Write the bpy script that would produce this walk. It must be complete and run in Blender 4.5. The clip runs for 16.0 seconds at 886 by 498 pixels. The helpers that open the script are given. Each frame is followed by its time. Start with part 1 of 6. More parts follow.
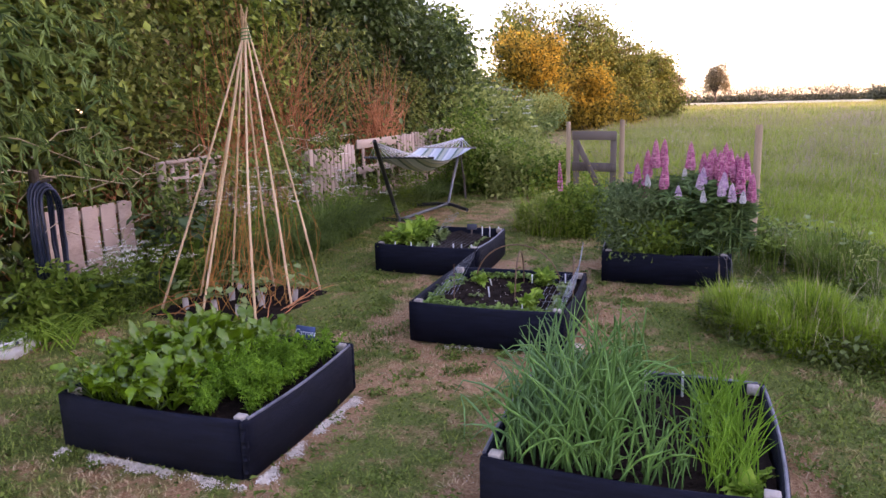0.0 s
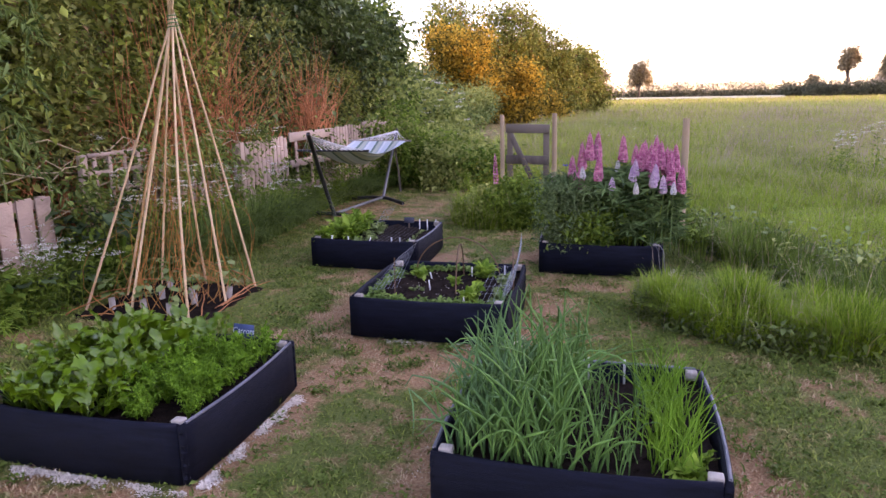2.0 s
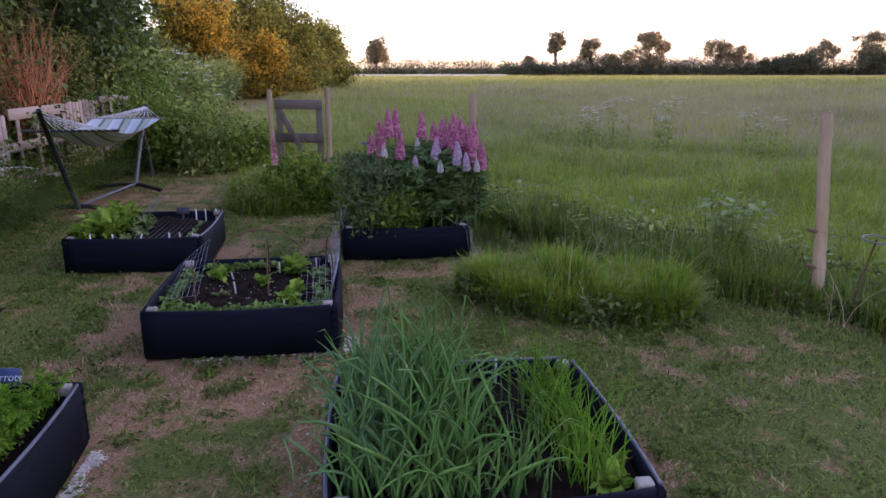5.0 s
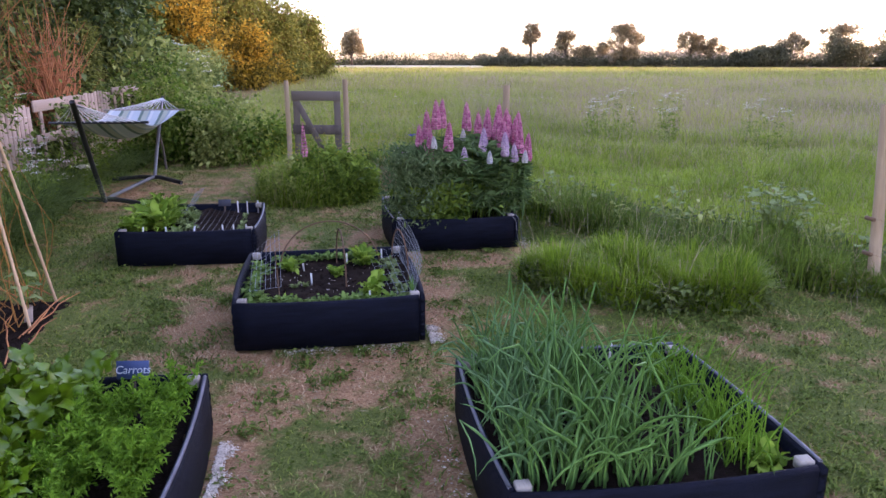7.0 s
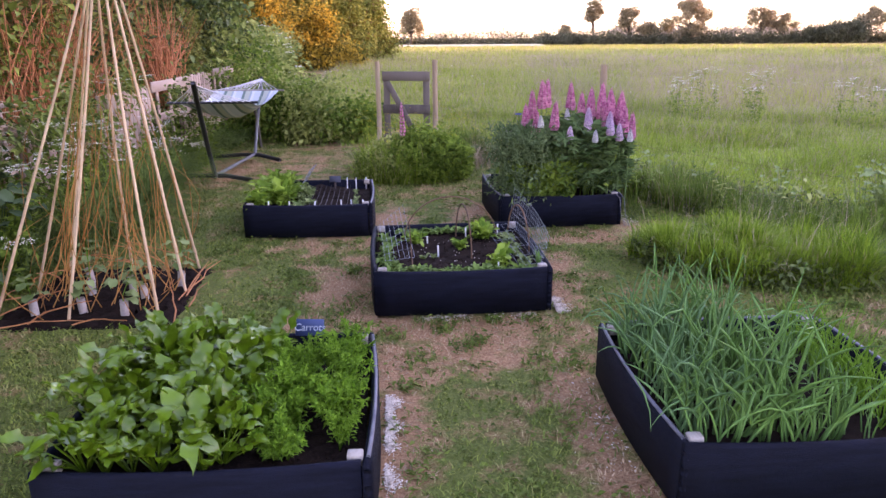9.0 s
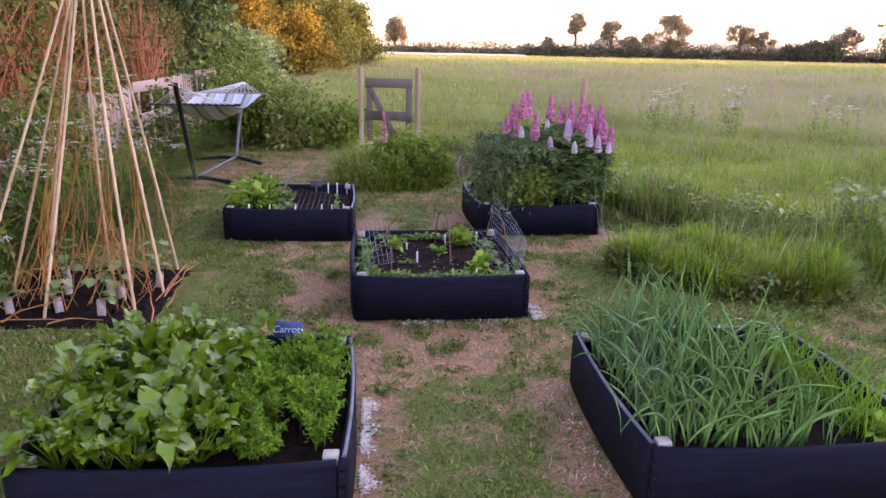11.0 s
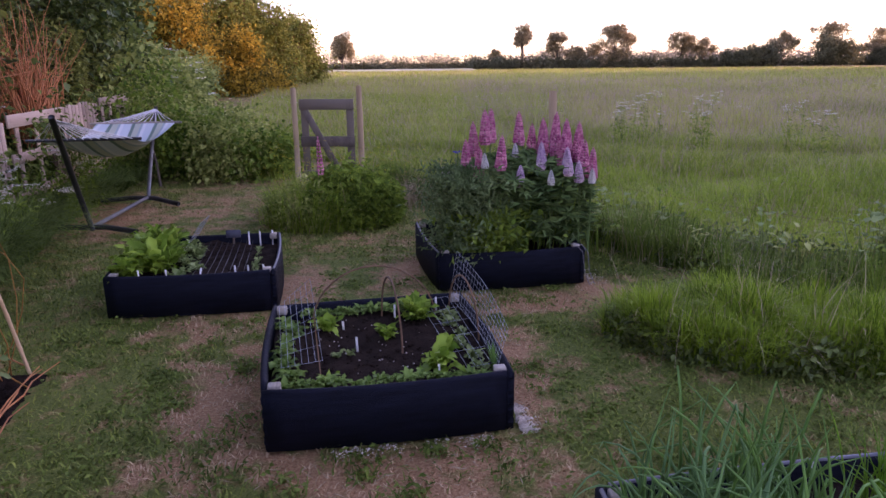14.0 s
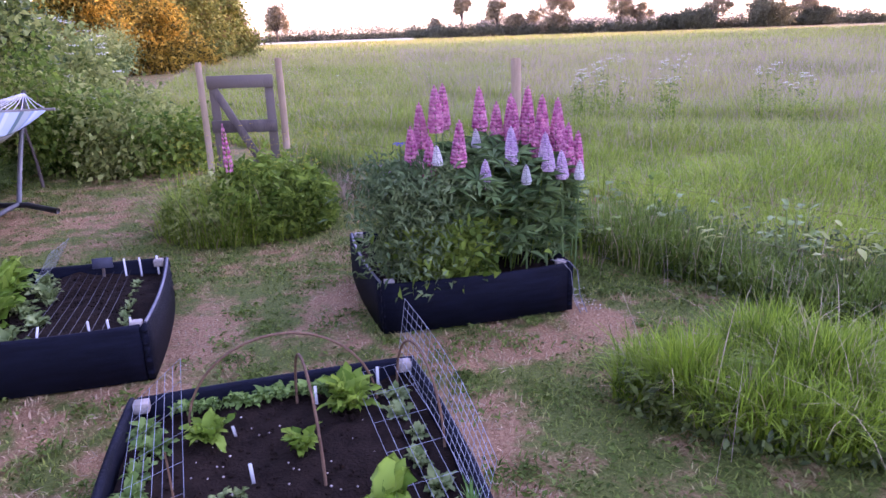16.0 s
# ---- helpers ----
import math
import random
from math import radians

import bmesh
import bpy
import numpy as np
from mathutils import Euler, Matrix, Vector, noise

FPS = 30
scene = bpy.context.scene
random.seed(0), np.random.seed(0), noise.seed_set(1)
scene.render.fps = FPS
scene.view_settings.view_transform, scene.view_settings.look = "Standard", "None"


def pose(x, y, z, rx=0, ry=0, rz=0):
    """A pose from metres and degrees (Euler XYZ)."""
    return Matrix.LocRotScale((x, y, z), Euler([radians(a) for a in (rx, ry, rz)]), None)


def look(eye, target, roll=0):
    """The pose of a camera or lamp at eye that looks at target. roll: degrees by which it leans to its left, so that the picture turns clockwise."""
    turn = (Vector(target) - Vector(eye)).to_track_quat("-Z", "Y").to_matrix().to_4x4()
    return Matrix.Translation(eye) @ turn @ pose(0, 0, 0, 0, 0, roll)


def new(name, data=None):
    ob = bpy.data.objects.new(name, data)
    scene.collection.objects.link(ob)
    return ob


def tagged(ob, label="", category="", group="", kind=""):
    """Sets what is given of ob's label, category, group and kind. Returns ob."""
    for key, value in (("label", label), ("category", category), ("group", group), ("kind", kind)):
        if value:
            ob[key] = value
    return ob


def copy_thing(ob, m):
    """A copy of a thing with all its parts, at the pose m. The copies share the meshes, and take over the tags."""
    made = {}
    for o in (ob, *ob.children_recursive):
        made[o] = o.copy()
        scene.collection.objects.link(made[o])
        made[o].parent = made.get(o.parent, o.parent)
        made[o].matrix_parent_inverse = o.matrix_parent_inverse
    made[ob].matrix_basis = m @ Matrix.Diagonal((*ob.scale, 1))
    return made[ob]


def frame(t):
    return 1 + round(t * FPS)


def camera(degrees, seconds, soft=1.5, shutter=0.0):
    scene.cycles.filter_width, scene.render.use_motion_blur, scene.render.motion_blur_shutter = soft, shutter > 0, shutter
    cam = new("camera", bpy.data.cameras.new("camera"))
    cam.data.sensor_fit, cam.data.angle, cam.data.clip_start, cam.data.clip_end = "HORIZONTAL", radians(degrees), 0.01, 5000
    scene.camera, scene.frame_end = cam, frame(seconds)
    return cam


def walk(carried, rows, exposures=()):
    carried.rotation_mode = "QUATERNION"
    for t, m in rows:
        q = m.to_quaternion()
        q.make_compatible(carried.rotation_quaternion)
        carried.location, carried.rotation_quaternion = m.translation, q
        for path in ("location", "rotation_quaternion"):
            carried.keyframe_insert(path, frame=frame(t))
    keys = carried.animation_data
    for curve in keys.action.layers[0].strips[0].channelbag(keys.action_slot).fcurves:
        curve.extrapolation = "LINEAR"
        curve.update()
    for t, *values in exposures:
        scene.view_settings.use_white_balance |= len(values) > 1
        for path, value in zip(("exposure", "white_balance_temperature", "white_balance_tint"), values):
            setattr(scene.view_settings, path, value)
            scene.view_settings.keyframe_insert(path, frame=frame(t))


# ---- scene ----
cam = camera(64.7, 16.0)
PATH = [
    (0, (1.855, 1.787, 1.572), (1.13, 3.606, 1.163), -1.5),
    (0.5, (1.855, 1.787, 1.563), (1.164, 3.623, 1.172), -1.2),
    (1, (1.854, 1.773, 1.567), (1.179, 3.614, 1.171), -1.2),
    (1.5, (1.841, 1.785, 1.556), (1.23, 3.64, 1.126), -1.0),
    (2, (1.791, 1.803, 1.564), (1.25, 3.679, 1.133), -1.1),
    (2.5, (1.732, 1.826, 1.562), (1.312, 3.735, 1.136), -1.4),
    (3, (1.677, 1.88, 1.557), (1.435, 3.812, 1.101), -1.1),
    (3.5, (1.668, 1.971, 1.551), (1.563, 3.922, 1.123), -0.6),
    (4, (1.613, 2.141, 1.545), (1.641, 4.081, 1.06), -1.6),
    (4.2, (1.553, 2.184, 1.545), (1.616, 4.12, 1.048), -0.7),
    (6.3, (0.836, 2.297, 1.521), (1.095, 4.213, 1.011), -1.7),
    (6.5, (0.782, 2.317, 1.543), (0.999, 4.227, 0.992), -0.9),
    (7, (0.642, 2.263, 1.539), (0.88, 4.178, 1.015), 0.1),
    (7.5, (0.403, 2.163, 1.557), (0.669, 4.061, 0.986), -1.6),
    (8, (0.235, 2.076, 1.551), (0.429, 3.984, 0.985), -1.7),
    (8.5, (0.194, 2.08, 1.566), (0.31, 3.987, 0.976), -1.4),
    (9, (0.191, 2.079, 1.56), (0.272, 3.992, 0.982), -0.4),
    (11.3, (0.193, 2.029, 1.567), (0.335, 3.948, 1.019), 1.3),
    (11.5, (0.206, 2.052, 1.572), (0.314, 3.977, 1.039), 0.3),
    (12, (0.241, 2.194, 1.567), (0.407, 4.111, 1.023), 1.2),
    (12.5, (0.344, 2.43, 1.582), (0.485, 4.362, 1.086), 0.1),
    (13, (0.385, 2.674, 1.547), (0.543, 4.592, 1.002), 1.2),
    (13.5, (0.333, 3.036, 1.539), (0.568, 4.96, 1.047), -0.4),
    (14, (0.336, 3.279, 1.537), (0.597, 5.194, 1.021), -0.6),
    (14.5, (0.414, 3.576, 1.513), (0.685, 5.496, 1.023), -0.0),
    (15, (0.464, 3.871, 1.495), (0.794, 5.761, 0.932), 0.6),
    (15.5, (0.484, 4.253, 1.48), (0.915, 6.127, 0.93), -2.2),
    (16, (0.548, 4.547, 1.484), (0.949, 6.413, 0.888), -1.9),
]
EXPOSURES = [  # seconds, stops, kelvin, tint
    (0, 2.88, 7970, 54), (2, 2.88, 7970, 54), (2.5, 2.60, 7920, 54), (3.5, 2.38, 7470, 53), (4, 2.08, 7270, 53), (6.5, 2.58, 7170, 45), (7.5, 2.95, 7420, 55), (8.5, 3.09, 7670, 60), (9, 3.18, 7670, 56), (11.5, 3.08, 7870, 59),
    (12, 2.68, 7870, 58), (12.5, 2.68, 7870, 57), (13.5, 2.28, 7650, 62), (14, 2.26, 7350, 62), (14.5, 2.23, 7000, 65), (15, 2.98, 6850, 67), (15.5, 3.03, 6650, 71), (16, 3.26, 6550, 73),
]
walk(cam, [(t, look(eye, target, roll)) for t, eye, target, roll in PATH], EXPOSURES)

# ---- light ----
SUN_ELEV, SUN_AZ = 12.5, 80.0      # degrees; azimuth clockwise from +y: the sun stands low over the field, to the right of the view
world = bpy.data.worlds.new("sky")
scene.world = world
world.use_nodes = True
wn = world.node_tree.nodes
sky = wn.new("ShaderNodeTexSky")
sky.sky_type, sky.sun_disc = "NISHITA", False
sky.sun_elevation, sky.sun_rotation = radians(SUN_ELEV), radians(SUN_AZ)
sky.air_density, sky.dust_density, sky.ozone_density = 0.8, 0.35, 1.2
world.node_tree.links.new(sky.outputs[0], wn["Background"].inputs[0])
wn["Background"].inputs[1].default_value = 0.15
sun = new("sun", bpy.data.lights.new("sun", "SUN"))
sun.data.energy, sun.data.angle, sun.data.color = 1.1, radians(0.6), (1.0, 0.72, 0.42)
a, e = radians(SUN_AZ), radians(SUN_ELEV)
sun.matrix_world = look((math.sin(a) * 50, math.cos(a) * 50, math.tan(e) * 50), (0, 0, 0))

# ---- materials ----


def shader(name):
    m = bpy.data.materials.new(name)
    m.use_nodes = True
    return m, m.node_tree.nodes, m.node_tree.links, m.node_tree.nodes["Principled BSDF"]


def surf(name, dark, light, scale=8.0, rough=0.8, bump=0.3, fine=60.0, stretch=(1, 1, 1), metal=0.0, spec=0.4, vary=0.3):
    """A matt or glossy surface: two-scale noise between two colours, with fine relief, and a shift from piece to piece."""
    m, n, l, b = shader(name)
    tc, mp = n.new("ShaderNodeTexCoord"), n.new("ShaderNodeMapping")
    mp.inputs["Scale"].default_value = stretch
    l.new(tc.outputs["Object"], mp.inputs[0])
    big, small = n.new("ShaderNodeTexNoise"), n.new("ShaderNodeTexNoise")
    for t, s, d in ((big, scale, 4), (small, fine, 6)):
        l.new(mp.outputs[0], t.inputs["Vector"])
        t.inputs["Scale"].default_value, t.inputs["Detail"].default_value = s, d
    info = n.new("ShaderNodeObjectInfo")
    add = n.new("ShaderNodeMath")
    add.operation = "MULTIPLY_ADD"
    l.new(small.outputs[0], add.inputs[0])
    add.inputs[1].default_value = 0.45
    l.new(big.outputs[0], add.inputs[2])
    per = n.new("ShaderNodeMath")
    per.operation = "MULTIPLY_ADD"
    l.new(info.outputs["Random"], per.inputs[0])
    per.inputs[1].default_value = vary
    l.new(add.outputs[0], per.inputs[2])
    ramp = n.new("ShaderNodeValToRGB")
    ramp.color_ramp.elements[0].position, ramp.color_ramp.elements[1].position = 0.45, 1.0 + vary * 0.6
    ramp.color_ramp.elements[0].color, ramp.color_ramp.elements[1].color = (*dark, 1), (*light, 1)
    l.new(per.outputs[0], ramp.inputs[0])
    l.new(ramp.outputs[0], b.inputs["Base Color"])
    bp = n.new("ShaderNodeBump")
    bp.inputs["Strength"].default_value, bp.inputs["Distance"].default_value = bump, 0.01
    l.new(small.outputs[0], bp.inputs["Height"])
    l.new(bp.outputs[0], b.inputs["Normal"])
    b.inputs["Roughness"].default_value, b.inputs["Metallic"].default_value = rough, metal
    b.inputs["Specular IOR Level"].default_value = spec
    return m


def leafy(name, dark, light, rough=0.5, trans=0.35, patch=1.2, third=None, share=0.0, spec=0.1):
    """Leaves and blades: colour by piece and by patch, light passing through. third, share: a dry colour for some pieces."""
    m, n, l, b = shader(name)
    geo, tc, noi = n.new("ShaderNodeNewGeometry"), n.new("ShaderNodeTexCoord"), n.new("ShaderNodeTexNoise")
    l.new(tc.outputs["Object"], noi.inputs["Vector"])
    noi.inputs["Scale"].default_value, noi.inputs["Detail"].default_value = patch, 3
    mix = n.new("ShaderNodeMath")
    mix.operation = "MULTIPLY_ADD"
    l.new(geo.outputs["Random Per Island"], mix.inputs[0])
    mix.inputs[1].default_value = 0.55
    l.new(noi.outputs[0], mix.inputs[2])
    ramp = n.new("ShaderNodeValToRGB")
    ramp.color_ramp.elements[0].position, ramp.color_ramp.elements[1].position = 0.4, 1.1
    ramp.color_ramp.elements[0].color, ramp.color_ramp.elements[1].color = (*dark, 1), (*light, 1)
    l.new(mix.outputs[0], ramp.inputs[0])
    col = ramp.outputs[0]
    if third:
        wn2 = n.new("ShaderNodeTexWhiteNoise")
        wn2.noise_dimensions = "1D"
        l.new(geo.outputs["Random Per Island"], wn2.inputs["W"])
        less = n.new("ShaderNodeMath")
        less.operation = "LESS_THAN"
        l.new(wn2.outputs[0], less.inputs[0])
        less.inputs[1].default_value = share
        mx = n.new("ShaderNodeMix")
        mx.data_type = "RGBA"
        l.new(less.outputs[0], mx.inputs["Factor"])
        l.new(col, mx.inputs["A"])
        mx.inputs["B"].default_value = (*third, 1)
        col = mx.outputs["Result"]
    l.new(col, b.inputs["Base Color"])
    b.inputs["Roughness"].default_value, b.inputs["Specular IOR Level"].default_value = rough, spec
    tr, ms = n.new("ShaderNodeBsdfTranslucent"), n.new("ShaderNodeMixShader")
    l.new(col, tr.inputs[0])
    ms.inputs[0].default_value = trans
    l.new(b.outputs[0], ms.inputs[1])
    l.new(tr.outputs[0], ms.inputs[2])
    l.new(ms.outputs[0], n["Material Output"].inputs[0])
    return m


def worn(name, greens, straws, leaf):
    """Lawn and its ground: green giving way to straw and bare earth where the 'wear' of the turf is high."""
    m, n, l, b = shader(name)
    at, tc, noi, fin = n.new("ShaderNodeAttribute"), n.new("ShaderNodeTexCoord"), n.new("ShaderNodeTexNoise"), n.new("ShaderNodeTexNoise")
    at.attribute_name = "wear"
    for t, s in ((noi, 4.2), (fin, 70.0)):
        l.new(tc.outputs["Object"], t.inputs["Vector"])
        t.inputs["Scale"].default_value, t.inputs["Detail"].default_value, t.inputs["Roughness"].default_value = s, 8, 0.68
    src = fin.outputs[0]
    if leaf:
        geo = n.new("ShaderNodeNewGeometry")
        src = geo.outputs["Random Per Island"]
    ramps = []
    for pair in (greens, straws):
        r = n.new("ShaderNodeValToRGB")
        r.color_ramp.elements[0].position, r.color_ramp.elements[1].position = (0.05, 0.95) if leaf else (0.3, 0.7)
        r.color_ramp.elements[0].color, r.color_ramp.elements[1].color = (*pair[0], 1), (*pair[1], 1)
        l.new(src, r.inputs[0])
        ramps.append(r)
    f = n.new("ShaderNodeMath")
    f.operation = "MULTIPLY_ADD"
    l.new(noi.outputs[0], f.inputs[0])
    f.inputs[1].default_value = 3.4
    l.new(at.outputs["Fac"], f.inputs[2])
    mr = n.new("ShaderNodeMapRange")
    mr.inputs["From Min"].default_value, mr.inputs["From Max"].default_value = 1.78, 2.32
    l.new(f.outputs[0], mr.inputs["Value"])
    mx = n.new("ShaderNodeMix")
    mx.data_type = "RGBA"
    l.new(mr.outputs[0], mx.inputs["Factor"])
    l.new(ramps[0].outputs[0], mx.inputs["A"])
    l.new(ramps[1].outputs[0], mx.inputs["B"])
    l.new(mx.outputs["Result"], b.inputs["Base Color"])
    b.inputs["Roughness"].default_value, b.inputs["Specular IOR Level"].default_value = 0.85, 0.2
    if not leaf:
        bp = n.new("ShaderNodeBump")
        bp.inputs["Strength"].default_value, bp.inputs["Distance"].default_value = 0.8, 0.02
        l.new(fin.outputs[0], bp.inputs["Height"])
        l.new(bp.outputs[0], b.inputs["Normal"])
    return m


M_GROUND = worn("turf soil", ((0.065, 0.095, 0.018), (0.18, 0.215, 0.045)), ((0.2, 0.088, 0.034), (0.58, 0.335, 0.175)), False)
M_LAWN = worn("lawn blade", ((0.055, 0.095, 0.014), (0.26, 0.32, 0.06)), ((0.3, 0.17, 0.08), (0.68, 0.46, 0.27)), True)
M_BOARD = surf("black plastic", (0.002, 0.0028, 0.006), (0.008, 0.0105, 0.022), 6, 0.68, 0.5, 60, (1, 1, 8), spec=0.13, vary=0.1)
M_RIM = surf("pale board edge", (0.05, 0.055, 0.07), (0.16, 0.165, 0.19), 12, 0.6, 0.3, 120)
M_SOIL = surf("garden soil", (0.005, 0.0034, 0.0028), (0.026, 0.0165, 0.012), 14, 0.95, 1.0, 90, spec=0.06)
M_BLOCK = surf("pale softwood", (0.2, 0.17, 0.135), (0.4, 0.355, 0.3), 30, 0.85, 0.15, 120, (1, 0.3, 1))
M_CANE = surf("bamboo cane", (0.42, 0.23, 0.1), (0.78, 0.54, 0.32), 9, 0.5, 0.3, 70, (1, 1, 0.25))
M_TWIG = surf("hazel twig", (0.27, 0.1, 0.02), (0.56, 0.25, 0.065), 9, 0.7, 0.3, 70)
M_REDTWIG = surf("red brushwood", (0.25, 0.07, 0.025), (0.6, 0.23, 0.085), 5, 0.7, 0.2, 60)
M_BARK = surf("bark", (0.05, 0.035, 0.025), (0.16, 0.12, 0.09), 9, 0.9, 0.8, 50, (1, 1, 0.3))
M_PALLET = surf("weathered pallet wood", (0.2, 0.125, 0.09), (0.5, 0.36, 0.27), 6, 0.85, 0.5, 60, (1, 0.4, 1), vary=0.6)
M_GREYWOOD = surf("grey gate wood", (0.06, 0.045, 0.04), (0.19, 0.15, 0.12), 8, 0.85, 0.5, 70, (1, 1, 0.3), vary=0.4)
M_POST = surf("fence post wood", (0.24, 0.15, 0.085), (0.48, 0.34, 0.21), 8, 0.8, 0.5, 70, (1, 1, 0.15))
M_STEEL = surf("painted stand steel", (0.012, 0.013, 0.015), (0.035, 0.036, 0.04), 10, 0.4, 0.1, 90)
M_GREYSTEEL = surf("bare grey steel", (0.1, 0.105, 0.105), (0.2, 0.205, 0.205), 10, 0.5, 0.1, 90, metal=0.3)
M_WIRE = surf("galvanised wire", (0.18, 0.21, 0.24), (0.42, 0.47, 0.52), 10, 0.45, 0.1, 90, metal=0.5)
M_RUSTROD = surf("rusted rod", (0.07, 0.035, 0.02), (0.2, 0.11, 0.06), 20, 0.8, 0.4, 90)
M_SLATE = surf("blue slate", (0.02, 0.04, 0.1), (0.05, 0.09, 0.2), 9, 0.5, 0.2, 80)
M_DARKSLATE = surf("dark slate", (0.02, 0.022, 0.035), (0.05, 0.055, 0.08), 9, 0.5, 0.2, 80)
M_CHALK = surf("chalk", (0.6, 0.68, 0.75), (0.8, 0.85, 0.9), 60, 0.9, 0.2, 120)
M_WHITE = surf("white plastic", (0.68, 0.68, 0.66), (0.82, 0.82, 0.8), 20, 0.4, 0.05, 90)
M_ASH = surf("white chalky crumbs", (0.46, 0.36, 0.27), (0.86, 0.77, 0.64), 20, 0.95, 0.6, 90)
M_TUBE = surf("grey card tube", (0.25, 0.2, 0.17), (0.5, 0.43, 0.37), 15, 0.9, 0.3, 90)
M_HOSE = surf("dark blue hose", (0.005, 0.008, 0.016), (0.016, 0.024, 0.045), 10, 0.4, 0.1, 90)
M_ROPE = surf("pale rope", (0.5, 0.5, 0.48), (0.72, 0.72, 0.7), 30, 0.9, 0.4, 120)
M_STONE = surf("pale paving stone", (0.38, 0.33, 0.29), (0.62, 0.56, 0.5), 9, 0.9, 0.5, 60)
M_LITTER = surf("dry litter", (0.2, 0.13, 0.07), (0.48, 0.36, 0.22), 9, 0.9, 0.3, 60)

L_HEDGE = leafy("hedge leaf", (0.036, 0.08, 0.014), (0.26, 0.34, 0.07), 0.45, 0.25, spec=0.2)
L_HEDGE2 = leafy("dark glossy leaf", (0.024, 0.056, 0.014), (0.17, 0.235, 0.06), 0.4, 0.2, spec=0.3)
L_OLIVE = leafy("olive leaf", (0.062, 0.09, 0.018), (0.32, 0.34, 0.085), 0.5, 0.3, third=(0.22, 0.13, 0.06), share=0.05)
L_WILLOW = leafy("willow leaf", (0.045, 0.105, 0.026), (0.27, 0.38, 0.1), 0.45, 0.3, spec=0.2)
# Low-sun gold is partly put into this leaf colour; the sun adds the rest.
L_SUNGOLD = leafy("leaf with low-sun gold", (0.16, 0.125, 0.02), (0.68, 0.46, 0.07), 0.5, 0.4, 0.9, (0.1, 0.1, 0.025), 0.24)
# Lightened past real foliage so that the leaf colour carries distance haze.
L_TREE = leafy("haze-paled far tree leaf", (0.17, 0.145, 0.085), (0.44, 0.34, 0.2), 0.6, 0.5)
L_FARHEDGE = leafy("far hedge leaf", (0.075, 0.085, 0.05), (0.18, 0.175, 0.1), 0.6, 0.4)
L_BEET = leafy("beet leaf", (0.008, 0.036, 0.002), (0.1, 0.21, 0.008), 0.3, 0.08, 6.0, spec=0.45)
L_CARROT = leafy("carrot leaf", (0.05, 0.17, 0.012), (0.2, 0.42, 0.04), 0.5, 0.4, 6.0)
L_ONION = leafy("onion leaf", (0.012, 0.072, 0.016), (0.15, 0.35, 0.085), 0.4, 0.2, 5.0, spec=0.16)
L_LEEK = leafy("blue green onion leaf", (0.018, 0.078, 0.028), (0.145, 0.33, 0.115), 0.4, 0.18, 5.0, spec=0.16)
L_CHIVE = leafy("chive leaf", (0.045, 0.16, 0.014), (0.2, 0.44, 0.045), 0.4, 0.3, 5.0)
L_LETTUCE = leafy("lettuce leaf", (0.085, 0.21, 0.02), (0.33, 0.52, 0.075), 0.4, 0.4, 6.0)
L_KALE = leafy("grey green leaf", (0.1, 0.17, 0.045), (0.32, 0.42, 0.16), 0.5, 0.3, 8.0)
L_STRAW = leafy("strawberry leaf", (0.06, 0.15, 0.03), (0.25, 0.41, 0.1), 0.45, 0.3, 8.0)
L_LUPIN = leafy("lupin leaf", (0.04, 0.1, 0.03), (0.17, 0.29, 0.1), 0.5, 0.3, 4.0)
L_TURF = leafy("turf tuft", (0.045, 0.09, 0.012), (0.19, 0.27, 0.055), 0.5, 0.3, 3.0)
# Pale tan stands in for the haze over the most distant wood.
L_HAZE = leafy("haze-tinted far wood leaf", (0.26, 0.215, 0.16), (0.48, 0.4, 0.31), 0.7, 0.5, 0.05)
L_SAGE = leafy("grey green feathery leaf", (0.05, 0.105, 0.036), (0.19, 0.28, 0.115), 0.55, 0.3, 4.0)
L_HAZEL = leafy("hazel leaf", (0.05, 0.1, 0.014), (0.36, 0.43, 0.075), 0.45, 0.3, 1.6, spec=0.2)
L_WEED = leafy("weed leaf", (0.05, 0.12, 0.015), (0.25, 0.38, 0.06), 0.5, 0.4, 2.0)
L_SHRUB = leafy("pale shrub leaf", (0.1, 0.165, 0.03), (0.5, 0.54, 0.17), 0.5, 0.4, 1.5)
L_IVY = leafy("burdock leaf", (0.025, 0.06, 0.025), (0.09, 0.15, 0.06), 0.45, 0.25, 3.0)
L_MEADOW = leafy("meadow blade", (0.15, 0.22, 0.035), (0.48, 0.51, 0.12), 0.6, 0.45, 0.16, (0.5, 0.38, 0.24), 0.22)
L_TALL = leafy("long grass blade", (0.08, 0.17, 0.013), (0.36, 0.5, 0.06), 0.5, 0.45, 1.5, (0.45, 0.35, 0.19), 0.12)
L_ISLAND = leafy("lush grass blade", (0.024, 0.085, 0.008), (0.28, 0.44, 0.042), 0.5, 0.25, 2.5, (0.45, 0.36, 0.19), 0.05)
L_VERGE = leafy("verge grass blade", (0.022, 0.065, 0.008), (0.19, 0.3, 0.045), 0.5, 0.25, 2.0, (0.4, 0.32, 0.17), 0.05)
L_REED = leafy("broad grass blade", (0.045, 0.1, 0.02), (0.2, 0.3, 0.08), 0.5, 0.4, 2.0)
L_SEED = leafy("seed head", (0.32, 0.23, 0.18), (0.56, 0.42, 0.33), 0.8, 0.3, 0.3)
P_PINK = leafy("pink petal", (0.5, 0.06, 0.2), (0.9, 0.38, 0.5), 0.6, 0.3, 30.0)
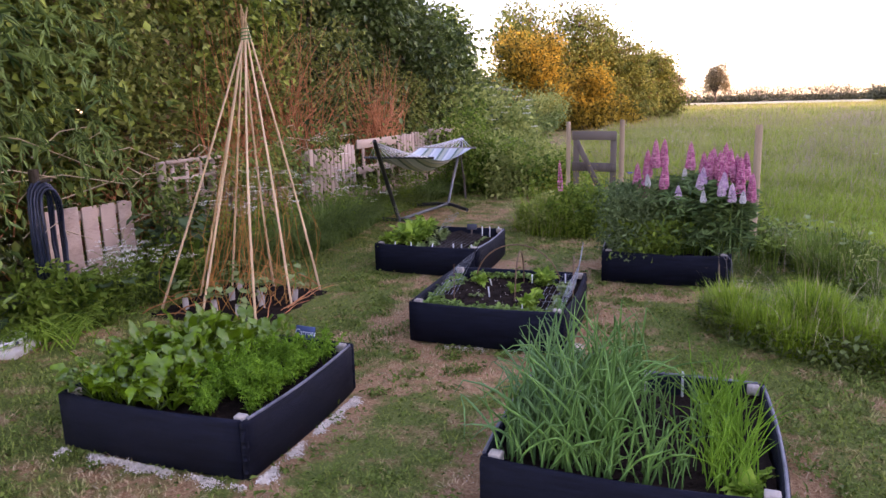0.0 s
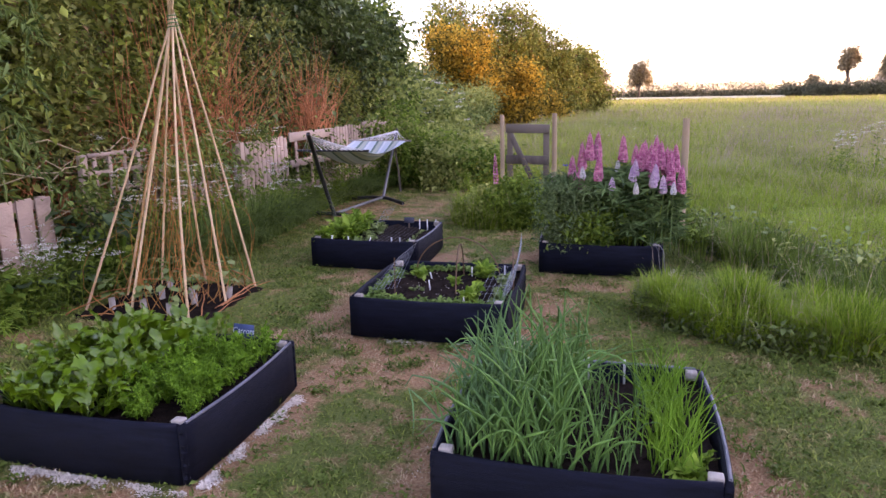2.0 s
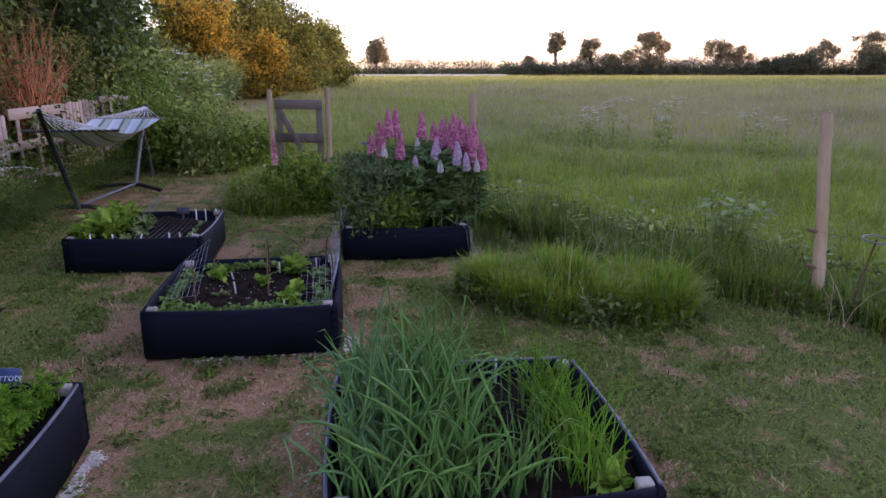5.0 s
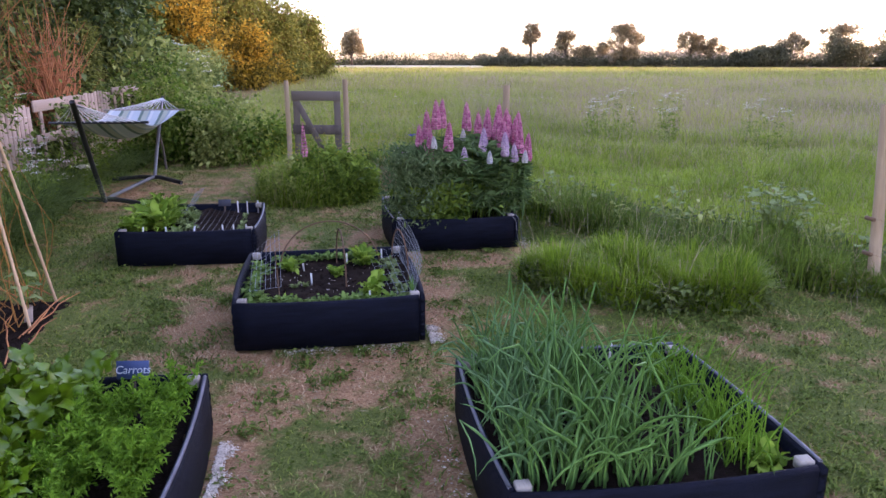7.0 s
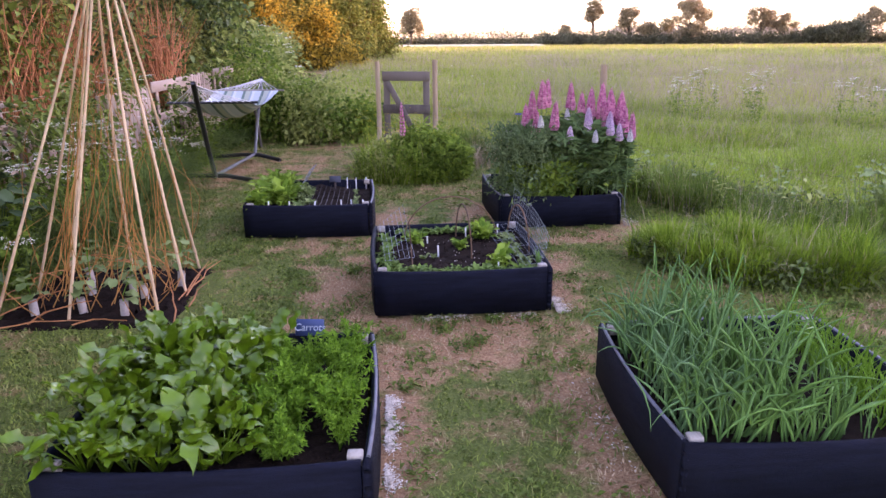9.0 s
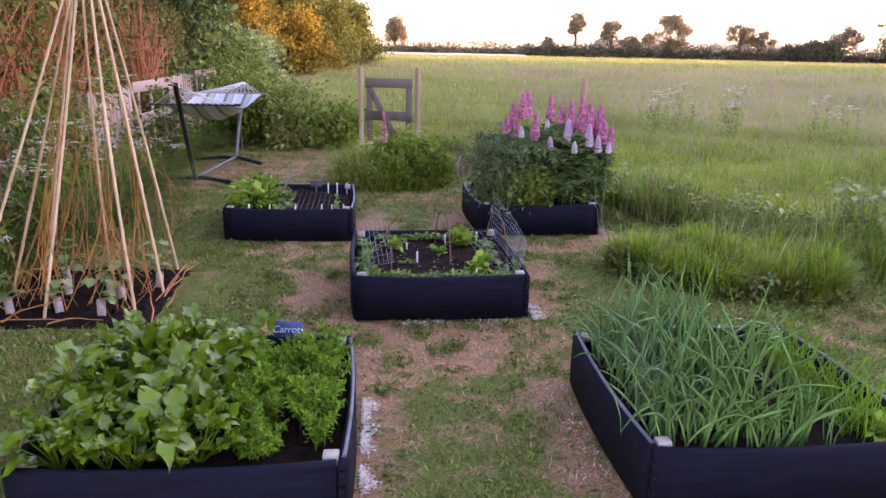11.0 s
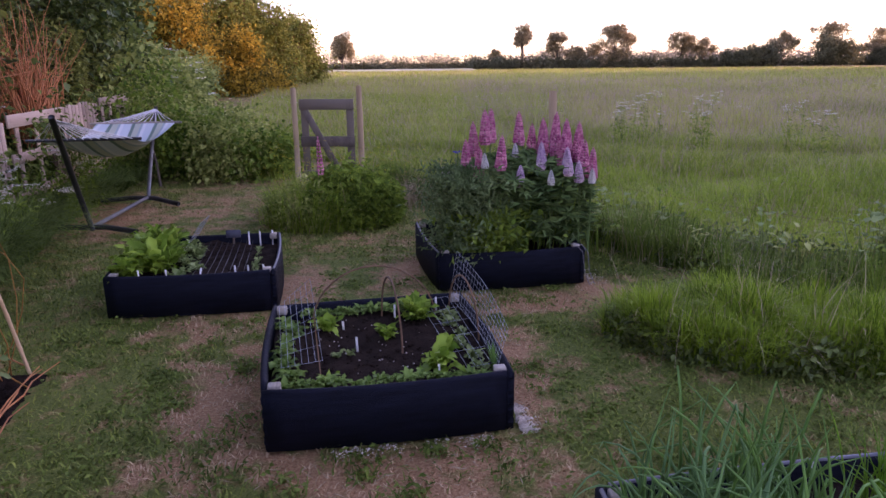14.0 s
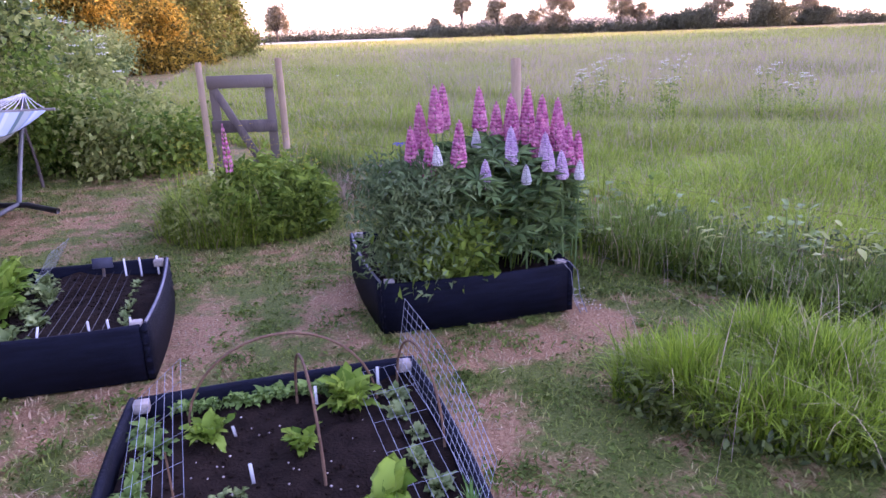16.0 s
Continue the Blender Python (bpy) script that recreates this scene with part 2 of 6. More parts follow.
P_LILAC = leafy("lilac petal", (0.55, 0.3, 0.5), (0.86, 0.67, 0.74), 0.6, 0.3, 9.0)
P_PALE = leafy("pale petal", (0.55, 0.5, 0.52), (0.8, 0.77, 0.72), 0.6, 0.3, 9.0)
P_BLUE = leafy("blue petal", (0.06, 0.05, 0.45), (0.16, 0.12, 0.7), 0.6, 0.3, 9.0)
P_WHITE = leafy("white petal", (0.74, 0.71, 0.6), (0.9, 0.87, 0.76), 0.7, 0.3, 5.0)
P_YELLOW = leafy("yellow petal", (0.7, 0.5, 0.03), (0.85, 0.68, 0.08), 0.6, 0.3, 5.0)


def striped(name):
    """Hammock cloth: green, cream and pale blue stripes along its length (over the x of its own coordinates)."""
    m, n, l, b = shader(name)
    tc, sep, mul, fr, ramp = (n.new("ShaderNode" + k) for k in ("TexCoord", "SeparateXYZ", "Math", "Math", "ValToRGB"))
    l.new(tc.outputs["Object"], sep.inputs[0])
    mul.operation, fr.operation = "MULTIPLY", "FRACT"
    l.new(sep.outputs[0], mul.inputs[0])
    mul.inputs[1].default_value = 4.2
    l.new(mul.outputs[0], fr.inputs[0])
    l.new(fr.outputs[0], ramp.inputs[0])
    els = ramp.color_ramp.elements
    ramp.color_ramp.interpolation = "CONSTANT"
    els[0].position, els[0].color = 0.0, (0.5, 0.58, 0.6, 1)
    els[1].position, els[1].color = 0.35, (0.12, 0.2, 0.16, 1)
    for p, c in ((0.5, (0.42, 0.46, 0.36)), (0.75, (0.3, 0.4, 0.4)), (0.85, (0.62, 0.66, 0.66))):
        el = els.new(p)
        el.color = (*c, 1)
    l.new(ramp.outputs[0], b.inputs["Base Color"])
    b.inputs["Roughness"].default_value = 0.9
    noi, bp = n.new("ShaderNodeTexNoise"), n.new("ShaderNodeBump")
    noi.inputs["Scale"].default_value = 200
    l.new(noi.outputs[0], bp.inputs["Height"])
    bp.inputs["Strength"].default_value, bp.inputs["Distance"].default_value = 0.3, 0.005
    l.new(bp.outputs[0], b.inputs["Normal"])
    return m


M_CLOTH = striped("striped hammock cloth")

# ---- geometry kit ----


class Geo:
    """Vertices and faces gathered from many pieces."""

    def __init__(self):
        self.v, self.f, self.n = [], [], 0

    def add(self, verts, faces):
        verts = np.asarray(verts, float).reshape(-1, 3)
        self.v.append(verts)
        self.f.append(np.asarray(faces, int) + self.n)
        self.n += len(verts)
        return self

    def mesh(self, name, material, smooth=False):
        me = bpy.data.meshes.new(name)
        v = np.concatenate(self.v)
        sizes = np.concatenate([np.full(len(f), f.shape[1]) for f in self.f])
        loops = np.concatenate([f.ravel() for f in self.f])
        me.vertices.add(len(v))
        me.vertices.foreach_set("co", v.astype(np.float32).ravel())
        me.loops.add(len(loops))
        me.loops.foreach_set("vertex_index", loops.astype(np.int32))
        me.polygons.add(len(sizes))
        me.polygons.foreach_set("loop_start", np.concatenate([[0], np.cumsum(sizes)[:-1]]).astype(np.int32))
        me.update(calc_edges=True)
        me.validate()
        if smooth:
            me.shade_smooth()
        me.materials.append(material)
        return me


def part(name, geo, material, parent=None, label="", smooth=False, at=None):
    """One mesh object from a Geo; under a thing when a parent is given."""
    ob = new(name, geo.mesh(name, material, smooth))
    if at is not None:
        ob.matrix_basis = at
    if parent:
        ob.parent = parent
    return tagged(ob, label) if label else ob


def thing(name, label, category, group="", m=None):
    ob = new(name)
    ob.empty_display_size = 0.1
    if m is not None:
        ob.matrix_basis = m
    return tagged(ob, label, category, group)


def box(geo, x0, y0, z0, x1, y1, z1, b=0.004, m=None):
    """A box with chamfered edges."""
    c, h = np.array([(x0 + x1) / 2, (y0 + y1) / 2, (z0 + z1) / 2]), np.array([x1 - x0, y1 - y0, z1 - z0]) / 2
    b = min(b, h.min() * 0.45)
    vs, idx = [], {}
    for sx in (-1, 1):
        for sy in (-1, 1):
            for sz in (-1, 1):
                s = np.array([sx, sy, sz])
                for ax in range(3):
                    d = h - b
                    d[ax] = h[ax]
                    idx[(sx, sy, sz, ax)] = len(vs)
                    vs.append(c + s * d)
    quads, tris = [], []
    for ax in range(3):
        u, w = (ax + 1) % 3, (ax + 2) % 3
        for s in (-1, 1):
            q = []
            for a1, a2 in ((-1, -1), (1, -1), (1, 1), (-1, 1)):
                k = [0, 0, 0]
                k[ax], k[u], k[w] = s, a1, a2
                q.append(idx[(*k, ax)])
            quads.append(q if s > 0 else q[::-1])
        for a1 in (-1, 1):
            for a2 in (-1, 1):
                k0, k1 = [0, 0, 0], [0, 0, 0]
                k0[ax], k1[ax] = -1, 1
                k0[u] = k1[u] = a1
                k0[w] = k1[w] = a2
                q = [idx[(*k0, u)], idx[(*k1, u)], idx[(*k1, w)], idx[(*k0, w)]]
                quads.append(q if a1 * a2 < 0 else q[::-1])
    for sx in (-1, 1):
        for sy in (-1, 1):
            for sz in (-1, 1):
                q = [idx[(sx, sy, sz, k)] for k in range(3)]
                tris.append(q if sx * sy * sz > 0 else q[::-1])
    vs = np.array(vs)
    if m is not None:
        vs = np.array([m @ Vector(v) for v in vs])
    n0 = geo.n
    geo.add(vs, quads)
    geo.f.append(np.array(tris) + n0)
    return geo


def tube(geo, pts, radii, n=6, caps=True):
    """A round rod along points."""
    pts = np.asarray(pts, float)
    radii = np.broadcast_to(np.asarray(radii, float), (len(pts),))
    tan = np.gradient(pts, axis=0)
    tan /= np.linalg.norm(tan, axis=1, keepdims=True) + 1e-9
    ref = np.array([0.0, 0.0, 1.0]) if abs(tan[:, 2]).mean() < 0.8 else np.array([1.0, 0.0, 0.0])
    u = np.cross(tan, ref)
    u /= np.linalg.norm(u, axis=1, keepdims=True) + 1e-9
    w = np.cross(tan, u)
    ang = np.arange(n) * 2 * np.pi / n
    ring = pts[:, None] + radii[:, None, None] * (np.cos(ang)[None, :, None] * u[:, None] + np.sin(ang)[None, :, None] * w[:, None])
    k, i = np.meshgrid(np.arange(len(pts) - 1), np.arange(n), indexing="ij")
    a, b2 = k * n + i, k * n + (i + 1) % n
    faces = np.stack([a, b2, b2 + n, a + n], -1).reshape(-1, 4)
    n0 = geo.n
    geo.add(ring, faces)
    if caps:
        last = (len(pts) - 1) * n
        geo.f.append(np.array([list(range(n)), [last + j for j in range(n)][::-1]]) + n0)
    return geo


def blades(geo, rng, pos, h, w, bend, segs=3, azim=None, lean=0.0):
    """Grass blades: tapered ribbons that curve over. Arrays or single numbers."""
    pos = np.asarray(pos, float)
    n = len(pos)
    h, w, bend = (np.broadcast_to(np.asarray(k, float), (n,)) for k in (h, w, bend))
    az = rng.uniform(0, 2 * np.pi, n) if azim is None else azim
    d = np.stack([np.cos(az), np.sin(az), np.zeros(n)], 1)
    s = np.stack([-np.sin(az), np.cos(az), np.zeros(n)], 1)
    rows = []
    for i in range(segs + 1):
        t = i / segs
        out = h * (lean * t + bend * t * t)
        up = h * (t - 0.55 * bend * t * t * t)
        c = pos + d * out[:, None] + np.array([0, 0, 1.0]) * up[:, None]
        half = (w * 0.5 * (1 - t ** 2) + w * 0.04)[:, None] * s
        rows += [c - half, c + half]
    v = np.stack(rows, 1).reshape(-1, 3)
    base = (np.arange(n) * 2 * (segs + 1))[:, None, None]
    q = np.array([[2 * i, 2 * i + 1, 2 * i + 3, 2 * i + 2] for i in range(segs)])
    return geo.add(v, (base + q[None]).reshape(-1, 4))


def leaves(geo, pos, way, length, width, roll=None, fold=0.25, droop=0.2, rng=None):
    """Small leaves: two faces folded along the midrib, pointing along way."""
    pos, way = np.asarray(pos, float), np.asarray(way, float)
    n = len(pos)
    way = way / (np.linalg.norm(way, axis=1, keepdims=True) + 1e-9)
    length, width = (np.broadcast_to(np.asarray(k, float), (n,))[:, None] for k in (length, width))
    ref = rng.normal(size=(n, 3)) * 0.5 + np.array([0, 0, 1.0])
    side = np.cross(way, ref)
    side /= np.linalg.norm(side, axis=1, keepdims=True) + 1e-9
    up = np.cross(side, way)
    mid = pos + way * length * 0.45
    tip = pos + way * length - up * length * droop
    v = np.stack([pos, mid + side * width / 2 + up * width * fold, tip, mid - side * width / 2 + up * width * fold], 1).reshape(-1, 3)
    b4 = (np.arange(n) * 4)[:, None, None]
    return geo.add(v, (b4 + np.array([[0, 1, 2], [0, 2, 3]])[None]).reshape(-1, 3))


def broad(geo, rng, pos, way, length, width, curl=0.5, wave=0.12, rows=5):
    """One broad leaf with a sunken midrib, a wavy edge and a curl towards its tip."""
    pos, way = np.asarray(pos, float), np.asarray(way, float)
    way = way / np.linalg.norm(way)
    side = np.cross(way, [0, 0, 1.0])
    side /= np.linalg.norm(side) + 1e-9
    up = np.cross(side, way)
    vs = []
    ph = rng.uniform(0, 6.28)
    cols = (-1.0, -0.55, 0.0, 0.55, 1.0)
    for i in range(rows + 1):
        t = i / rows
        half = width * 0.5 * max(0.06, math.sin(math.pi * min(1, t * 0.86 + 0.1)) ** 0.8) * (0.04 if i == rows else 1 + wave * 0.7 * math.sin(ph * 2 + t * 17))
        c = pos + way * length * (t - curl * curl * t ** 3 / 4) + up * (-length * curl * t * t / 2)
        for sgn in cols:
            lift = 0.22 * half * abs(sgn) + sgn * sgn * wave * width * math.sin(ph + t * 11 + sgn * 2)
            vs.append(c + side * half * sgn + up * lift)
    f = []
    for i in range(rows):
        for j in range(4):
            k = i * 5 + j
            f.append([k, k + 1, k + 6, k + 5])
    return geo.add(vs, f)


def up_cone(rng, spread):
    a1, t = rng.uniform(0, 2 * math.pi), rng.uniform(0.2, 1) * spread
    return np.array([math.cos(a1) * math.sin(t), math.sin(a1) * math.sin(t), math.cos(t)])


def crown(geo, rng, blobs, n, length, width, inner=0.35, droop=0.35, spread=1.9):
    """Foliage: leaves spread through uneven lumps, denser to the outside, with gaps."""
    blobs = np.asarray(blobs, float)
    vol = (blobs[:, 3] * blobs[:, 4] * blobs[:, 5]) ** 0.7
    pick = rng.choice(len(blobs), n, p=vol / vol.sum())
    bl = blobs[pick]
    d = rng.normal(size=(n, 3))
    d /= np.linalg.norm(d, axis=1, keepdims=True)
    lump = 1 + 0.2 * np.sin(d[:, 0] * 7 + pick * 2.1) * np.sin(d[:, 1] * 6 + pick) + 0.16 * np.sin(d[:, 2] * 11 + d[:, 0] * 9 + pick * 3.0)
    r = (inner + (1 - inner) * rng.uniform(0, 1, n) ** 0.45) * lump * (1 + rng.normal(0, 0.06, n))
    pos = bl[:, :3] + d * bl[:, 3:6] * r[:, None]
    lead = (np.arange(n) // 40) * 40      # sprays: leaves gather round the first of each forty
    spray = pos[lead] + rng.normal(0, spread * length, (n, 3))
    gather = rng.uniform(0, 1, n) < 0.72
    pos, d = np.where(gather[:, None], spray, pos), np.where(gather[:, None], d[lead], d)
    keep = pos[:, 2] > 0.03
    way = d + rng.normal(size=(n, 3)) * 0.7 - np.array([0, 0, droop])
    ln = length * rng.uniform(0.6, 1.4, n)
    return leaves(geo, pos[keep], way[keep], ln[keep], (ln * width / length)[keep], rng=rng)

# ---- ground ----
BEDS = {  # outer corners: front left, front right, back right, back left
    "A": ((-1.03, 4.01), (0.04, 4.02), (0.0, 5.06), (-1.06, 5.07)),
    "B": ((-1.2, 7.67), (-0.15, 7.66), (-0.2, 8.72), (-1.24, 8.72)),
    "C": ((-0.05, 5.91), (1.0, 5.94), (0.95, 7.03), (-0.1, 6.97)),
    "D": ((1.07, 4.06), (2.13, 4.09), (2.1, 5.13), (1.05, 5.1)),
    "E": ((0.93, 7.85), (1.98, 7.88), (1.95, 8.9), (0.87, 8.88)),
}
WEAR = (  # worn turf: x, y, half-widths, strength
    (0.45, 5.45, 0.55, 0.35, 0.75), (0.1, 5.2, 0.18, 0.5, 0.7), (0.95, 4.6, 0.14, 0.9, 0.9), (0.1, 4.4, 0.14, 0.9, 0.9), (-0.5, 3.85, 0.8, 0.2, 0.5),
    (-0.28, 6.4, 0.25, 0.8, 0.85), (0.45, 5.75, 0.7, 0.2, 0.9), (1.15, 6.6, 0.2, 0.7, 0.8), (-0.35, 7.5, 0.6, 0.35, 0.6), (0.0, 8.1, 0.22, 0.6, 0.9),
    (1.45, 7.55, 0.8, 0.28, 0.7), (0.7, 8.3, 0.2, 0.7, 0.7), (2.1, 7.7, 0.25, 0.25, 1.0), (0.5, 9.4, 0.9, 0.35, 0.35), (-1.2, 11.2, 0.9, 1.2, 0.45),
    (-2.2, 10.8, 0.6, 0.9, 0.8), (2.25, 4.6, 0.14, 0.6, 0.9), (3.0, 5.7, 0.4, 0.3, 0.35), (-0.9, 12.8, 1.0, 0.6, 0.4), (-2.4, 5.2, 0.3, 0.5, 0.4), (0.2, 3.3, 0.6, 0.4, 0.4), (2.6, 7.6, 0.5, 0.2, 0.3),
)
FENCE_A, FENCE_B = np.array([0.5, 12.25]), np.array([4.1, 6.42])      # the field's wire fence, gate end and near post


def wear(x, y):
    w = np.full(np.shape(x), 0.02)
    for cx, cy, rx, ry, s in WEAR:
        w = np.maximum(w, s * np.exp(-np.abs((x - cx) / rx) ** 2.2 - np.abs((y - cy) / ry) ** 2.2))
    return w


def field_side(x, y):
    """Metres past the wire fence, on the field's side."""
    d = (FENCE_B - FENCE_A) / np.linalg.norm(FENCE_B - FENCE_A)
    return -((x - FENCE_A[0]) * d[1] - (y - FENCE_A[1]) * d[0]) * 1.0


def in_quad(x, y, c, grow=0.0):
    c = np.array(c)
    mid = c.mean(0)
    c = mid + (c - mid) * (1 + grow)
    ok = np.ones(np.shape(x), bool)
    for i in range(4):
        p, q = c[i], c[(i + 1) % 4]
        ok &= (q[0] - p[0]) * (y - p[1]) - (q[1] - p[1]) * (x - p[0]) > 0
    return ok


PLOT = ((-2.25, 5.82), (-1.18, 5.8), (-1.22, 6.88), (-2.28, 6.9))
xs = np.concatenate([[-2500, -900, -300, -100, -40, -16, -8], np.arange(-4.5, 6.01, 0.07), [8, 12, 20, 40, 100, 300, 900, 2500]])
ys = np.concatenate([[-2500, -300, -60, -14, -4, 0, 2], np.arange(3.0, 15.01, 0.07), [17, 20, 26, 36, 50, 80, 130, 200, 400, 900, 2500]])
GX, GY = np.meshgrid(xs, ys)
GZ = 0.012 * np.sin(GX * 2.1 + 1) * np.sin(GY * 1.7) - 0.012
GZ[(np.abs(GX) > 20) | (GY > 30) | (GY < -6)] = -0.02
g = Geo()
i, j = np.meshgrid(np.arange(len(ys) - 1), np.arange(len(xs) - 1), indexing="ij")
k = i * len(xs) + j
g.add(np.stack([GX, GY, GZ], -1), np.stack([k, k + 1, k + 1 + len(xs), k + len(xs)], -1).reshape(-1, 4))
ground = tagged(part("ground", g, M_GROUND, smooth=True), "dry lawn and meadow ground with worn earth paths", "ground", kind="structure")
at = ground.data.attributes.new("wear", "FLOAT", "POINT")
wv = wear(GX, GY)
wv[(field_side(GX, GY) > 0)] = 0.3
at.data.foreach_set("value", wv.astype(np.float32).ravel())

rng = np.random.default_rng(5)
# mown turf
n = 330000
x, y = rng.uniform(-2.9, 4.6, n), 3.0 + 11.8 * rng.uniform(0, 1, n) ** 1.35
y[:40000] = rng.uniform(-0.5, 3.0, 40000)
ok = field_side(x, y) < -0.1
for c in BEDS.values():
    ok &= ~in_quad(x, y, c)
ok &= ~in_quad(x, y, PLOT)
wv = wear(x, y) + 0.35 * np.sin(x * 9 + np.sin(y * 7)) * np.sin(y * 8 + np.sin(x * 5))
ok &= rng.uniform(0, 1, n) > np.clip(wv * 0.7, 0, 0.5)
x, y = x[ok], y[ok]
g = Geo()
hh = rng.uniform(0.01, 0.042, len(x)) * (1.15 - 0.7 * wear(x, y))
blades(g, rng, np.stack([x, y, np.full(len(x), -0.012)], 1), hh, rng.uniform(0.003, 0.007, len(x)), rng.uniform(0.2, 1.0, len(x)), 2, lean=0.4)
turf = tagged(part("lawn_grass", g, M_LAWN), "short patchy lawn turf, green and straw coloured", "grass", kind="stuff")
at = turf.data.attributes.new("wear", "FLOAT", "POINT")
at.data.foreach_set("value", np.repeat(wear(x, y), 6).astype(np.float32))
# low clover and daisy leaves in the turf
n = 22000
x, y = rng.uniform(-2.7, 4.0, n), 3.0 + 9 * rng.uniform(0, 1, n) ** 1.3
ok = (field_side(x, y) < -0.3) & (wear(x, y) + rng.uniform(0, 0.5, n) < 0.55) & ~in_quad(x, y, PLOT)
for c in BEDS.values():
    ok &= ~in_quad(x, y, c, 0.05)
x, y = x[ok], y[ok]
g = Geo()
way = rng.normal(size=(len(x), 3)) * np.array([1, 1, 0.2]) + np.array([0, 0, 0.25])
leaves(g, np.stack([x, y, rng.uniform(0.0, 0.02, len(x))], 1), way, rng.uniform(0.012, 0.03, len(x)), rng.uniform(0.01, 0.022, len(x)), rng=rng)
tagged(part("clover", g, L_TURF), "low green clover leaves in the lawn", "clover", kind="stuff")
# green tufts that hold on in the worn paths
g = Geo()
for s in range(760):
    cx, cy = rng.uniform(-1.4, 3.2), rng.uniform(3.3, 9.6)
    if any(in_quad(np.array(cx), np.array(cy), c, 0.12) for c in BEDS.values()) or in_quad(np.array(cx), np.array(cy), PLOT, 0.05):
        continue
    m = int(rng.integers(14, 60))
    rr = rng.uniform(0.02, 0.09)
    blades(g, rng, np.column_stack([cx + rng.normal(0, rr, m), cy + rng.normal(0, rr, m), np.full(m, -0.012)]), rng.uniform(0.015, 0.05, m), rng.uniform(0.004, 0.009, m), rng.uniform(0.3, 1.1, m), 2, lean=0.35)
    k = m // 3
    leaves(g, np.column_stack([cx + rng.normal(0, rr, k), cy + rng.normal(0, rr, k), rng.uniform(0, 0.015, k)]), rng.normal(size=(k, 3)) * np.array([1, 1, 0.15]), rng.uniform(0.02, 0.045, k), rng.uniform(0.012, 0.022, k), rng=rng)
tagged(part("turf_tufts", g, L_TURF), "small green tufts and plantain in the worn paths", "grass", kind="stuff")
# straw lying on the worn ground
n = 16000
x, y = rng.uniform(-1.5, 3.5, n), rng.uniform(3.2, 9.5, n)
ok = wear(x, y) > rng.uniform(0.2, 0.9, n)
for c in BEDS.values():
    ok &= ~in_quad(x, y, c, 0.04)
x, y = x[ok], y[ok]
g = Geo()
leaves(g, np.stack([x, y, np.full(len(x), 0.004)], 1), rng.normal(size=(len(x), 3)) * np.array([1, 1, 0.08]), rng.uniform(0.02, 0.07, len(x)), 0.004, droop=0, rng=rng)
tagged(part("straw", g, M_LITTER), "dry straw clippings on the worn ground", "straw", kind="stuff")

# ---- meadow beyond the wire fence ----


def meadow(name, label, n, near, far, h, w, segs, mat, bearings=(-24.0, 52.0), power=1.0, bend=(0.15, 0.7), pale=1.0):
    """Grass scattered over the field between two distances from the garden."""
    d = near + (far - near) * rng.uniform(0, 1, n) ** power
    b2 = np.radians(rng.uniform(*bearings, n))
    p = np.stack([1.0 + d * np.sin(b2), 3.0 + d * np.cos(b2)], 1)
    edge = field_side(p[:, 0], p[:, 1])
    keep = (edge > 0.85 + 0.22 * np.sin(p[:, 1] * 2.7) + 0.15 * np.sin(p[:, 1] * 7.1)) & (p[:, 0] > -2.2 - 0.06 * (p[:, 1] - 14)) & ((p[:, 1] > 15.0) | (p[:, 1] < 12.2) | (p[:, 0] > 0.4 - 1.3 * (p[:, 1] - 12.2)))
    p, d = p[keep], d[keep]
    clump = 0.78 + 0.3 * np.sin(p[:, 0] * 1.3 + np.sin(p[:, 1] * 0.9) * 2) * np.sin(p[:, 1] * 1.1 + p[:, 0] * 0.3) + 0.12 * np.sin(p[:, 0] * 4.1 + p[:, 1]) * np.sin(p[:, 1] * 3.7)
    clump += 0.09 * np.sin(p[:, 0] * 0.31 + 1.3 * np.sin(p[:, 1] * 0.23)) * np.sin(p[:, 1] * 0.37 + 0.5)
    gg = Geo()
    m = len(p)
    blades(gg, rng, np.column_stack([p, np.full(m, -0.02)]), rng.uniform(h[0], h[1], m) * clump, rng.uniform(w[0], w[1], m), rng.uniform(*bend, m), segs, lean=0.1)
    return tagged(part(name, gg, mat), label, "grass", kind="stuff")


meadow("meadow_grass", "lush summer meadow grass beyond the wire fence", 170000, 3.0, 15.0, (0.2, 0.52), (0.004, 0.009), 3, L_TALL, (-14.0, 72.0), bend=(0.25, 1.1))
meadow("meadow_grass", "green meadow grass behind the gate", 60000, 11.0, 34.0, (0.25, 0.5), (0.007, 0.014), 2, L_TALL, (-18.0, 16.0), bend=(0.3, 1.1))
meadow("meadow_grass", "tall summer meadow grass in the open field", 130000, 10.0, 45.0, (0.28, 0.6), (0.008, 0.016), 2, L_MEADOW, bend=(0.3, 1.0))
meadow("meadow_grass", "paler meadow grass in the open field", 110000, 38.0, 140.0, (0.3, 0.6), (0.03, 0.07), 1, L_MEADOW)
meadow("grass_seed_heads", "pinkish brown seed heads over the meadow", 32000, 10.0, 55.0, (0.42, 0.7), (0.003, 0.006), 2, L_SEED, power=0.8, bend=(0.15, 0.7))
meadow("grass_seed_heads", "pinkish haze of seed heads over the open meadow", 34000, 12.0, 60.0, (0.42, 0.68), (0.004, 0.008), 2, L_SEED, (8.0, 52.0), power=0.9, bend=(0.15, 0.7))

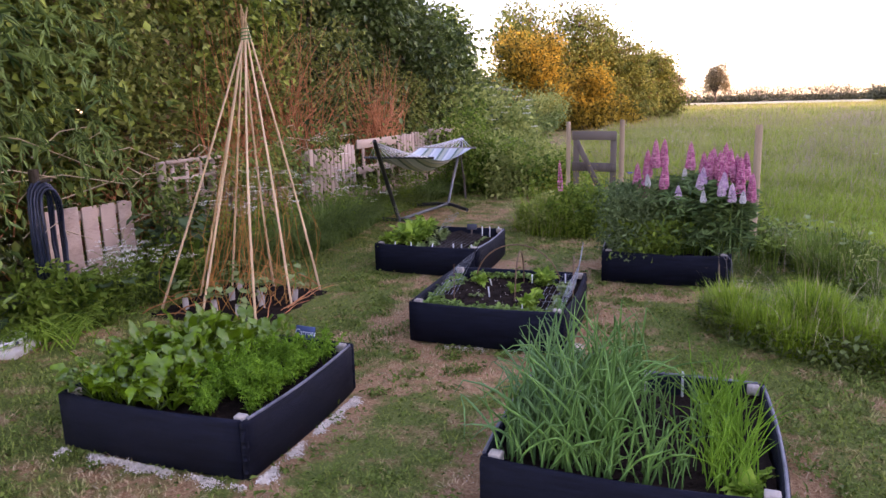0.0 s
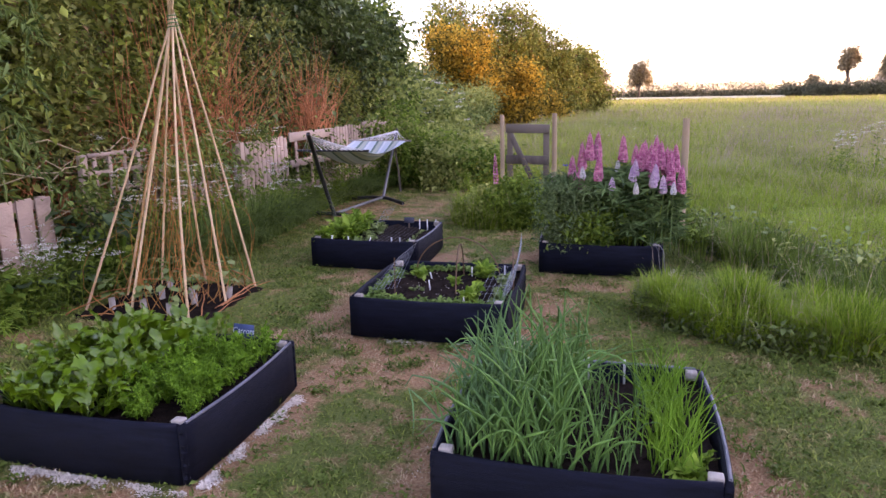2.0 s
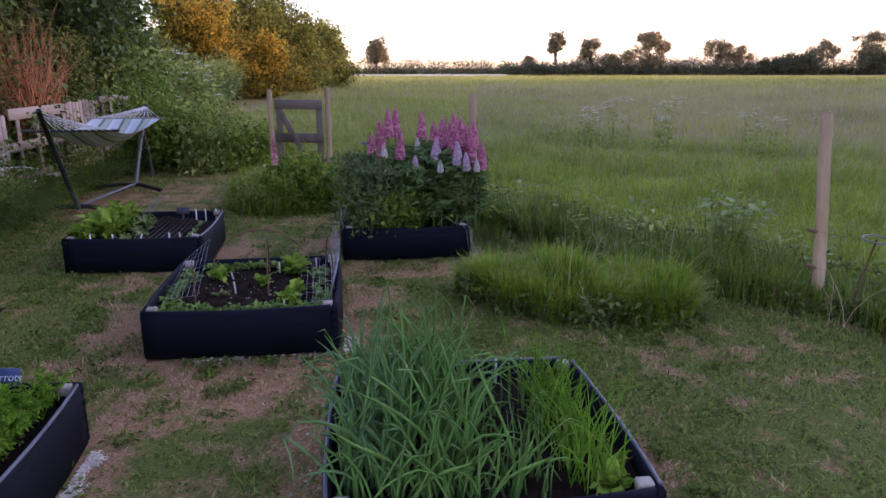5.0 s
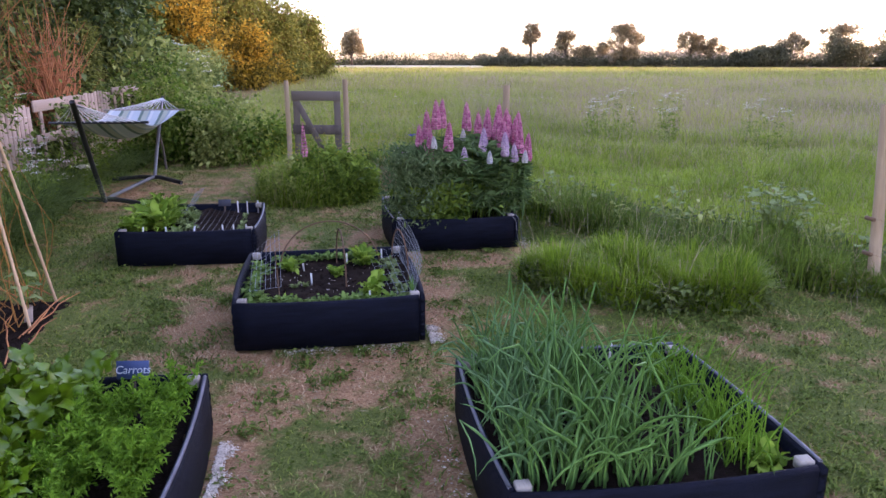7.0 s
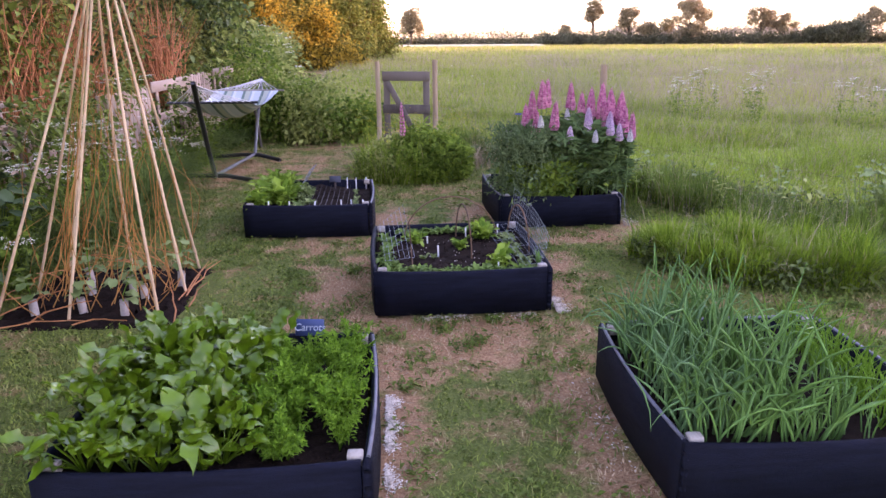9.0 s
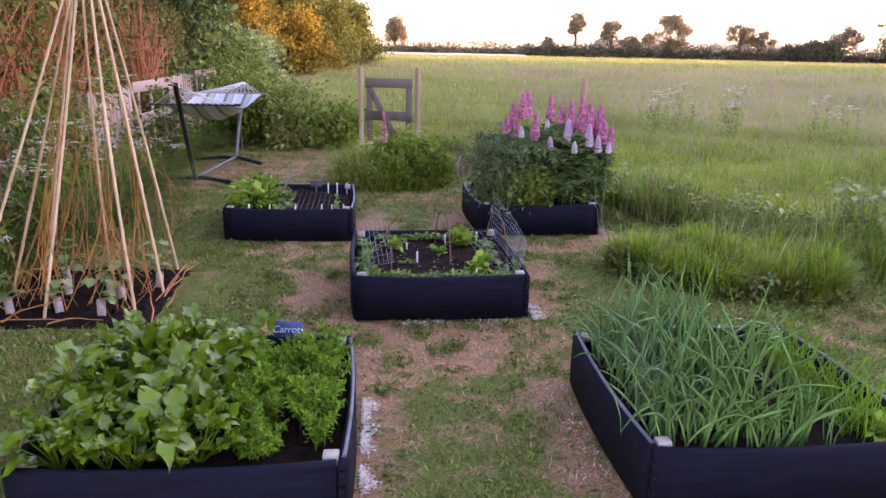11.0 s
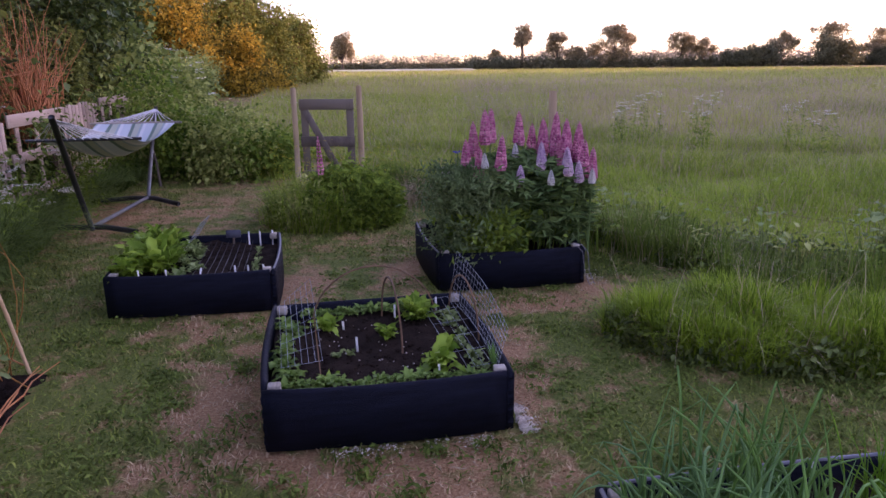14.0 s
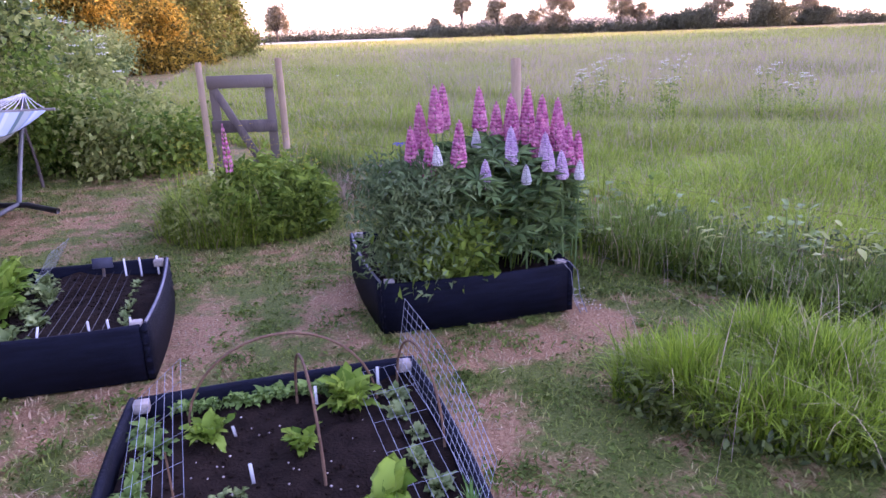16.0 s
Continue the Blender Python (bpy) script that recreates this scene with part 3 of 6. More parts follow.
# long grass left standing on the lawn, and the verge under the fence
n = 32000
a1, r1 = rng.uniform(0, 2 * np.pi, n), np.sqrt(rng.uniform(0, 1, n))
r1 *= 1 + 0.08 * np.sin(a1 * 5) + 0.05 * np.sin(a1 * 9)
px, py = 2.54 + r1 * np.cos(a1) * 0.7 - 0.05 * np.sin(a1) * r1, 6.62 + r1 * np.sin(a1) * 0.4 - 0.2 * np.cos(a1) * r1
g = Geo()
blades(g, rng, np.column_stack([px, py, np.full(n, -0.01)]), rng.uniform(0.2, 0.47, n) * (1.06 - 0.16 * r1) * (0.78 + 0.3 * np.sin(px * 9 + np.sin(py * 7) * 2) * np.sin(py * 11 + px * 3)), rng.uniform(0.004, 0.01, n), rng.uniform(0.05, 0.75, n), 3, lean=0.1)
tagged(part("long_grass", g, L_ISLAND), "island of long bright green grass on the lawn", "grass", kind="stuff")
g = Geo()
n = 34000
u = (FENCE_B - FENCE_A) / np.linalg.norm(FENCE_B - FENCE_A)
t = rng.uniform(0.2, 11.5, n)
off = -rng.uniform(-0.3, np.interp(t, [0, 2.5, 3.7, 4.7, 5.6, 6.3, 7.1, 11], [0.02, 0.03, 0.08, 0.27, 0.4, 0.32, 0.14, 0.2]) + 0.06 * np.sin(t * 6.1), n)
nrm = np.array([-u[1], u[0]])
nrm = nrm if field_side(*(FENCE_A + nrm)) > 0 else -nrm
p = FENCE_A + u * t[:, None] + nrm * off[:, None]
keep = ~((t < 2.5) & (off < -0.25))
p = p[keep]
blades(g, rng, np.column_stack([p, np.full(len(p), -0.01)]), rng.uniform(0.18, 0.42, len(p)) * (0.95 + 0.22 * np.sin(t[keep] * 3.3)), rng.uniform(0.004, 0.009, len(p)), rng.uniform(0.05, 0.8, len(p)), 3, lean=0.1)
tagged(part("verge_grass", g, L_VERGE), "rough green grass verge along the wire fence", "grass", kind="stuff")

# Foot weeds, in a dark leaf colour that also stands for shade there.
g = Geo()
n = 4200
a1, r1 = rng.uniform(0, 2 * np.pi, n), rng.uniform(0.7, 1.1, n)
p2 = np.column_stack([2.54 + r1 * np.cos(a1) * 0.7, 6.62 + r1 * np.sin(a1) * 0.4 - 0.2 * np.cos(a1) * r1, rng.uniform(0.0, 1, n) ** 1.6 * 0.16])
t = rng.uniform(2.4, 9.5, n)
off = rng.uniform(-0.2, np.interp(t, [0, 2.5, 3.7, 4.7, 5.6, 6.3, 7.1, 11], [0.02, 0.05, 0.1, 0.3, 0.44, 0.36, 0.18, 0.22]))
q2 = FENCE_A + u * t[:, None] - nrm * off[:, None]
p2 = np.concatenate([p2, np.column_stack([q2, rng.uniform(0, 1, n) ** 2 * 0.15])])
leaves(g, p2, rng.normal(size=(len(p2), 3)) + np.array([0, -0.3, 0.3]), rng.uniform(0.03, 0.075, len(p2)), rng.uniform(0.015, 0.035, len(p2)), rng=rng)
# leafy undergrowth in the hollow behind the verge, its dark leaf colour adding to the hollow's shade
n = 7500
t = rng.uniform(2.2, 11.0, n)
q2 = FENCE_A + u * t[:, None] + nrm * rng.uniform(0.02, 0.75, n)[:, None]
leaves(g, np.column_stack([q2, rng.uniform(0, 1, n) ** 1.4 * 0.2]), rng.normal(size=(n, 3)) + np.array([0, -0.3, 0.3]), rng.uniform(0.03, 0.075, n), rng.uniform(0.012, 0.03, n), rng=rng)
tagged(part("verge_weeds", g, L_HEDGE2), "low broad-leaved weeds at the foot of the grass, their dark colour adding shade", "weeds", kind="stuff")
# dry bents and seed stalks standing above the island and the verge
g = Geo()
n = 46
a1, r1 = rng.uniform(0, 2 * np.pi, n), np.sqrt(rng.uniform(0, 1, n))
p2 = np.column_stack([2.54 + r1 * np.cos(a1) * 0.7, 6.62 + r1 * np.sin(a1) * 0.4 - 0.2 * np.cos(a1) * r1])
t = rng.uniform(2.2, 9.5, n)
p2 = np.concatenate([p2, FENCE_A + u * t[:, None] - nrm * rng.uniform(-0.2, 0.3, n)[:, None]])
blades(g, rng, np.column_stack([p2, np.zeros(2 * n)]), rng.uniform(0.35, 0.62, 2 * n), rng.uniform(0.003, 0.005, 2 * n), rng.uniform(0.1, 1.3, 2 * n), 5, lean=0.2)
tagged(part("dry_bents", g, M_LITTER), "dry pale grass stalks above the long grass", "grass", kind="stuff")

# ---- raised beds ----


def board(p, q, bow, height, rim=False):
    """One bowed hollow board from corner p to q, with a rounded top edge."""
    p, q = np.array(p, float), np.array(q, float)
    d = (q - p) / np.linalg.norm(q - p)
    out = np.array([d[1], -d[0]])
    th = 0.03
    prof = [(-th, 0.0), (-th, height - 0.012), (-th + 0.01, height), (-0.01, height), (0.0, height - 0.012), (0.0, 0.0)]
    segs = 12
    v = []
    for s in range(segs + 1):
        t2 = s / segs
        c = p + (q - p) * t2 + out * bow * (1 - (2 * t2 - 1) ** 2)
        sag = -0.006 * math.sin(math.pi * t2)
        for o, z in prof:
            v.append((*(c + out * o), z + (sag if z > 0.1 else 0)))
    m = len(prof)
    f = [[s * m + e1, s * m + (e1 + 1) % m, (s + 1) * m + (e1 + 1) % m, (s + 1) * m + e1] for s in range(segs) for e1 in range(m)]
    gg = Geo().add(v, f)
    gg.f.append(np.array([list(range(m))[::-1]]))
    gg.f.append(np.array([[segs * m + e1 for e1 in range(m)]]))
    return gg


def raised_bed(key, label, height=0.27, soil_z=0.2, rims=()):
    c = np.array(BEDS[key])
    mid = c.mean(0)
    bed = thing("raised_bed", label, "raised bed", "raised vegetable beds", Matrix.Translation((*mid, 0)))
    c = c - mid
    for s in range(4):
        p, q = c[s], c[(s + 1) % 4]
        d = (q - p) / np.linalg.norm(q - p)
        part("board", board(p + d * 0.004, q - d * 0.034, 0.022, height), M_BOARD, bed, smooth=False)
        # a paler rod along the top edge of some boards
        if s in rims:
            o = np.array([d[1], -d[0]])
            pts = [(*(p + (q - p) * t2 + o * (0.022 * (1 - (2 * t2 - 1) ** 2) - 0.012)), height + 0.001 - 0.006 * math.sin(math.pi * t2)) for t2 in np.linspace(0.03, 0.96, 13)]
            part("rim", tube(Geo(), pts, 0.0075, 6), M_RIM, bed, "pale top edge of the board")
        inner = p * (1 - 0.075 / np.linalg.norm(p))
        gg = box(Geo(), inner[0] - 0.026, inner[1] - 0.022, height - 0.035, inner[0] + 0.026, inner[1] + 0.022, height + 0.006, 0.004)
        part("corner_post", gg, M_BLOCK, bed, "pale softwood corner post")
        pin = p * (1 - 0.02 / np.linalg.norm(p))
        for z in (0.03, 0.09, 0.15, 0.21):
            part("corner_joint", tube(Geo(), [(*pin, z), (*pin, z + 0.03)], 0.016, 8), M_BOARD, bed)
    # crumbly soil, a shallow heap
    m = 26
    gg = Geo()
    v = []
    loc = np.random.default_rng(len(key) + ord(key))
    for a2 in range(m + 1):
        for b2 in range(m + 1):
            s1, s2 = a2 / m, b2 / m
            pt = (c[0] * (1 - s1) + c[1] * s1) * (1 - s2) + (c[3] * (1 - s1) + c[2] * s1) * s2
            pt = pt * 0.955
            v.append((*pt, soil_z + 0.018 * math.sin(s1 * 9 + ord(key)) * math.sin(s2 * 8) + loc.normal(0, 0.006)))
    gg.add(v, [[a2 * (m + 1) + b2, (a2 + 1) * (m + 1) + b2, (a2 + 1) * (m + 1) + b2 + 1, a2 * (m + 1) + b2 + 1] for a2 in range(m) for b2 in range(m)])
    part("soil", gg, M_SOIL, bed, "dark crumbly soil")
    gg = Geo()
    for _ in range(650):
        s1, s2, k = loc.uniform(0.06, 0.94), loc.uniform(0.06, 0.94), loc.uniform(0.003, 0.011)
        pt = (c[0] * (1 - s1) + c[1] * s1) * (1 - s2) + (c[3] * (1 - s1) + c[2] * s1) * s2
        o = np.array([*(pt * 0.95), soil_z + 0.018 * math.sin(s1 * 9 + ord(key)) * math.sin(s2 * 8)])
        gg.add(o + k * loc.uniform(0.6, 1.3, (6, 1)) * np.array([(1, 0, 0), (0, 1, 0), (-1, 0, 0), (0, -1, 0), (0.2, 0.1, 0.8), (0, 0, -1)]), [[0, 1, 4], [1, 2, 4], [2, 3, 4], [3, 0, 4], [1, 0, 5], [2, 1, 5], [3, 2, 5], [0, 3, 5]])
    tagged(part("tilth", gg, M_SOIL, bed, "small dark clods of earth"), kind="stuff")
    return bed


def inside(key, s1, s2, z=0.2):
    """A place in a bed: s1 across from its left, s2 back from its front, both 0 to 1."""
    c = np.array(BEDS[key])
    return np.array([*((c[0] * (1 - s1) + c[1] * s1) * (1 - s2) + (c[3] * (1 - s1) + c[2] * s1) * s2), z])


raised_bed("A", "black plastic raised bed full of beet and carrot leaves", rims=(1,))
raised_bed("B", "black plastic raised bed with lettuces and sown rows", rims=(1,))
raised_bed("C", "black plastic raised bed of dark soil with young plants")
raised_bed("D", "black plastic raised bed of onions and chives", rims=(1, 2, 3))
raised_bed("E", "black plastic raised bed crowded with tall flowering lupins", rims=(3,))

# ---- hedge, trees, distance ----


def bush(name, label, category, at, blobs, n, leaf, ll, lw, trunk=0.05, limbs=6, group="", seed=0, inner=0.35, spread=1.9):
    """A shrub or tree: tapered trunk with limbs, and a crown of single leaves."""
    r = np.random.default_rng(seed + 11)
    t2 = thing(name, label, category, group, Matrix.Translation(at))
    b2 = np.array(blobs, float)
    top = b2[:, 2].mean()
    gg = Geo()
    zz = np.linspace(-0.05, top, 6)
    cx, cy = b2[:, 0].mean(), b2[:, 1].mean()
    tube(gg, [(cx * z / max(top, 0.1) + r.normal(0, trunk * 0.5), cy * z / max(top, 0.1) + r.normal(0, trunk * 0.5), z) for z in zz], trunk * (1 - 0.6 * zz / top), 7)
    for s in range(limbs):
        bb = b2[s % len(b2)]
        e1 = bb[:3] + r.normal(0, 0.45, 3) * bb[3:6]
        z0 = top * r.uniform(0.25, 0.7)
        st = np.array([cx * z0 / top, cy * z0 / top, z0])
        pts = [st + (e1 - st) * k + np.array([0, 0, bb[5] * 0.25 * math.sin(math.pi * k)]) for k in np.linspace(0, 1, 5)]
        tube(gg, pts, trunk * 0.5 * np.linspace(1, 0.25, 5), 5)
    part("trunk", gg, M_BARK, t2)
    part("crown", crown(Geo(), r, blobs, n, ll, lw, inner, spread=spread), leaf, t2)
    return t2


HEDGE = (  # y, x, half-length, top height, leaf, leaves, length, width, tone
    (3.2, -4.4, 1.2, 4.3, L_HEDGE, 15000, 0.1, 0.055, "dark green"), (4.6, -4.25, 1.1, 4.5, L_WILLOW, 17000, 0.15, 0.03, "narrow-leaved green"), (5.9, -4.45, 1.1, 4.7, L_HAZEL, 19000, 0.085, 0.055, "yellowish green"),
    (7.1, -4.5, 1.1, 4.4, L_OLIVE, 18000, 0.08, 0.05, "olive green"), (8.4, -4.6, 1.1, 4.0, L_HAZEL, 17000, 0.085, 0.055, "yellowish green"), (9.8, -4.7, 1.2, 3.6, L_OLIVE, 15000, 0.085, 0.045, "olive green"),
    (11.3, -4.75, 1.3, 4.4, L_HEDGE2, 18000, 0.1, 0.065, "glossy dark green"), (12.9, -4.6, 1.3, 4.7, L_HEDGE2, 19000, 0.1, 0.065, "glossy dark green"), (14.5, -4.3, 1.3, 4.3, L_HEDGE2, 18000, 0.1, 0.065, "glossy dark green"), (16.6, -4.5, 1.4, 3.4, L_HEDGE, 15000, 0.11, 0.065, "dark green"),
)


def clumps(r, count, cx, half, z0, z1, size, reach):
    """Lumps of foliage over the face of a hedge, with hollows left between them; the top ones lean back."""
    out = []
    for q in range(count):
        z = r.uniform(z0, z1)
        back = 0.9 * max(0.0, (z - z0) / (z1 - z0) - 0.55)
        k = size * r.uniform(0.6, 1.25)
        out.append((cx + r.uniform(0.0, reach) - back, r.uniform(-half, half), z, k * r.uniform(0.8, 1.15), k, k * r.uniform(0.65, 1.0)))
    return out


for s, (hy, hx, hl, top, lf, n, ll, lw, tone) in enumerate(HEDGE):
    r = np.random.default_rng(900 + s)
    blobs = [(-0.35, 0, top * 0.35, 0.8, hl * 1.15, top * 0.4), (-0.3, 0.1, top * 0.7, 0.75, hl * 1.1, top * 0.33)] + clumps(r, 34, 0.35, hl, 0.5, top * 1.0, 0.42, 0.85)
    bush("hedge_shrub", "tall dense " + tone + " hedge shrub", "shrub", (hx, hy, 0), blobs, n, lf, ll, lw, 0.07, 9, "boundary hedge shrubs", s, 0.45)
# the dark inside of the hedge
g = Geo()
r = np.random.default_rng(990)
n = 26000
p2 = np.column_stack([r.uniform(-5.7, -4.9, n), r.uniform(1.5, 18.0, n), r.uniform(0.05, 3.9, n)])
leaves(g, p2, r.normal(size=(n, 3)), r.uniform(0.1, 0.2, n), r.uniform(0.06, 0.12, n), rng=r)
tagged(part("hedge_inside", g, L_HEDGE2), "dark leafy inside of the boundary hedge", "hedge", kind="stuff")
# low shrubs and the flowering elder where the hedge ends
bush("shrub", "low leafy green shrub at the end of the hedge", "shrub", (-2.9, 14.9, 0), [(0, 0, 0.35, 0.9, 0.8, 0.45), (0.8, 0.5, 0.25, 0.8, 0.6, 0.3), (-0.5, -0.4, 0.55, 0.6, 0.6, 0.5), (-0.1, 0.2, 0.75, 0.35, 0.4, 0.3), (0.5, -0.2, 0.45, 0.3, 0.3, 0.3)], 4800, L_SHRUB, 0.1, 0.06, 0.03, 6, "", 31)
bush("shrub", "low leafy green shrub at the edge of the meadow", "shrub", (-2.35, 16.0, 0), [(0, 0, 0.4, 0.8, 0.7, 0.45), (0.4, 0.5, 0.3, 0.6, 0.6, 0.35)], 4500, L_SHRUB, 0.07, 0.045, 0.03, 5, "", 32)
bush("shrub", "pale green shrub behind the pallet fence", "shrub", (-3.6, 14.6, 0), [(0, 0, 1.0, 0.8, 0.9, 0.9), (0.2, 0.9, 1.3, 0.7, 0.8, 0.8)], 5200, L_SHRUB, 0.12, 0.075, 0.03, 6, "", 33)
for s, (x, y, top, r0, lf, lab) in enumerate(((-2.35, 14.0, 1.05, 0.7, L_SHRUB, "leafy green shrub where the lawn ends"), (-1.75, 13.65, 0.75, 0.55, L_WEED, "green nettle clump where the lawn ends"), (-1.2, 13.25, 0.66, 0.5, L_SHRUB, "leafy green shrub beside the gate"), (-0.72, 13.2, 0.5, 0.4, L_WEED, "low green weed clump beside the gate post"), (-1.5, 14.5, 0.85, 0.7, L_SHRUB, "pale green bush at the meadow's edge"))):
    r = np.random.default_rng(950 + s)
    blobs = [(0, 0, top * 0.35, r0, r0 * 0.7, top * 0.35)] + [(r.uniform(-0.9, 0.9) * r0, r.uniform(-0.7, 0.5) * r0, top * r.uniform(0.25, 0.85), r0 * r.uniform(0.25, 0.42), r0 * 0.35, top * r.uniform(0.16, 0.3)) for _ in range(12)]
    bush("shrub", lab, "shrub", (x, y, 0), blobs, 4200, lf, 0.075, 0.045, 0.02, 6, "shrubs along the lawn's end", 960 + s)
elder = bush("elder_shrub", "elder shrub with flat heads of creamy white flowers", "shrub", (-3.95, 18.5, 0), [(0, 0, 0.8, 1.1, 1.0, 0.8), (0.7, 0.9, 0.8, 0.8, 0.8, 0.65)], 6000, L_SHRUB, 0.13, 0.07, 0.04, 6, "", 34)


def umbel(geo, rng, pos, radius, n=40):
    """A flat head of tiny flowers."""
    a2, r2 = rng.uniform(0, 6.28, n), radius * np.sqrt(rng.uniform(0, 1, n))
    p2 = np.asarray(pos) + np.stack([r2 * np.cos(a2), r2 * np.sin(a2), rng.normal(0, radius * 0.08, n)], 1)
    return leaves(geo, p2, rng.normal(size=(n, 3)) * np.array([1, 1, 0.3]), radius * 0.32, radius * 0.3, rng=rng)


rng = np.random.default_rng(77)
g = Geo()
for s in range(38):
    d = rng.normal(size=3)
    d /= np.linalg.norm(d)
    d[2] = abs(d[2])
    umbel(g, rng, np.array([0.3, 0.3, 0.95]) + d * np.array([1.4, 1.3, 1.0]), 0.1, 14)
part("blossom", g, P_WHITE, elder, "flat creamy white flower heads")

# the hedgerow that runs on along the field, with a sunlit bush whose gold is partly put into its leaf colour
ROW = (
    (-6.2, 23, 1.4, 2.0, L_HEDGE2, 8000, 0.12, 0.065, "dark green hedgerow shrub"), (-7.3, 28, 1.6, 2.5, L_HEDGE2, 9500, 0.13, 0.075, "dark green hedgerow shrub"), (-7.5, 38, 1.9, 5.3, L_SUNGOLD, 15000, 0.16, 0.09, "bush lit by the low sun, its gold partly put into the leaf colour"),
    (-5.2, 40, 1.5, 3.1, L_SUNGOLD, 11000, 0.15, 0.085, "bush lit by the low sun, its gold partly put into the leaf colour"), (-8.4, 47, 3.6, 8.3, L_OLIVE, 22000, 0.2, 0.11, "tall brown-green hedgerow tree"), (-4.7, 50, 2.4, 6.2, L_OLIVE, 15000, 0.2, 0.11, "tall brown-green hedgerow tree"),
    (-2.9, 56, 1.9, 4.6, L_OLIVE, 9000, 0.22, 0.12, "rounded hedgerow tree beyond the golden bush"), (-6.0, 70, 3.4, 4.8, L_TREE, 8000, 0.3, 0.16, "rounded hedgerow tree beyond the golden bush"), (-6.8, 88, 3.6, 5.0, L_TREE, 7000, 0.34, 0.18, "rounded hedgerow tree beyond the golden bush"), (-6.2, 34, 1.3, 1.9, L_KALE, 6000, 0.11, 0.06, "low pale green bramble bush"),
    (-3.8, 44, 1.1, 1.3, L_SUNGOLD, 5000, 0.14, 0.08, "low bush lit by the low sun, its gold partly put into the leaf colour"), (-12.0, 34, 3.0, 6.0, L_HEDGE, 12000, 0.18, 0.1, "dark green hedgerow tree"), (-11.0, 22, 2.4, 4.2, L_HEDGE2, 10000, 0.15, 0.08, "dark green hedgerow tree"),
)
for s, (hx, hy, r0, top, lf, n, ll, lw, lab) in enumerate(ROW):
    r = np.random.default_rng(970 + s)
    blobs = [(0, 0, top * 0.34, r0 * 0.8, r0 * 0.7, top * 0.32), (0.1 * r0, 0.1, top * 0.6, r0 * 0.6, r0 * 0.6, top * 0.3)]
    for q in range(24):
        u1 = r.uniform(0.08, 0.93)
        wide = r0 * math.sqrt(max(0.05, 1 - (1.7 * u1 - 0.75) ** 2)) * 0.8
        a1 = r.uniform(0, 2 * math.pi)
        k = r0 * r.uniform(0.2, 0.36)
        blobs.append((wide * math.cos(a1), wide * math.sin(a1), u1 * top, k, k, k * r.uniform(0.7, 1.0)))
    bush("hedgerow_tree", lab, "tree", (hx, hy, 0), blobs, int(n * 1.3), lf, ll, lw, 0.12, 8, "hedgerow trees", 50 + s)

# far trees and hedges across the field
FAR = (  # x, height, half-width, foot of the crown, fullness
    (0.3, 8.2, 2.7, 2.0, 0.8), (-8.5, 7.3, 3.0, 1.6, 0.8), (37.4, 9.0, 2.2, 4.4, 0.65), (45.0, 7.5, 2.8, 2.2, 0.7), (49.0, 4.6, 1.9, 1.6, 0.4), (57.4, 9.3, 5.3, 0.6, 1.8), (72.2, 7.7, 3.6, 2.8, 0.7), (77.0, 6.1, 2.4, 2.2, 0.5), (94.6, 7.6, 3.6, 3.0, 0.7), (105.6, 9.8, 4.6, 4.0, 0.8), (117.5, 8.4, 4.0, 2.6, 0.8), (31.8, 3.8, 1.7, 0.8, 0.4),
)
for s, (tx, top, r0, foot, full) in enumerate(FAR):
    r = np.random.default_rng(200 + s)
    blobs = []
    for q in range(22):
        zz = foot + (top - foot) * r.uniform(0.15, 0.85)
        k = math.sin(math.pi * min(0.95, (zz - foot) / (top - foot) * 0.8 + 0.15))
        blobs.append((r.uniform(-0.8, 0.8) * r0 * k, r.uniform(-0.6, 0.6) * r0 * k, zz, r0 * r.uniform(0.2, 0.38), r0 * 0.3, (top - foot) * r.uniform(0.07, 0.16)))
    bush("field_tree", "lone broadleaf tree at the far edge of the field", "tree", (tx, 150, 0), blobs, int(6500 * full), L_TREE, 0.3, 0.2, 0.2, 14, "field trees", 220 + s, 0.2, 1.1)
for s, (x0, x1, yy, top, lf, n, lab) in enumerate((
    (-30, 30, 155, 1.6, L_FARHEDGE, 5000, "long dark clipped hedge across the field"), (26, 42, 146, 1.9, L_FARHEDGE, 3500, "low dark scrub hedge across the field"), (41, 80, 149, 1.9, L_FARHEDGE, 5000, "low dark scrub hedge across the field"), (78, 124, 152, 1.7, L_FARHEDGE, 5000, "low dark scrub hedge across the field"), (122, 175, 150, 2.6, L_FARHEDGE, 6000, "dark rounded scrub across the field"), (-40, 190, 330, 6.5, L_HAZE, 9000, "distant line of trees with haze put into its leaf colour"), (60, 200, 220, 6.0, L_HAZE, 8000, "distant line of trees with haze put into its leaf colour"),
)):
    r = np.random.default_rng(300 + s)
    m = max(10, int((x1 - x0) / (top * 0.9)))
    blobs = [(x0 + (x1 - x0) * (q + 0.5) / m, yy + r.uniform(-1, 1), top * 0.42, (x1 - x0) / m * r.uniform(0.7, 1.3), 1.6, top * r.uniform(0.36, 0.56)) for q in range(m)]
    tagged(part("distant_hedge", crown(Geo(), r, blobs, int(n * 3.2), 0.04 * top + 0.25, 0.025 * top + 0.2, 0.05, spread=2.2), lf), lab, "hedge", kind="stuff")
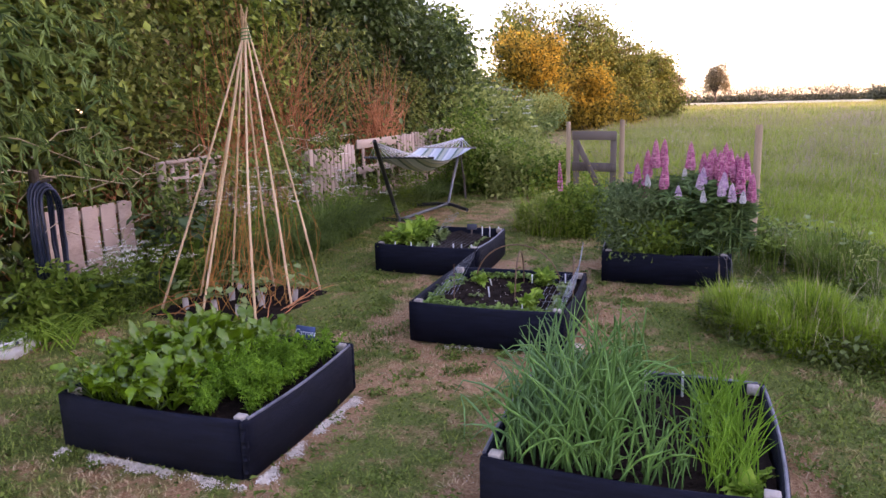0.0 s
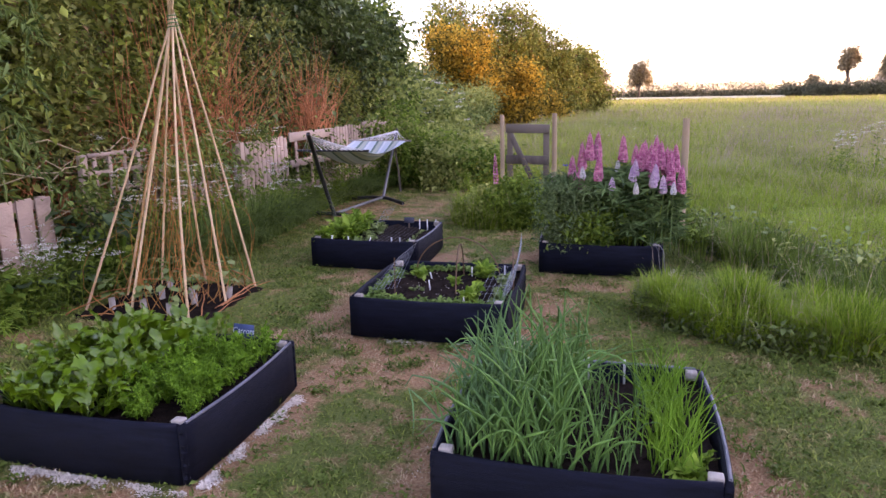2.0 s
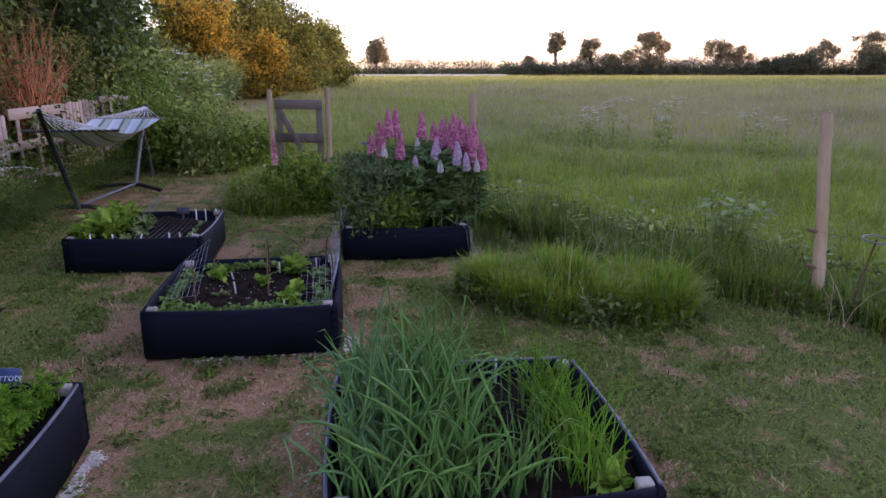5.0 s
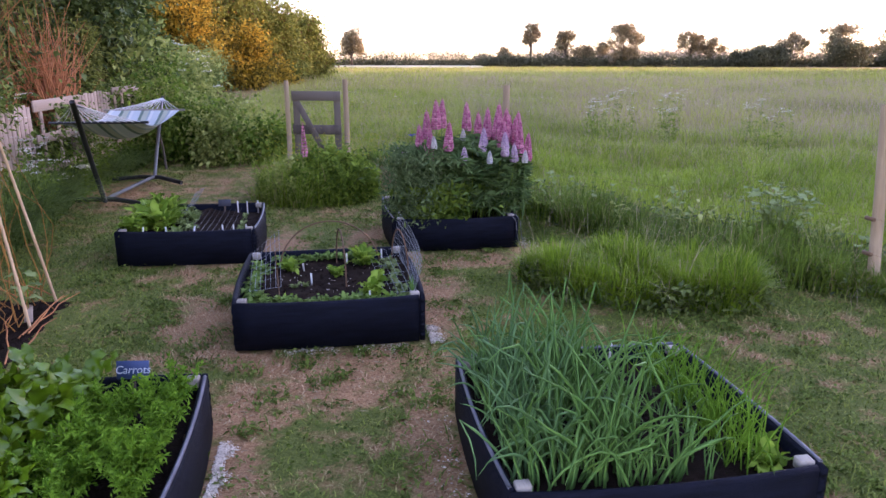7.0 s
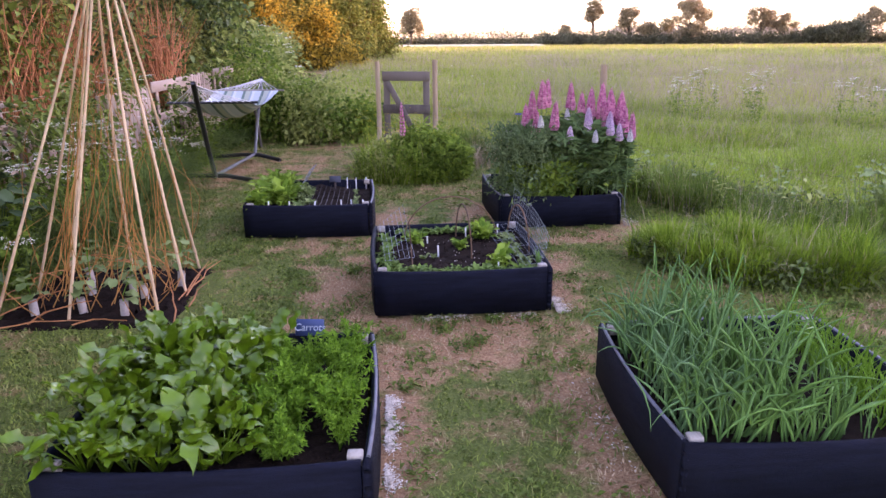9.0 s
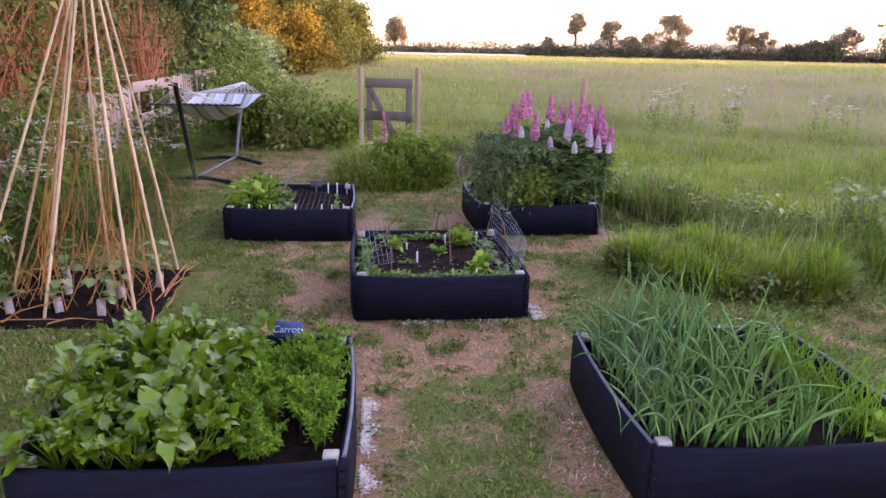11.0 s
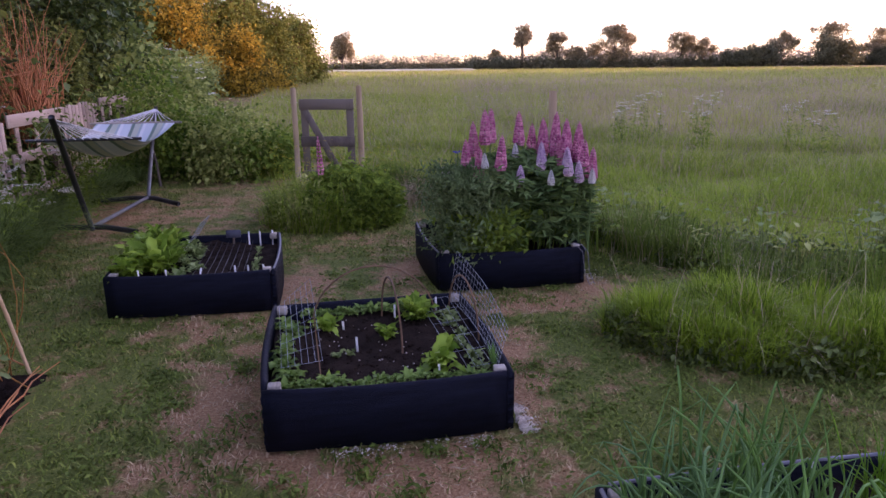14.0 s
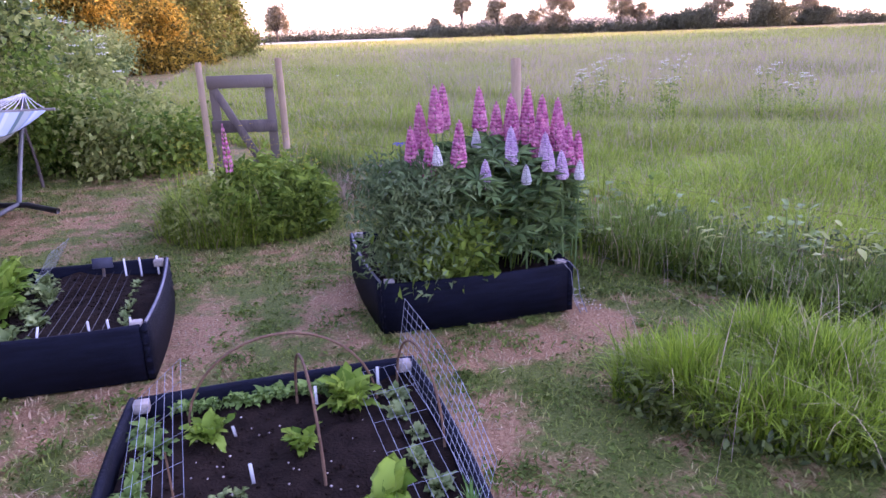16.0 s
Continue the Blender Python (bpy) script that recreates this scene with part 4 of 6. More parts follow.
for s, (tx, ty, r0, top) in enumerate(((88.5, 147, 5.0, 5.3), (105.5, 146, 8.6, 6.8), (84.0, 149, 2.6, 3.2), (119.0, 148, 5.0, 4.6))):
    r = np.random.default_rng(330 + s)
    blobs = [(0, 0, top * 0.4, r0 * 0.75, r0 * 0.5, top * 0.42)] + [(r.uniform(-0.75, 0.75) * r0, r.uniform(-0.4, 0.4) * r0, top * r.uniform(0.3, 0.72), r0 * r.uniform(0.22, 0.36), r0 * 0.3, top * r.uniform(0.16, 0.27)) for _ in range(12)]
    bush("scrub_thicket", "rounded dark green scrub thicket across the field", "thicket", (tx, ty, 0), blobs, 8000, L_FARHEDGE, 0.36, 0.24, 0.15, 8, "far thickets", 340 + s, 0.3, 1.3)
g = Geo().add([(-60, 128, 0.1), (24, 128, 0.1), (26, 146, 0.3), (-60, 146, 0.3)], [[0, 1, 2, 3]])
tagged(part("far_field", g, surf("pale stubble", (0.3, 0.31, 0.18), (0.46, 0.46, 0.3), 0.3, 0.9, 0.2, 8)), "pale strip of cropped grass across the field", "field", kind="structure")
# tall unseen tree belt, added beyond the view to keep the low sun off the garden and the near field
g = Geo()
BELT = [(46.0, -110 + q * 3.7, 14.8 - 2.4 * max(0, q - 36) / 4) for q in range(41)] + [(46 + 64 * q / 18, 38 + 68 * q / 18, 12.2 + 13.0 * q / 18) for q in range(1, 19)]
vv = []
for q, (bx, by, top) in enumerate(BELT):
    top += 0.5 * math.sin(q * 1.7)
    for o, z in ((4, -0.2), (5, top * 0.6), (2, top), (-2, top + 0.5 * math.sin(q * 0.9)), (-5, top * 0.6), (-4, -0.2)):
        vv.append((bx + o + math.sin(q * 2.3) * 0.8, by, z))
last = len(BELT) - 1
g.add(vv, [[q * 6 + e1, q * 6 + e1 + 1, (q + 1) * 6 + e1 + 1, (q + 1) * 6 + e1] for q in range(last) for e1 in range(5)])
g.f.append(np.array([list(range(6)), list(range(last * 6, last * 6 + 6))[::-1]]))
tagged(part("tree_belt", g, M_BARK), "unseen belt added to shade the garden and near field", "tree belt", kind="structure")

# brushwood standing behind the fence


def brushwood(label, at, n, height, spread, seed):
    r = np.random.default_rng(seed)
    t2 = thing("brushwood_pile", label, "brushwood", m=Matrix.Translation(at))
    for q in range(n):
        b0 = np.array([-abs(r.normal(0, 0.22)), r.normal(0, spread * 0.5), r.uniform(0.2, 0.7)])
        d = np.array([r.normal(-0.05, 0.16), r.normal(0, 0.45), 1.0])
        ln = height * r.uniform(0.4, 1.0)
        bend = r.normal(0, 0.34, 3) * np.array([0.5, 1, 0.8])
        pts = [b0 + d * ln * k + bend * ln * k * k for k in np.linspace(0, 1, 5)]
        part("twig", tube(Geo(), pts, 0.0085 * np.linspace(1, 0.3, 5), 4, False), M_REDTWIG, t2)
    return t2


brushwood("heap of upright rusty red brushwood behind the fence", (-3.05, 9.0, 0.2), 300, 1.75, 1.3, 401)
brushwood("tuft of upright orange red brushwood behind the fence", (-2.92, 11.6, 0.45), 220, 1.05, 0.5, 402)
brushwood("heap of dry reddish twigs behind the pallets", (-3.2, 7.2, 0), 200, 0.85, 1.5, 403)

# ---- pallet fence ----


def panel(label, y0, y1, x, z0, z1, upright, rails, slat_w, seed, tilt=0.0):
    """A pallet or trellis stood on edge along the hedge."""
    r = np.random.default_rng(seed)
    t2 = thing("pallet", label, "pallet", "pallets along the hedge", Matrix.Translation((x, y0, 0)) @ Matrix.Rotation(tilt, 4, "Y"))
    ln = y1 - y0
    for q in range(upright):
        c = (q + 0.5) / upright * ln
        part("slat", box(Geo(), 0.0, c - slat_w / 2, z0 - r.uniform(0, 0.02), 0.018, c + slat_w / 2, z1 + r.uniform(-0.02, 0.01)), M_PALLET, t2)
    for z, hgt, front in rails:
        part("rail", box(Geo(), 0.019 if front else -0.04, 0.0, z - hgt / 2, 0.04 if front else -0.002, ln, z + hgt / 2), M_PALLET, t2)
    for c in (0.04, ln - 0.04):
        part("post", box(Geo(), -0.1, c - 0.035, -0.05, -0.042, c + 0.035, z1 - 0.02), M_PALLET, t2)
    return t2


panel("pinkish wooden pallet with wide gapped slats", 5.5, 6.42, -2.9, 0.15, 0.83, 5, ((0.3, 0.09, False), (0.76, 0.07, False)), 0.15, 1)
panel("pale wooden lattice trellis leaning on the hedge", 6.82, 7.58, -2.88, 0.5, 1.12, 4, ((0.6, 0.035, True), (0.77, 0.035, True), (0.94, 0.035, True), (1.1, 0.035, True)), 0.045, 2)
panel("weathered pallet half hidden by weeds", 7.7, 8.8, -2.85, 0.3, 0.95, 7, ((0.4, 0.09, False), (0.85, 0.09, False)), 0.12, 3)
panel("grey weathered pallet of upright slats", 9.0, 10.12, -2.72, 0.3, 1.07, 12, ((0.4, 0.09, False), (0.98, 0.09, False)), 0.08, 4)
panel("pinkish pallet with wide horizontal boards", 10.2, 11.5, -2.74, 0.2, 1.0, 3, ((0.35, 0.1, True), (0.7, 0.1, True), (1.05, 0.12, True)), 0.07, 5)
panel("pinkish pallet of close upright slats", 11.52, 12.7, -2.74, 0.25, 1.12, 11, ((0.4, 0.09, False), (1.05, 0.09, False)), 0.085, 6)
panel("pinkish pallet with wide horizontal boards", 12.72, 13.98, -2.74, 0.2, 1.08, 4, ((0.4, 0.1, True), (0.76, 0.1, True), (1.1, 0.1, True)), 0.09, 7)

# hose hung in loops, dish on a stone
hose = thing("garden_hose", "dark blue garden hose hung in long loops on a post", "hose", m=Matrix.Translation((-2.72, 5.38, 0)))
rng = np.random.default_rng(9)
for s in range(7):
    w, dz, dx = rng.uniform(0.05, 0.13), rng.uniform(0.0, 0.22), rng.uniform(0.02, 0.13)
    pts = [(dx + 0.02 * math.sin(3 * q), w * math.sin(q) + rng.normal(0, 0.003), 0.68 + dz * 0.25 + (0.42 - dz * 0.6) * math.cos(q)) for q in np.linspace(0, 2 * math.pi, 25)]
    part("loop", tube(Geo(), pts, 0.011, 7, False), M_HOSE, hose, smooth=True)
part("post", tube(Geo(), [(0, 0, -0.05), (0, 0, 1.18)], 0.035, 8), M_BARK, hose, "dark wooden post")
part("peg", tube(Geo(), [(0.0, 0, 1.09), (0.17, 0, 1.11)], 0.012, 6), M_BARK, hose)
g = Geo()
ring = [(0.0, 0.02), (0.13, 0.02), (0.15, 0.03), (0.16, 0.07), (0.152, 0.07), (0.142, 0.035), (0.0, 0.03)]
m = 28
v = [(r0 * math.cos(q * 2 * math.pi / m), r0 * math.sin(q * 2 * math.pi / m), z) for r0, z in ring for q in range(m)]
g.add(v, [[p2 * m + q, p2 * m + (q + 1) % m, (p2 + 1) * m + (q + 1) % m, (p2 + 1) * m + q] for p2 in range(len(ring) - 1) for q in range(m)])
dish = thing("water_dish", "shallow white round dish with dark dashes round its rim", "dish", m=Matrix.Translation((-2.6, 4.86, 0.028)))
part("bowl", g, M_WHITE, dish, smooth=True)
for q in range(14):
    q0 = q * 2 * math.pi / 14
    part("dash", box(Geo(), 0.1575, -0.014, 0.038, 0.1615, 0.014, 0.062, 0.001, Matrix.Rotation(q0, 4, "Z")), M_DARKSLATE, dish)
g = Geo()
box(g, -0.19, -0.15, -0.02, 0.19, 0.15, 0.05, 0.02)
tagged(part("paving_stone", g, M_STONE, at=pose(-2.6, 4.86, -0.0, 0, 0, 20)), "pale flat stone slab under a dish", "stone")

# ---- weeds along the fence ----


def leafy_plant(name, label, category, at, n, length, width, height, mat, spread, seed, group="", curl=0.6):
    """A clump of broad leaves on stalks."""
    r = np.random.default_rng(seed)
    t2 = thing(name, label, category, group, Matrix.Translation(at))
    gl = Geo()
    for q in range(n):
        d = up_cone(r, 1.1)
        base = np.array([d[0] * spread * r.uniform(0.2, 1), d[1] * spread * r.uniform(0.2, 1), 0])
        stalk = height * r.uniform(0.35, 0.95)
        tip = base + np.array([d[0] * 0.35, d[1] * 0.35, 0.9]) * stalk
        tube(gl, [base, (base + tip) / 2 + np.array([d[0], d[1], 0]) * stalk * -0.05, tip], (0.004, 0.003, 0.002), 4, False)
        broad(gl, r, tip, np.array([d[0], d[1], r.uniform(-0.1, 0.5)]), length * r.uniform(0.6, 1.15), width * r.uniform(0.7, 1.1), curl)
    tagged(part("leaves", gl, mat, t2, smooth=True), kind="stuff")
    return t2


def cow_parsley(at, n, height, spread, seed, label="cow parsley with lacy white flower heads"):
    r = np.random.default_rng(seed)
    t2 = thing("cow_parsley", label, "wildflower", "white umbel flowers", Matrix.Translation(at))
    gf, gs = Geo(), Geo()
    for q in range(n):
        b0 = np.array([r.normal(0, spread), r.normal(0, spread), 0])
        tip = b0 + np.array([r.normal(0, 0.08), r.normal(0, 0.08), height * r.uniform(0.7, 1.1)])
        tube(gs, [b0, (b0 + tip) / 2 + r.normal(0, 0.02, 3), tip], (0.004, 0.003, 0.002), 4, False)
        for u2 in range(6):
            c = tip + np.array([r.normal(0, 0.06), r.normal(0, 0.06), r.normal(0, 0.025)])
            umbel(gf, r, c, 0.036, 12)
            tube(gs, [tip - np.array([0, 0, 0.09]), c], 0.0015, 3, False)
        k = 34
        p2 = b0 + (tip - b0) * r.uniform(0.05, 0.75, k)[:, None] + r.normal(0, 0.06, (k, 3))
        leaves(gs, p2, r.normal(size=(k, 3)) * np.array([1, 1, 0.4]), 0.07, 0.02, rng=r)
    tagged(part("blossom", gf, P_WHITE, t2, "small white flower heads"), kind="stuff")
    tagged(part("stem_cluster", gs, L_WEED, t2), kind="stuff")
    return t2


for s, (x, y, n, hgt, sp) in enumerate(((-2.55, 5.75, 9, 0.5, 0.14), (-2.6, 6.15, 8, 0.55, 0.15), (-2.55, 7.3, 9, 0.85, 0.16), (-2.5, 7.9, 10, 0.9, 0.18), (-2.55, 8.5, 8, 0.8, 0.2), (-2.5, 9.2, 6, 0.75, 0.2), (-2.95, 9.6, 8, 1.25, 0.22), (-2.4, 10.0, 5, 0.5, 0.15), (-2.55, 10.8, 5, 0.75, 0.2), (-3.05, 6.9, 5, 1.15, 0.2))):
    cow_parsley((x, y, 0), n, hgt, sp, 500 + s)
for s, (x, y, n, hgt) in enumerate(((-2.62, 6.6, 26, 0.95), (-2.7, 6.75, 22, 0.8), (-2.62, 5.7, 16, 0.34), (-2.5, 6.1, 16, 0.32), (-2.85, 5.0, 12, 0.35), (-2.75, 7.9, 14, 0.5))):
    leafy_plant("burdock", "broad-leaved dark green weed against the fence", "weed", (x, y, 0), n, 0.17, 0.12, hgt, L_IVY, 0.2, 520 + s, "broad-leaved weeds")
rng = np.random.default_rng(42)
g = Geo()
n = 15000
y = rng.uniform(4.2, 14.6, n)
front = np.interp(y, [4.2, 6, 7.2, 8.2, 9.5, 10.5, 12, 13.5, 14.6], [-2.75, -2.55, -2.35, -2.15, -2.3, -2.5, -2.5, -2.45, -2.3])
x = front - np.abs(rng.normal(0, 0.22, n))
tall = np.interp(y, [4.2, 6.5, 7.5, 9, 10, 12, 14.6], [0.25, 0.35, 0.7, 0.75, 0.6, 0.5, 0.35])
blades(g, rng, np.column_stack([x, y, np.zeros(n)]), tall * rng.uniform(0.45, 1.1, n), rng.uniform(0.006, 0.014, n), rng.uniform(0.3, 1.3, n), 4, lean=0.15)
tagged(part("fence_grass", g, L_REED), "tall arching broad-bladed grass along the fence", "grass", kind="stuff")
g = Geo()
n = 9000
y = rng.uniform(4.0, 14.8, n)
crown_z = np.interp(y, [4, 6, 8, 14.8], [0.35, 0.4, 0.55, 0.5])
p2 = np.column_stack([rng.uniform(-3.1, -2.5, n) + 0.1 * np.sin(y * 5), y, rng.uniform(0.02, 1.0, n) ** 1.4 * crown_z])
leaves(g, p2, rng.normal(size=(n, 3)) + np.array([0.5, 0, 0.2]), rng.uniform(0.03, 0.08, n), rng.uniform(0.02, 0.045, n), rng=rng)
tagged(part("undergrowth", g, L_WEED), "nettles and mixed green weeds along the fence", "weeds", kind="stuff")
g = Geo()
n = 20000
y = rng.uniform(3.5, 15.0, n)
p2 = np.column_stack([-3.1 - np.abs(rng.normal(0, 0.3, n)) + 0.12 * np.sin(y * 3), y, rng.uniform(0.6, 2.4, n) + 0.4 * np.sin(y * 1.3)])
ok = (rng.uniform(0, 1, n) > 0.6 * np.exp(-((y - 9.2) / 1.3) ** 2)) & (rng.uniform(0, 1, n) > 0.95 * np.exp(-((y - 11.6) / 0.7) ** 2))
leaves(g, p2[ok], rng.normal(size=(ok.sum(), 3)) + np.array([0.7, 0, -0.1]), rng.uniform(0.05, 0.1, ok.sum()), rng.uniform(0.03, 0.055, ok.sum()), rng=rng)
tagged(part("bramble", g, L_OLIVE), "brambles trailing over the top of the fence", "bramble", kind="stuff")
g = Geo()
for s in range(70):
    yy = rng.uniform(5, 9.5)
    b0 = np.array([-2.95 + rng.normal(0, 0.12), yy, rng.uniform(0.6, 1.25)])
    d = np.array([rng.normal(0.1, 0.15), rng.normal(0, 1), rng.normal(0, 0.25)]) * rng.uniform(0.3, 0.8)
    tube(g, [b0, b0 + d * 0.5 + np.array([0, 0, 0.08]), b0 + d], (0.006, 0.005, 0.003), 4, False)
tagged(part("dead_stems", g, M_LITTER), "pale dead stems tangled along the fence top", "stems", kind="stuff")
g = Geo()
n = 4600
y = rng.uniform(5.1, 7.0, n)
p2 = np.column_stack([rng.uniform(-2.85, -2.45, n) + 0.08 * np.sin(y * 6), y, rng.uniform(0.0, 1, n) ** 1.2 * (0.3 + 0.14 * np.sin(y * 5) + 0.1 * np.sin(y * 11))])
leaves(g, p2, rng.normal(size=(n, 3)) + np.array([0.6, -0.2, 0.2]), rng.uniform(0.04, 0.11, n), rng.uniform(0.02, 0.06, n), rng=rng)
tagged(part("nettles", g, L_WEED), "dense nettles and weeds before the near pallet", "weeds", kind="stuff")
# leaves that creep over the pallets in drifts
g = Geo()
for s in range(70):
    yy = rng.uniform(6.5, 13.6)
    c0 = np.array([-2.72 + rng.normal(0, 0.05), yy, rng.uniform(0.25, 1.2)])
    k = int(rng.integers(25, 90))
    rr = rng.uniform(0.08, 0.24)
    pp = c0 + rng.normal(0, 1, (k, 3)) * np.array([0.05, rr, rr * 0.8])
    leaves(g, pp, rng.normal(size=(k, 3)) * 0.7 + np.array([0.7, 0, -0.3]), rng.uniform(0.04, 0.085, k), rng.uniform(0.025, 0.05, k), rng=rng)
tagged(part("creeper", g, L_HEDGE), "leafy creeper hanging in drifts over the pallets", "creeper", kind="stuff")
# drooping willow shoots that hang over the near pallet
g = Geo()
for s in range(75):
    yy = rng.uniform(3.8, 6.6)
    b0 = np.array([-3.0 + rng.normal(0, 0.15), yy, rng.uniform(1.2, 2.6)])
    d = np.array([rng.uniform(0.1, 0.5), rng.normal(0, 0.3), rng.uniform(-0.2, 0.35)]) * rng.uniform(0.5, 1.0)
    k = 34
    ts = rng.uniform(0, 1, k)
    pp = b0 + d * ts[:, None] + np.array([0, 0, -0.55]) * (ts ** 2)[:, None]
    leaves(g, pp, rng.normal(size=(k, 3)) * 0.6 + np.array([0.5, 0, -0.6]), rng.uniform(0.07, 0.14, k), rng.uniform(0.016, 0.028, k), rng=rng)
    tube(g, [b0 + d * t3 + np.array([0, 0, -0.55]) * t3 * t3 for t3 in np.linspace(0, 1, 5)], 0.003, 3, False)
tagged(part("willow_shoots", g, L_WILLOW), "drooping narrow-leaved willow shoots over the fence", "shrub", kind="stuff")
# yellowed grass leaves sprawling by the dish
g = Geo()
n = 240
blades(g, rng, np.column_stack([rng.normal(-2.55, 0.16, n), rng.normal(5.1, 0.12, n), np.zeros(n)]), rng.uniform(0.15, 0.4, n), rng.uniform(0.008, 0.016, n), rng.uniform(0.6, 1.5, n), 4, lean=0.5)
tagged(part("sprawling_grass", g, L_LETTUCE), "yellow-green broad grass leaves sprawling by the dish", "grass", kind="stuff")
# sapling in the lawn
sap = thing("sapling", "thin leaning sapling stem at the lawn's edge", "sapling", m=Matrix.Translation((-2.1, 12.8, 0)))
part("stem", tube(Geo(), [(0, 0, -0.03), (-0.02, 0, 0.3), (-0.07, 0.02, 0.6), (-0.1, 0.05, 1.0)], (0.02, 0.016, 0.013, 0.009), 6), M_BARK, sap)
part("crown", crown(Geo(), rng, [(-0.1, 0.1, 1.15, 0.4, 0.4, 0.35)], 500, 0.07, 0.04), L_WEED, sap)


# ---- bean wigwam ----
m = 30
g = Geo()
rng = np.random.default_rng(3)
c = np.array(PLOT)
v = []
for a2 in range(m + 1):
    for b2 in range(m + 1):
        s1, s2 = a2 / m, b2 / m
        edge = min(s1, 1 - s1, s2, 1 - s2)
        pt = (c[0] * (1 - s1) + c[1] * s1) * (1 - s2) + (c[3] * (1 - s1) + c[2] * s1) * s2
        v.append((*(pt + rng.normal(0, 0.012, 2)), -0.025 if edge == 0 else 0.012 + rng.normal(0, 0.011)))
g.add(v, [[a2 * (m + 1) + b2, (a2 + 1) * (m + 1) + b2, (a2 + 1) * (m + 1) + b2 + 1, a2 * (m + 1) + b2 + 1] for a2 in range(m) for b2 in range(m)])
tagged(part("soil_plot", g, M_SOIL), "square plot of dark dug soil cut in the lawn", "soil")

APEX = np.array([-1.53, 6.37, 2.12])
FEET = ((-2.27, 5.95), (-1.83, 5.92), (-1.27, 5.86), (-1.26, 6.33), (-1.34, 6.9), (-1.8, 6.86), (-2.22, 6.8), (-2.24, 6.38))
wig = thing("bean_wigwam", "tall wigwam of tied bamboo canes over a soil plot", "plant support", m=Matrix.Translation((-1.75, 6.37, 0)))
org = np.array([-1.75, 6.37, 0])
for s, (fx, fy) in enumerate(FEET):
    f = np.array([fx, fy, -0.06])
    off = np.array([0.02 * math.cos(s * 0.8), 0.02 * math.sin(s * 0.8), 0])
    top = APEX + off
    end = top + (top - f) / np.linalg.norm(top - f) * np.array([0.25, 0.25, 1.0]) * (0.12 + 0.16 * ((s * 5) % 7) / 7)
    gg = Geo()
    ts = np.linspace(0, 1, 13)
    bow = np.array([math.sin(s * 2.2), math.cos(s * 1.7), 0]) * 0.018
    pts, rad = [], []
    for k in range(12):
        for dt, r0 in ((0.0, 0.0108), (0.008, 0.0088), (0.07, 0.0088)):
            t2 = k / 12 + dt
            pts.append(f + (end - f) * t2 + bow * math.sin(math.pi * t2) - org)
            rad.append(r0 * (1.1 - 0.35 * t2))
    tube(gg, pts, rad, 8)
    part("cane", gg, M_CANE, wig, smooth=True)
part("twine", tube(Geo(), [APEX - org + np.array([0.036 * math.cos(q), 0.036 * math.sin(q), 0.004 * q - 0.06]) for q in np.linspace(0, 25, 100)], 0.004, 5), surf("green twine", (0.05, 0.16, 0.05), (0.1, 0.28, 0.09), 30), wig, "green twine binding")
rng = np.random.default_rng(12)
for s in range(66):
    fx, fy = FEET[s % 8]
    b0 = np.array([fx, fy, 0]) * 0.62 + np.array([-1.68, 6.4, 0]) * 0.38 + np.array([rng.normal(0, 0.1), rng.normal(0, 0.1), 0])
    t2 = rng.uniform(0.2, 0.85) ** 1.15
    aim = b0 + (APEX - b0) * t2 + np.array([rng.normal(0, 0.05), rng.normal(0, 0.05), 0])
    side = np.array([rng.normal(0, 0.14), rng.normal(0, 0.14), 0])
    pts = [b0 + (aim - b0) * k + side * math.sin(math.pi * k) + rng.normal(0, 0.008, 3) - org for k in np.linspace(0, 1, 7)]
    if s % 3 == 0:                    # tips that arch back down
        pts = [p2 + np.array([0, 0, -0.35 * max(0, k - 0.6) ** 1.0]) + (b0 - APEX) * np.array([0.25, 0.25, 0]) * max(0, k - 0.5) for p2, k in zip(pts, np.linspace(0, 1, 7))]
    part("twig", tube(Geo(), pts, rng.uniform(0.0022, 0.0036) * np.linspace(1.1, 0.35, 7), 4, False), M_TWIG, wig)
for s in range(20):                   # pea sticks laid along the plot's edges
    e1 = s % 4
    p0, p1 = np.array(PLOT[e1]), np.array(PLOT[(e1 + 1) % 4])
    k0 = rng.uniform(-0.03, 0.5)
    k1 = k0 + rng.uniform(0.3, 0.6)
    q0, q1 = p0 + (p1 - p0) * k0 + rng.normal(0, 0.05, 2), p0 + (p1 - p0) * k1 + rng.normal(0, 0.05, 2)
    z0, z1 = rng.uniform(0.02, 0.04), rng.uniform(0.04, 0.22)
    pts = [(*(q0 + (q1 - q0) * k + rng.normal(0, 0.012, 2)), z0 + (z1 - z0) * k + 0.02 * math.sin(math.pi * k)) for k in np.linspace(0, 1, 6)]
    gg = tube(Geo(), pts, 0.0046 * np.linspace(1.1, 0.5, 6), 5)
    tagged(part("stick", gg, M_REDTWIG), "thin reddish stick lying on the plot's edge", "stick", "sticks on the plot")
TUBES = ((-2.05, 6.02), (-1.86, 6.35), (-1.63, 6.42), (-1.5, 6.26), (-1.52, 5.99), (-1.78, 6.04), (-1.35, 6.5), (-1.98, 6.62))
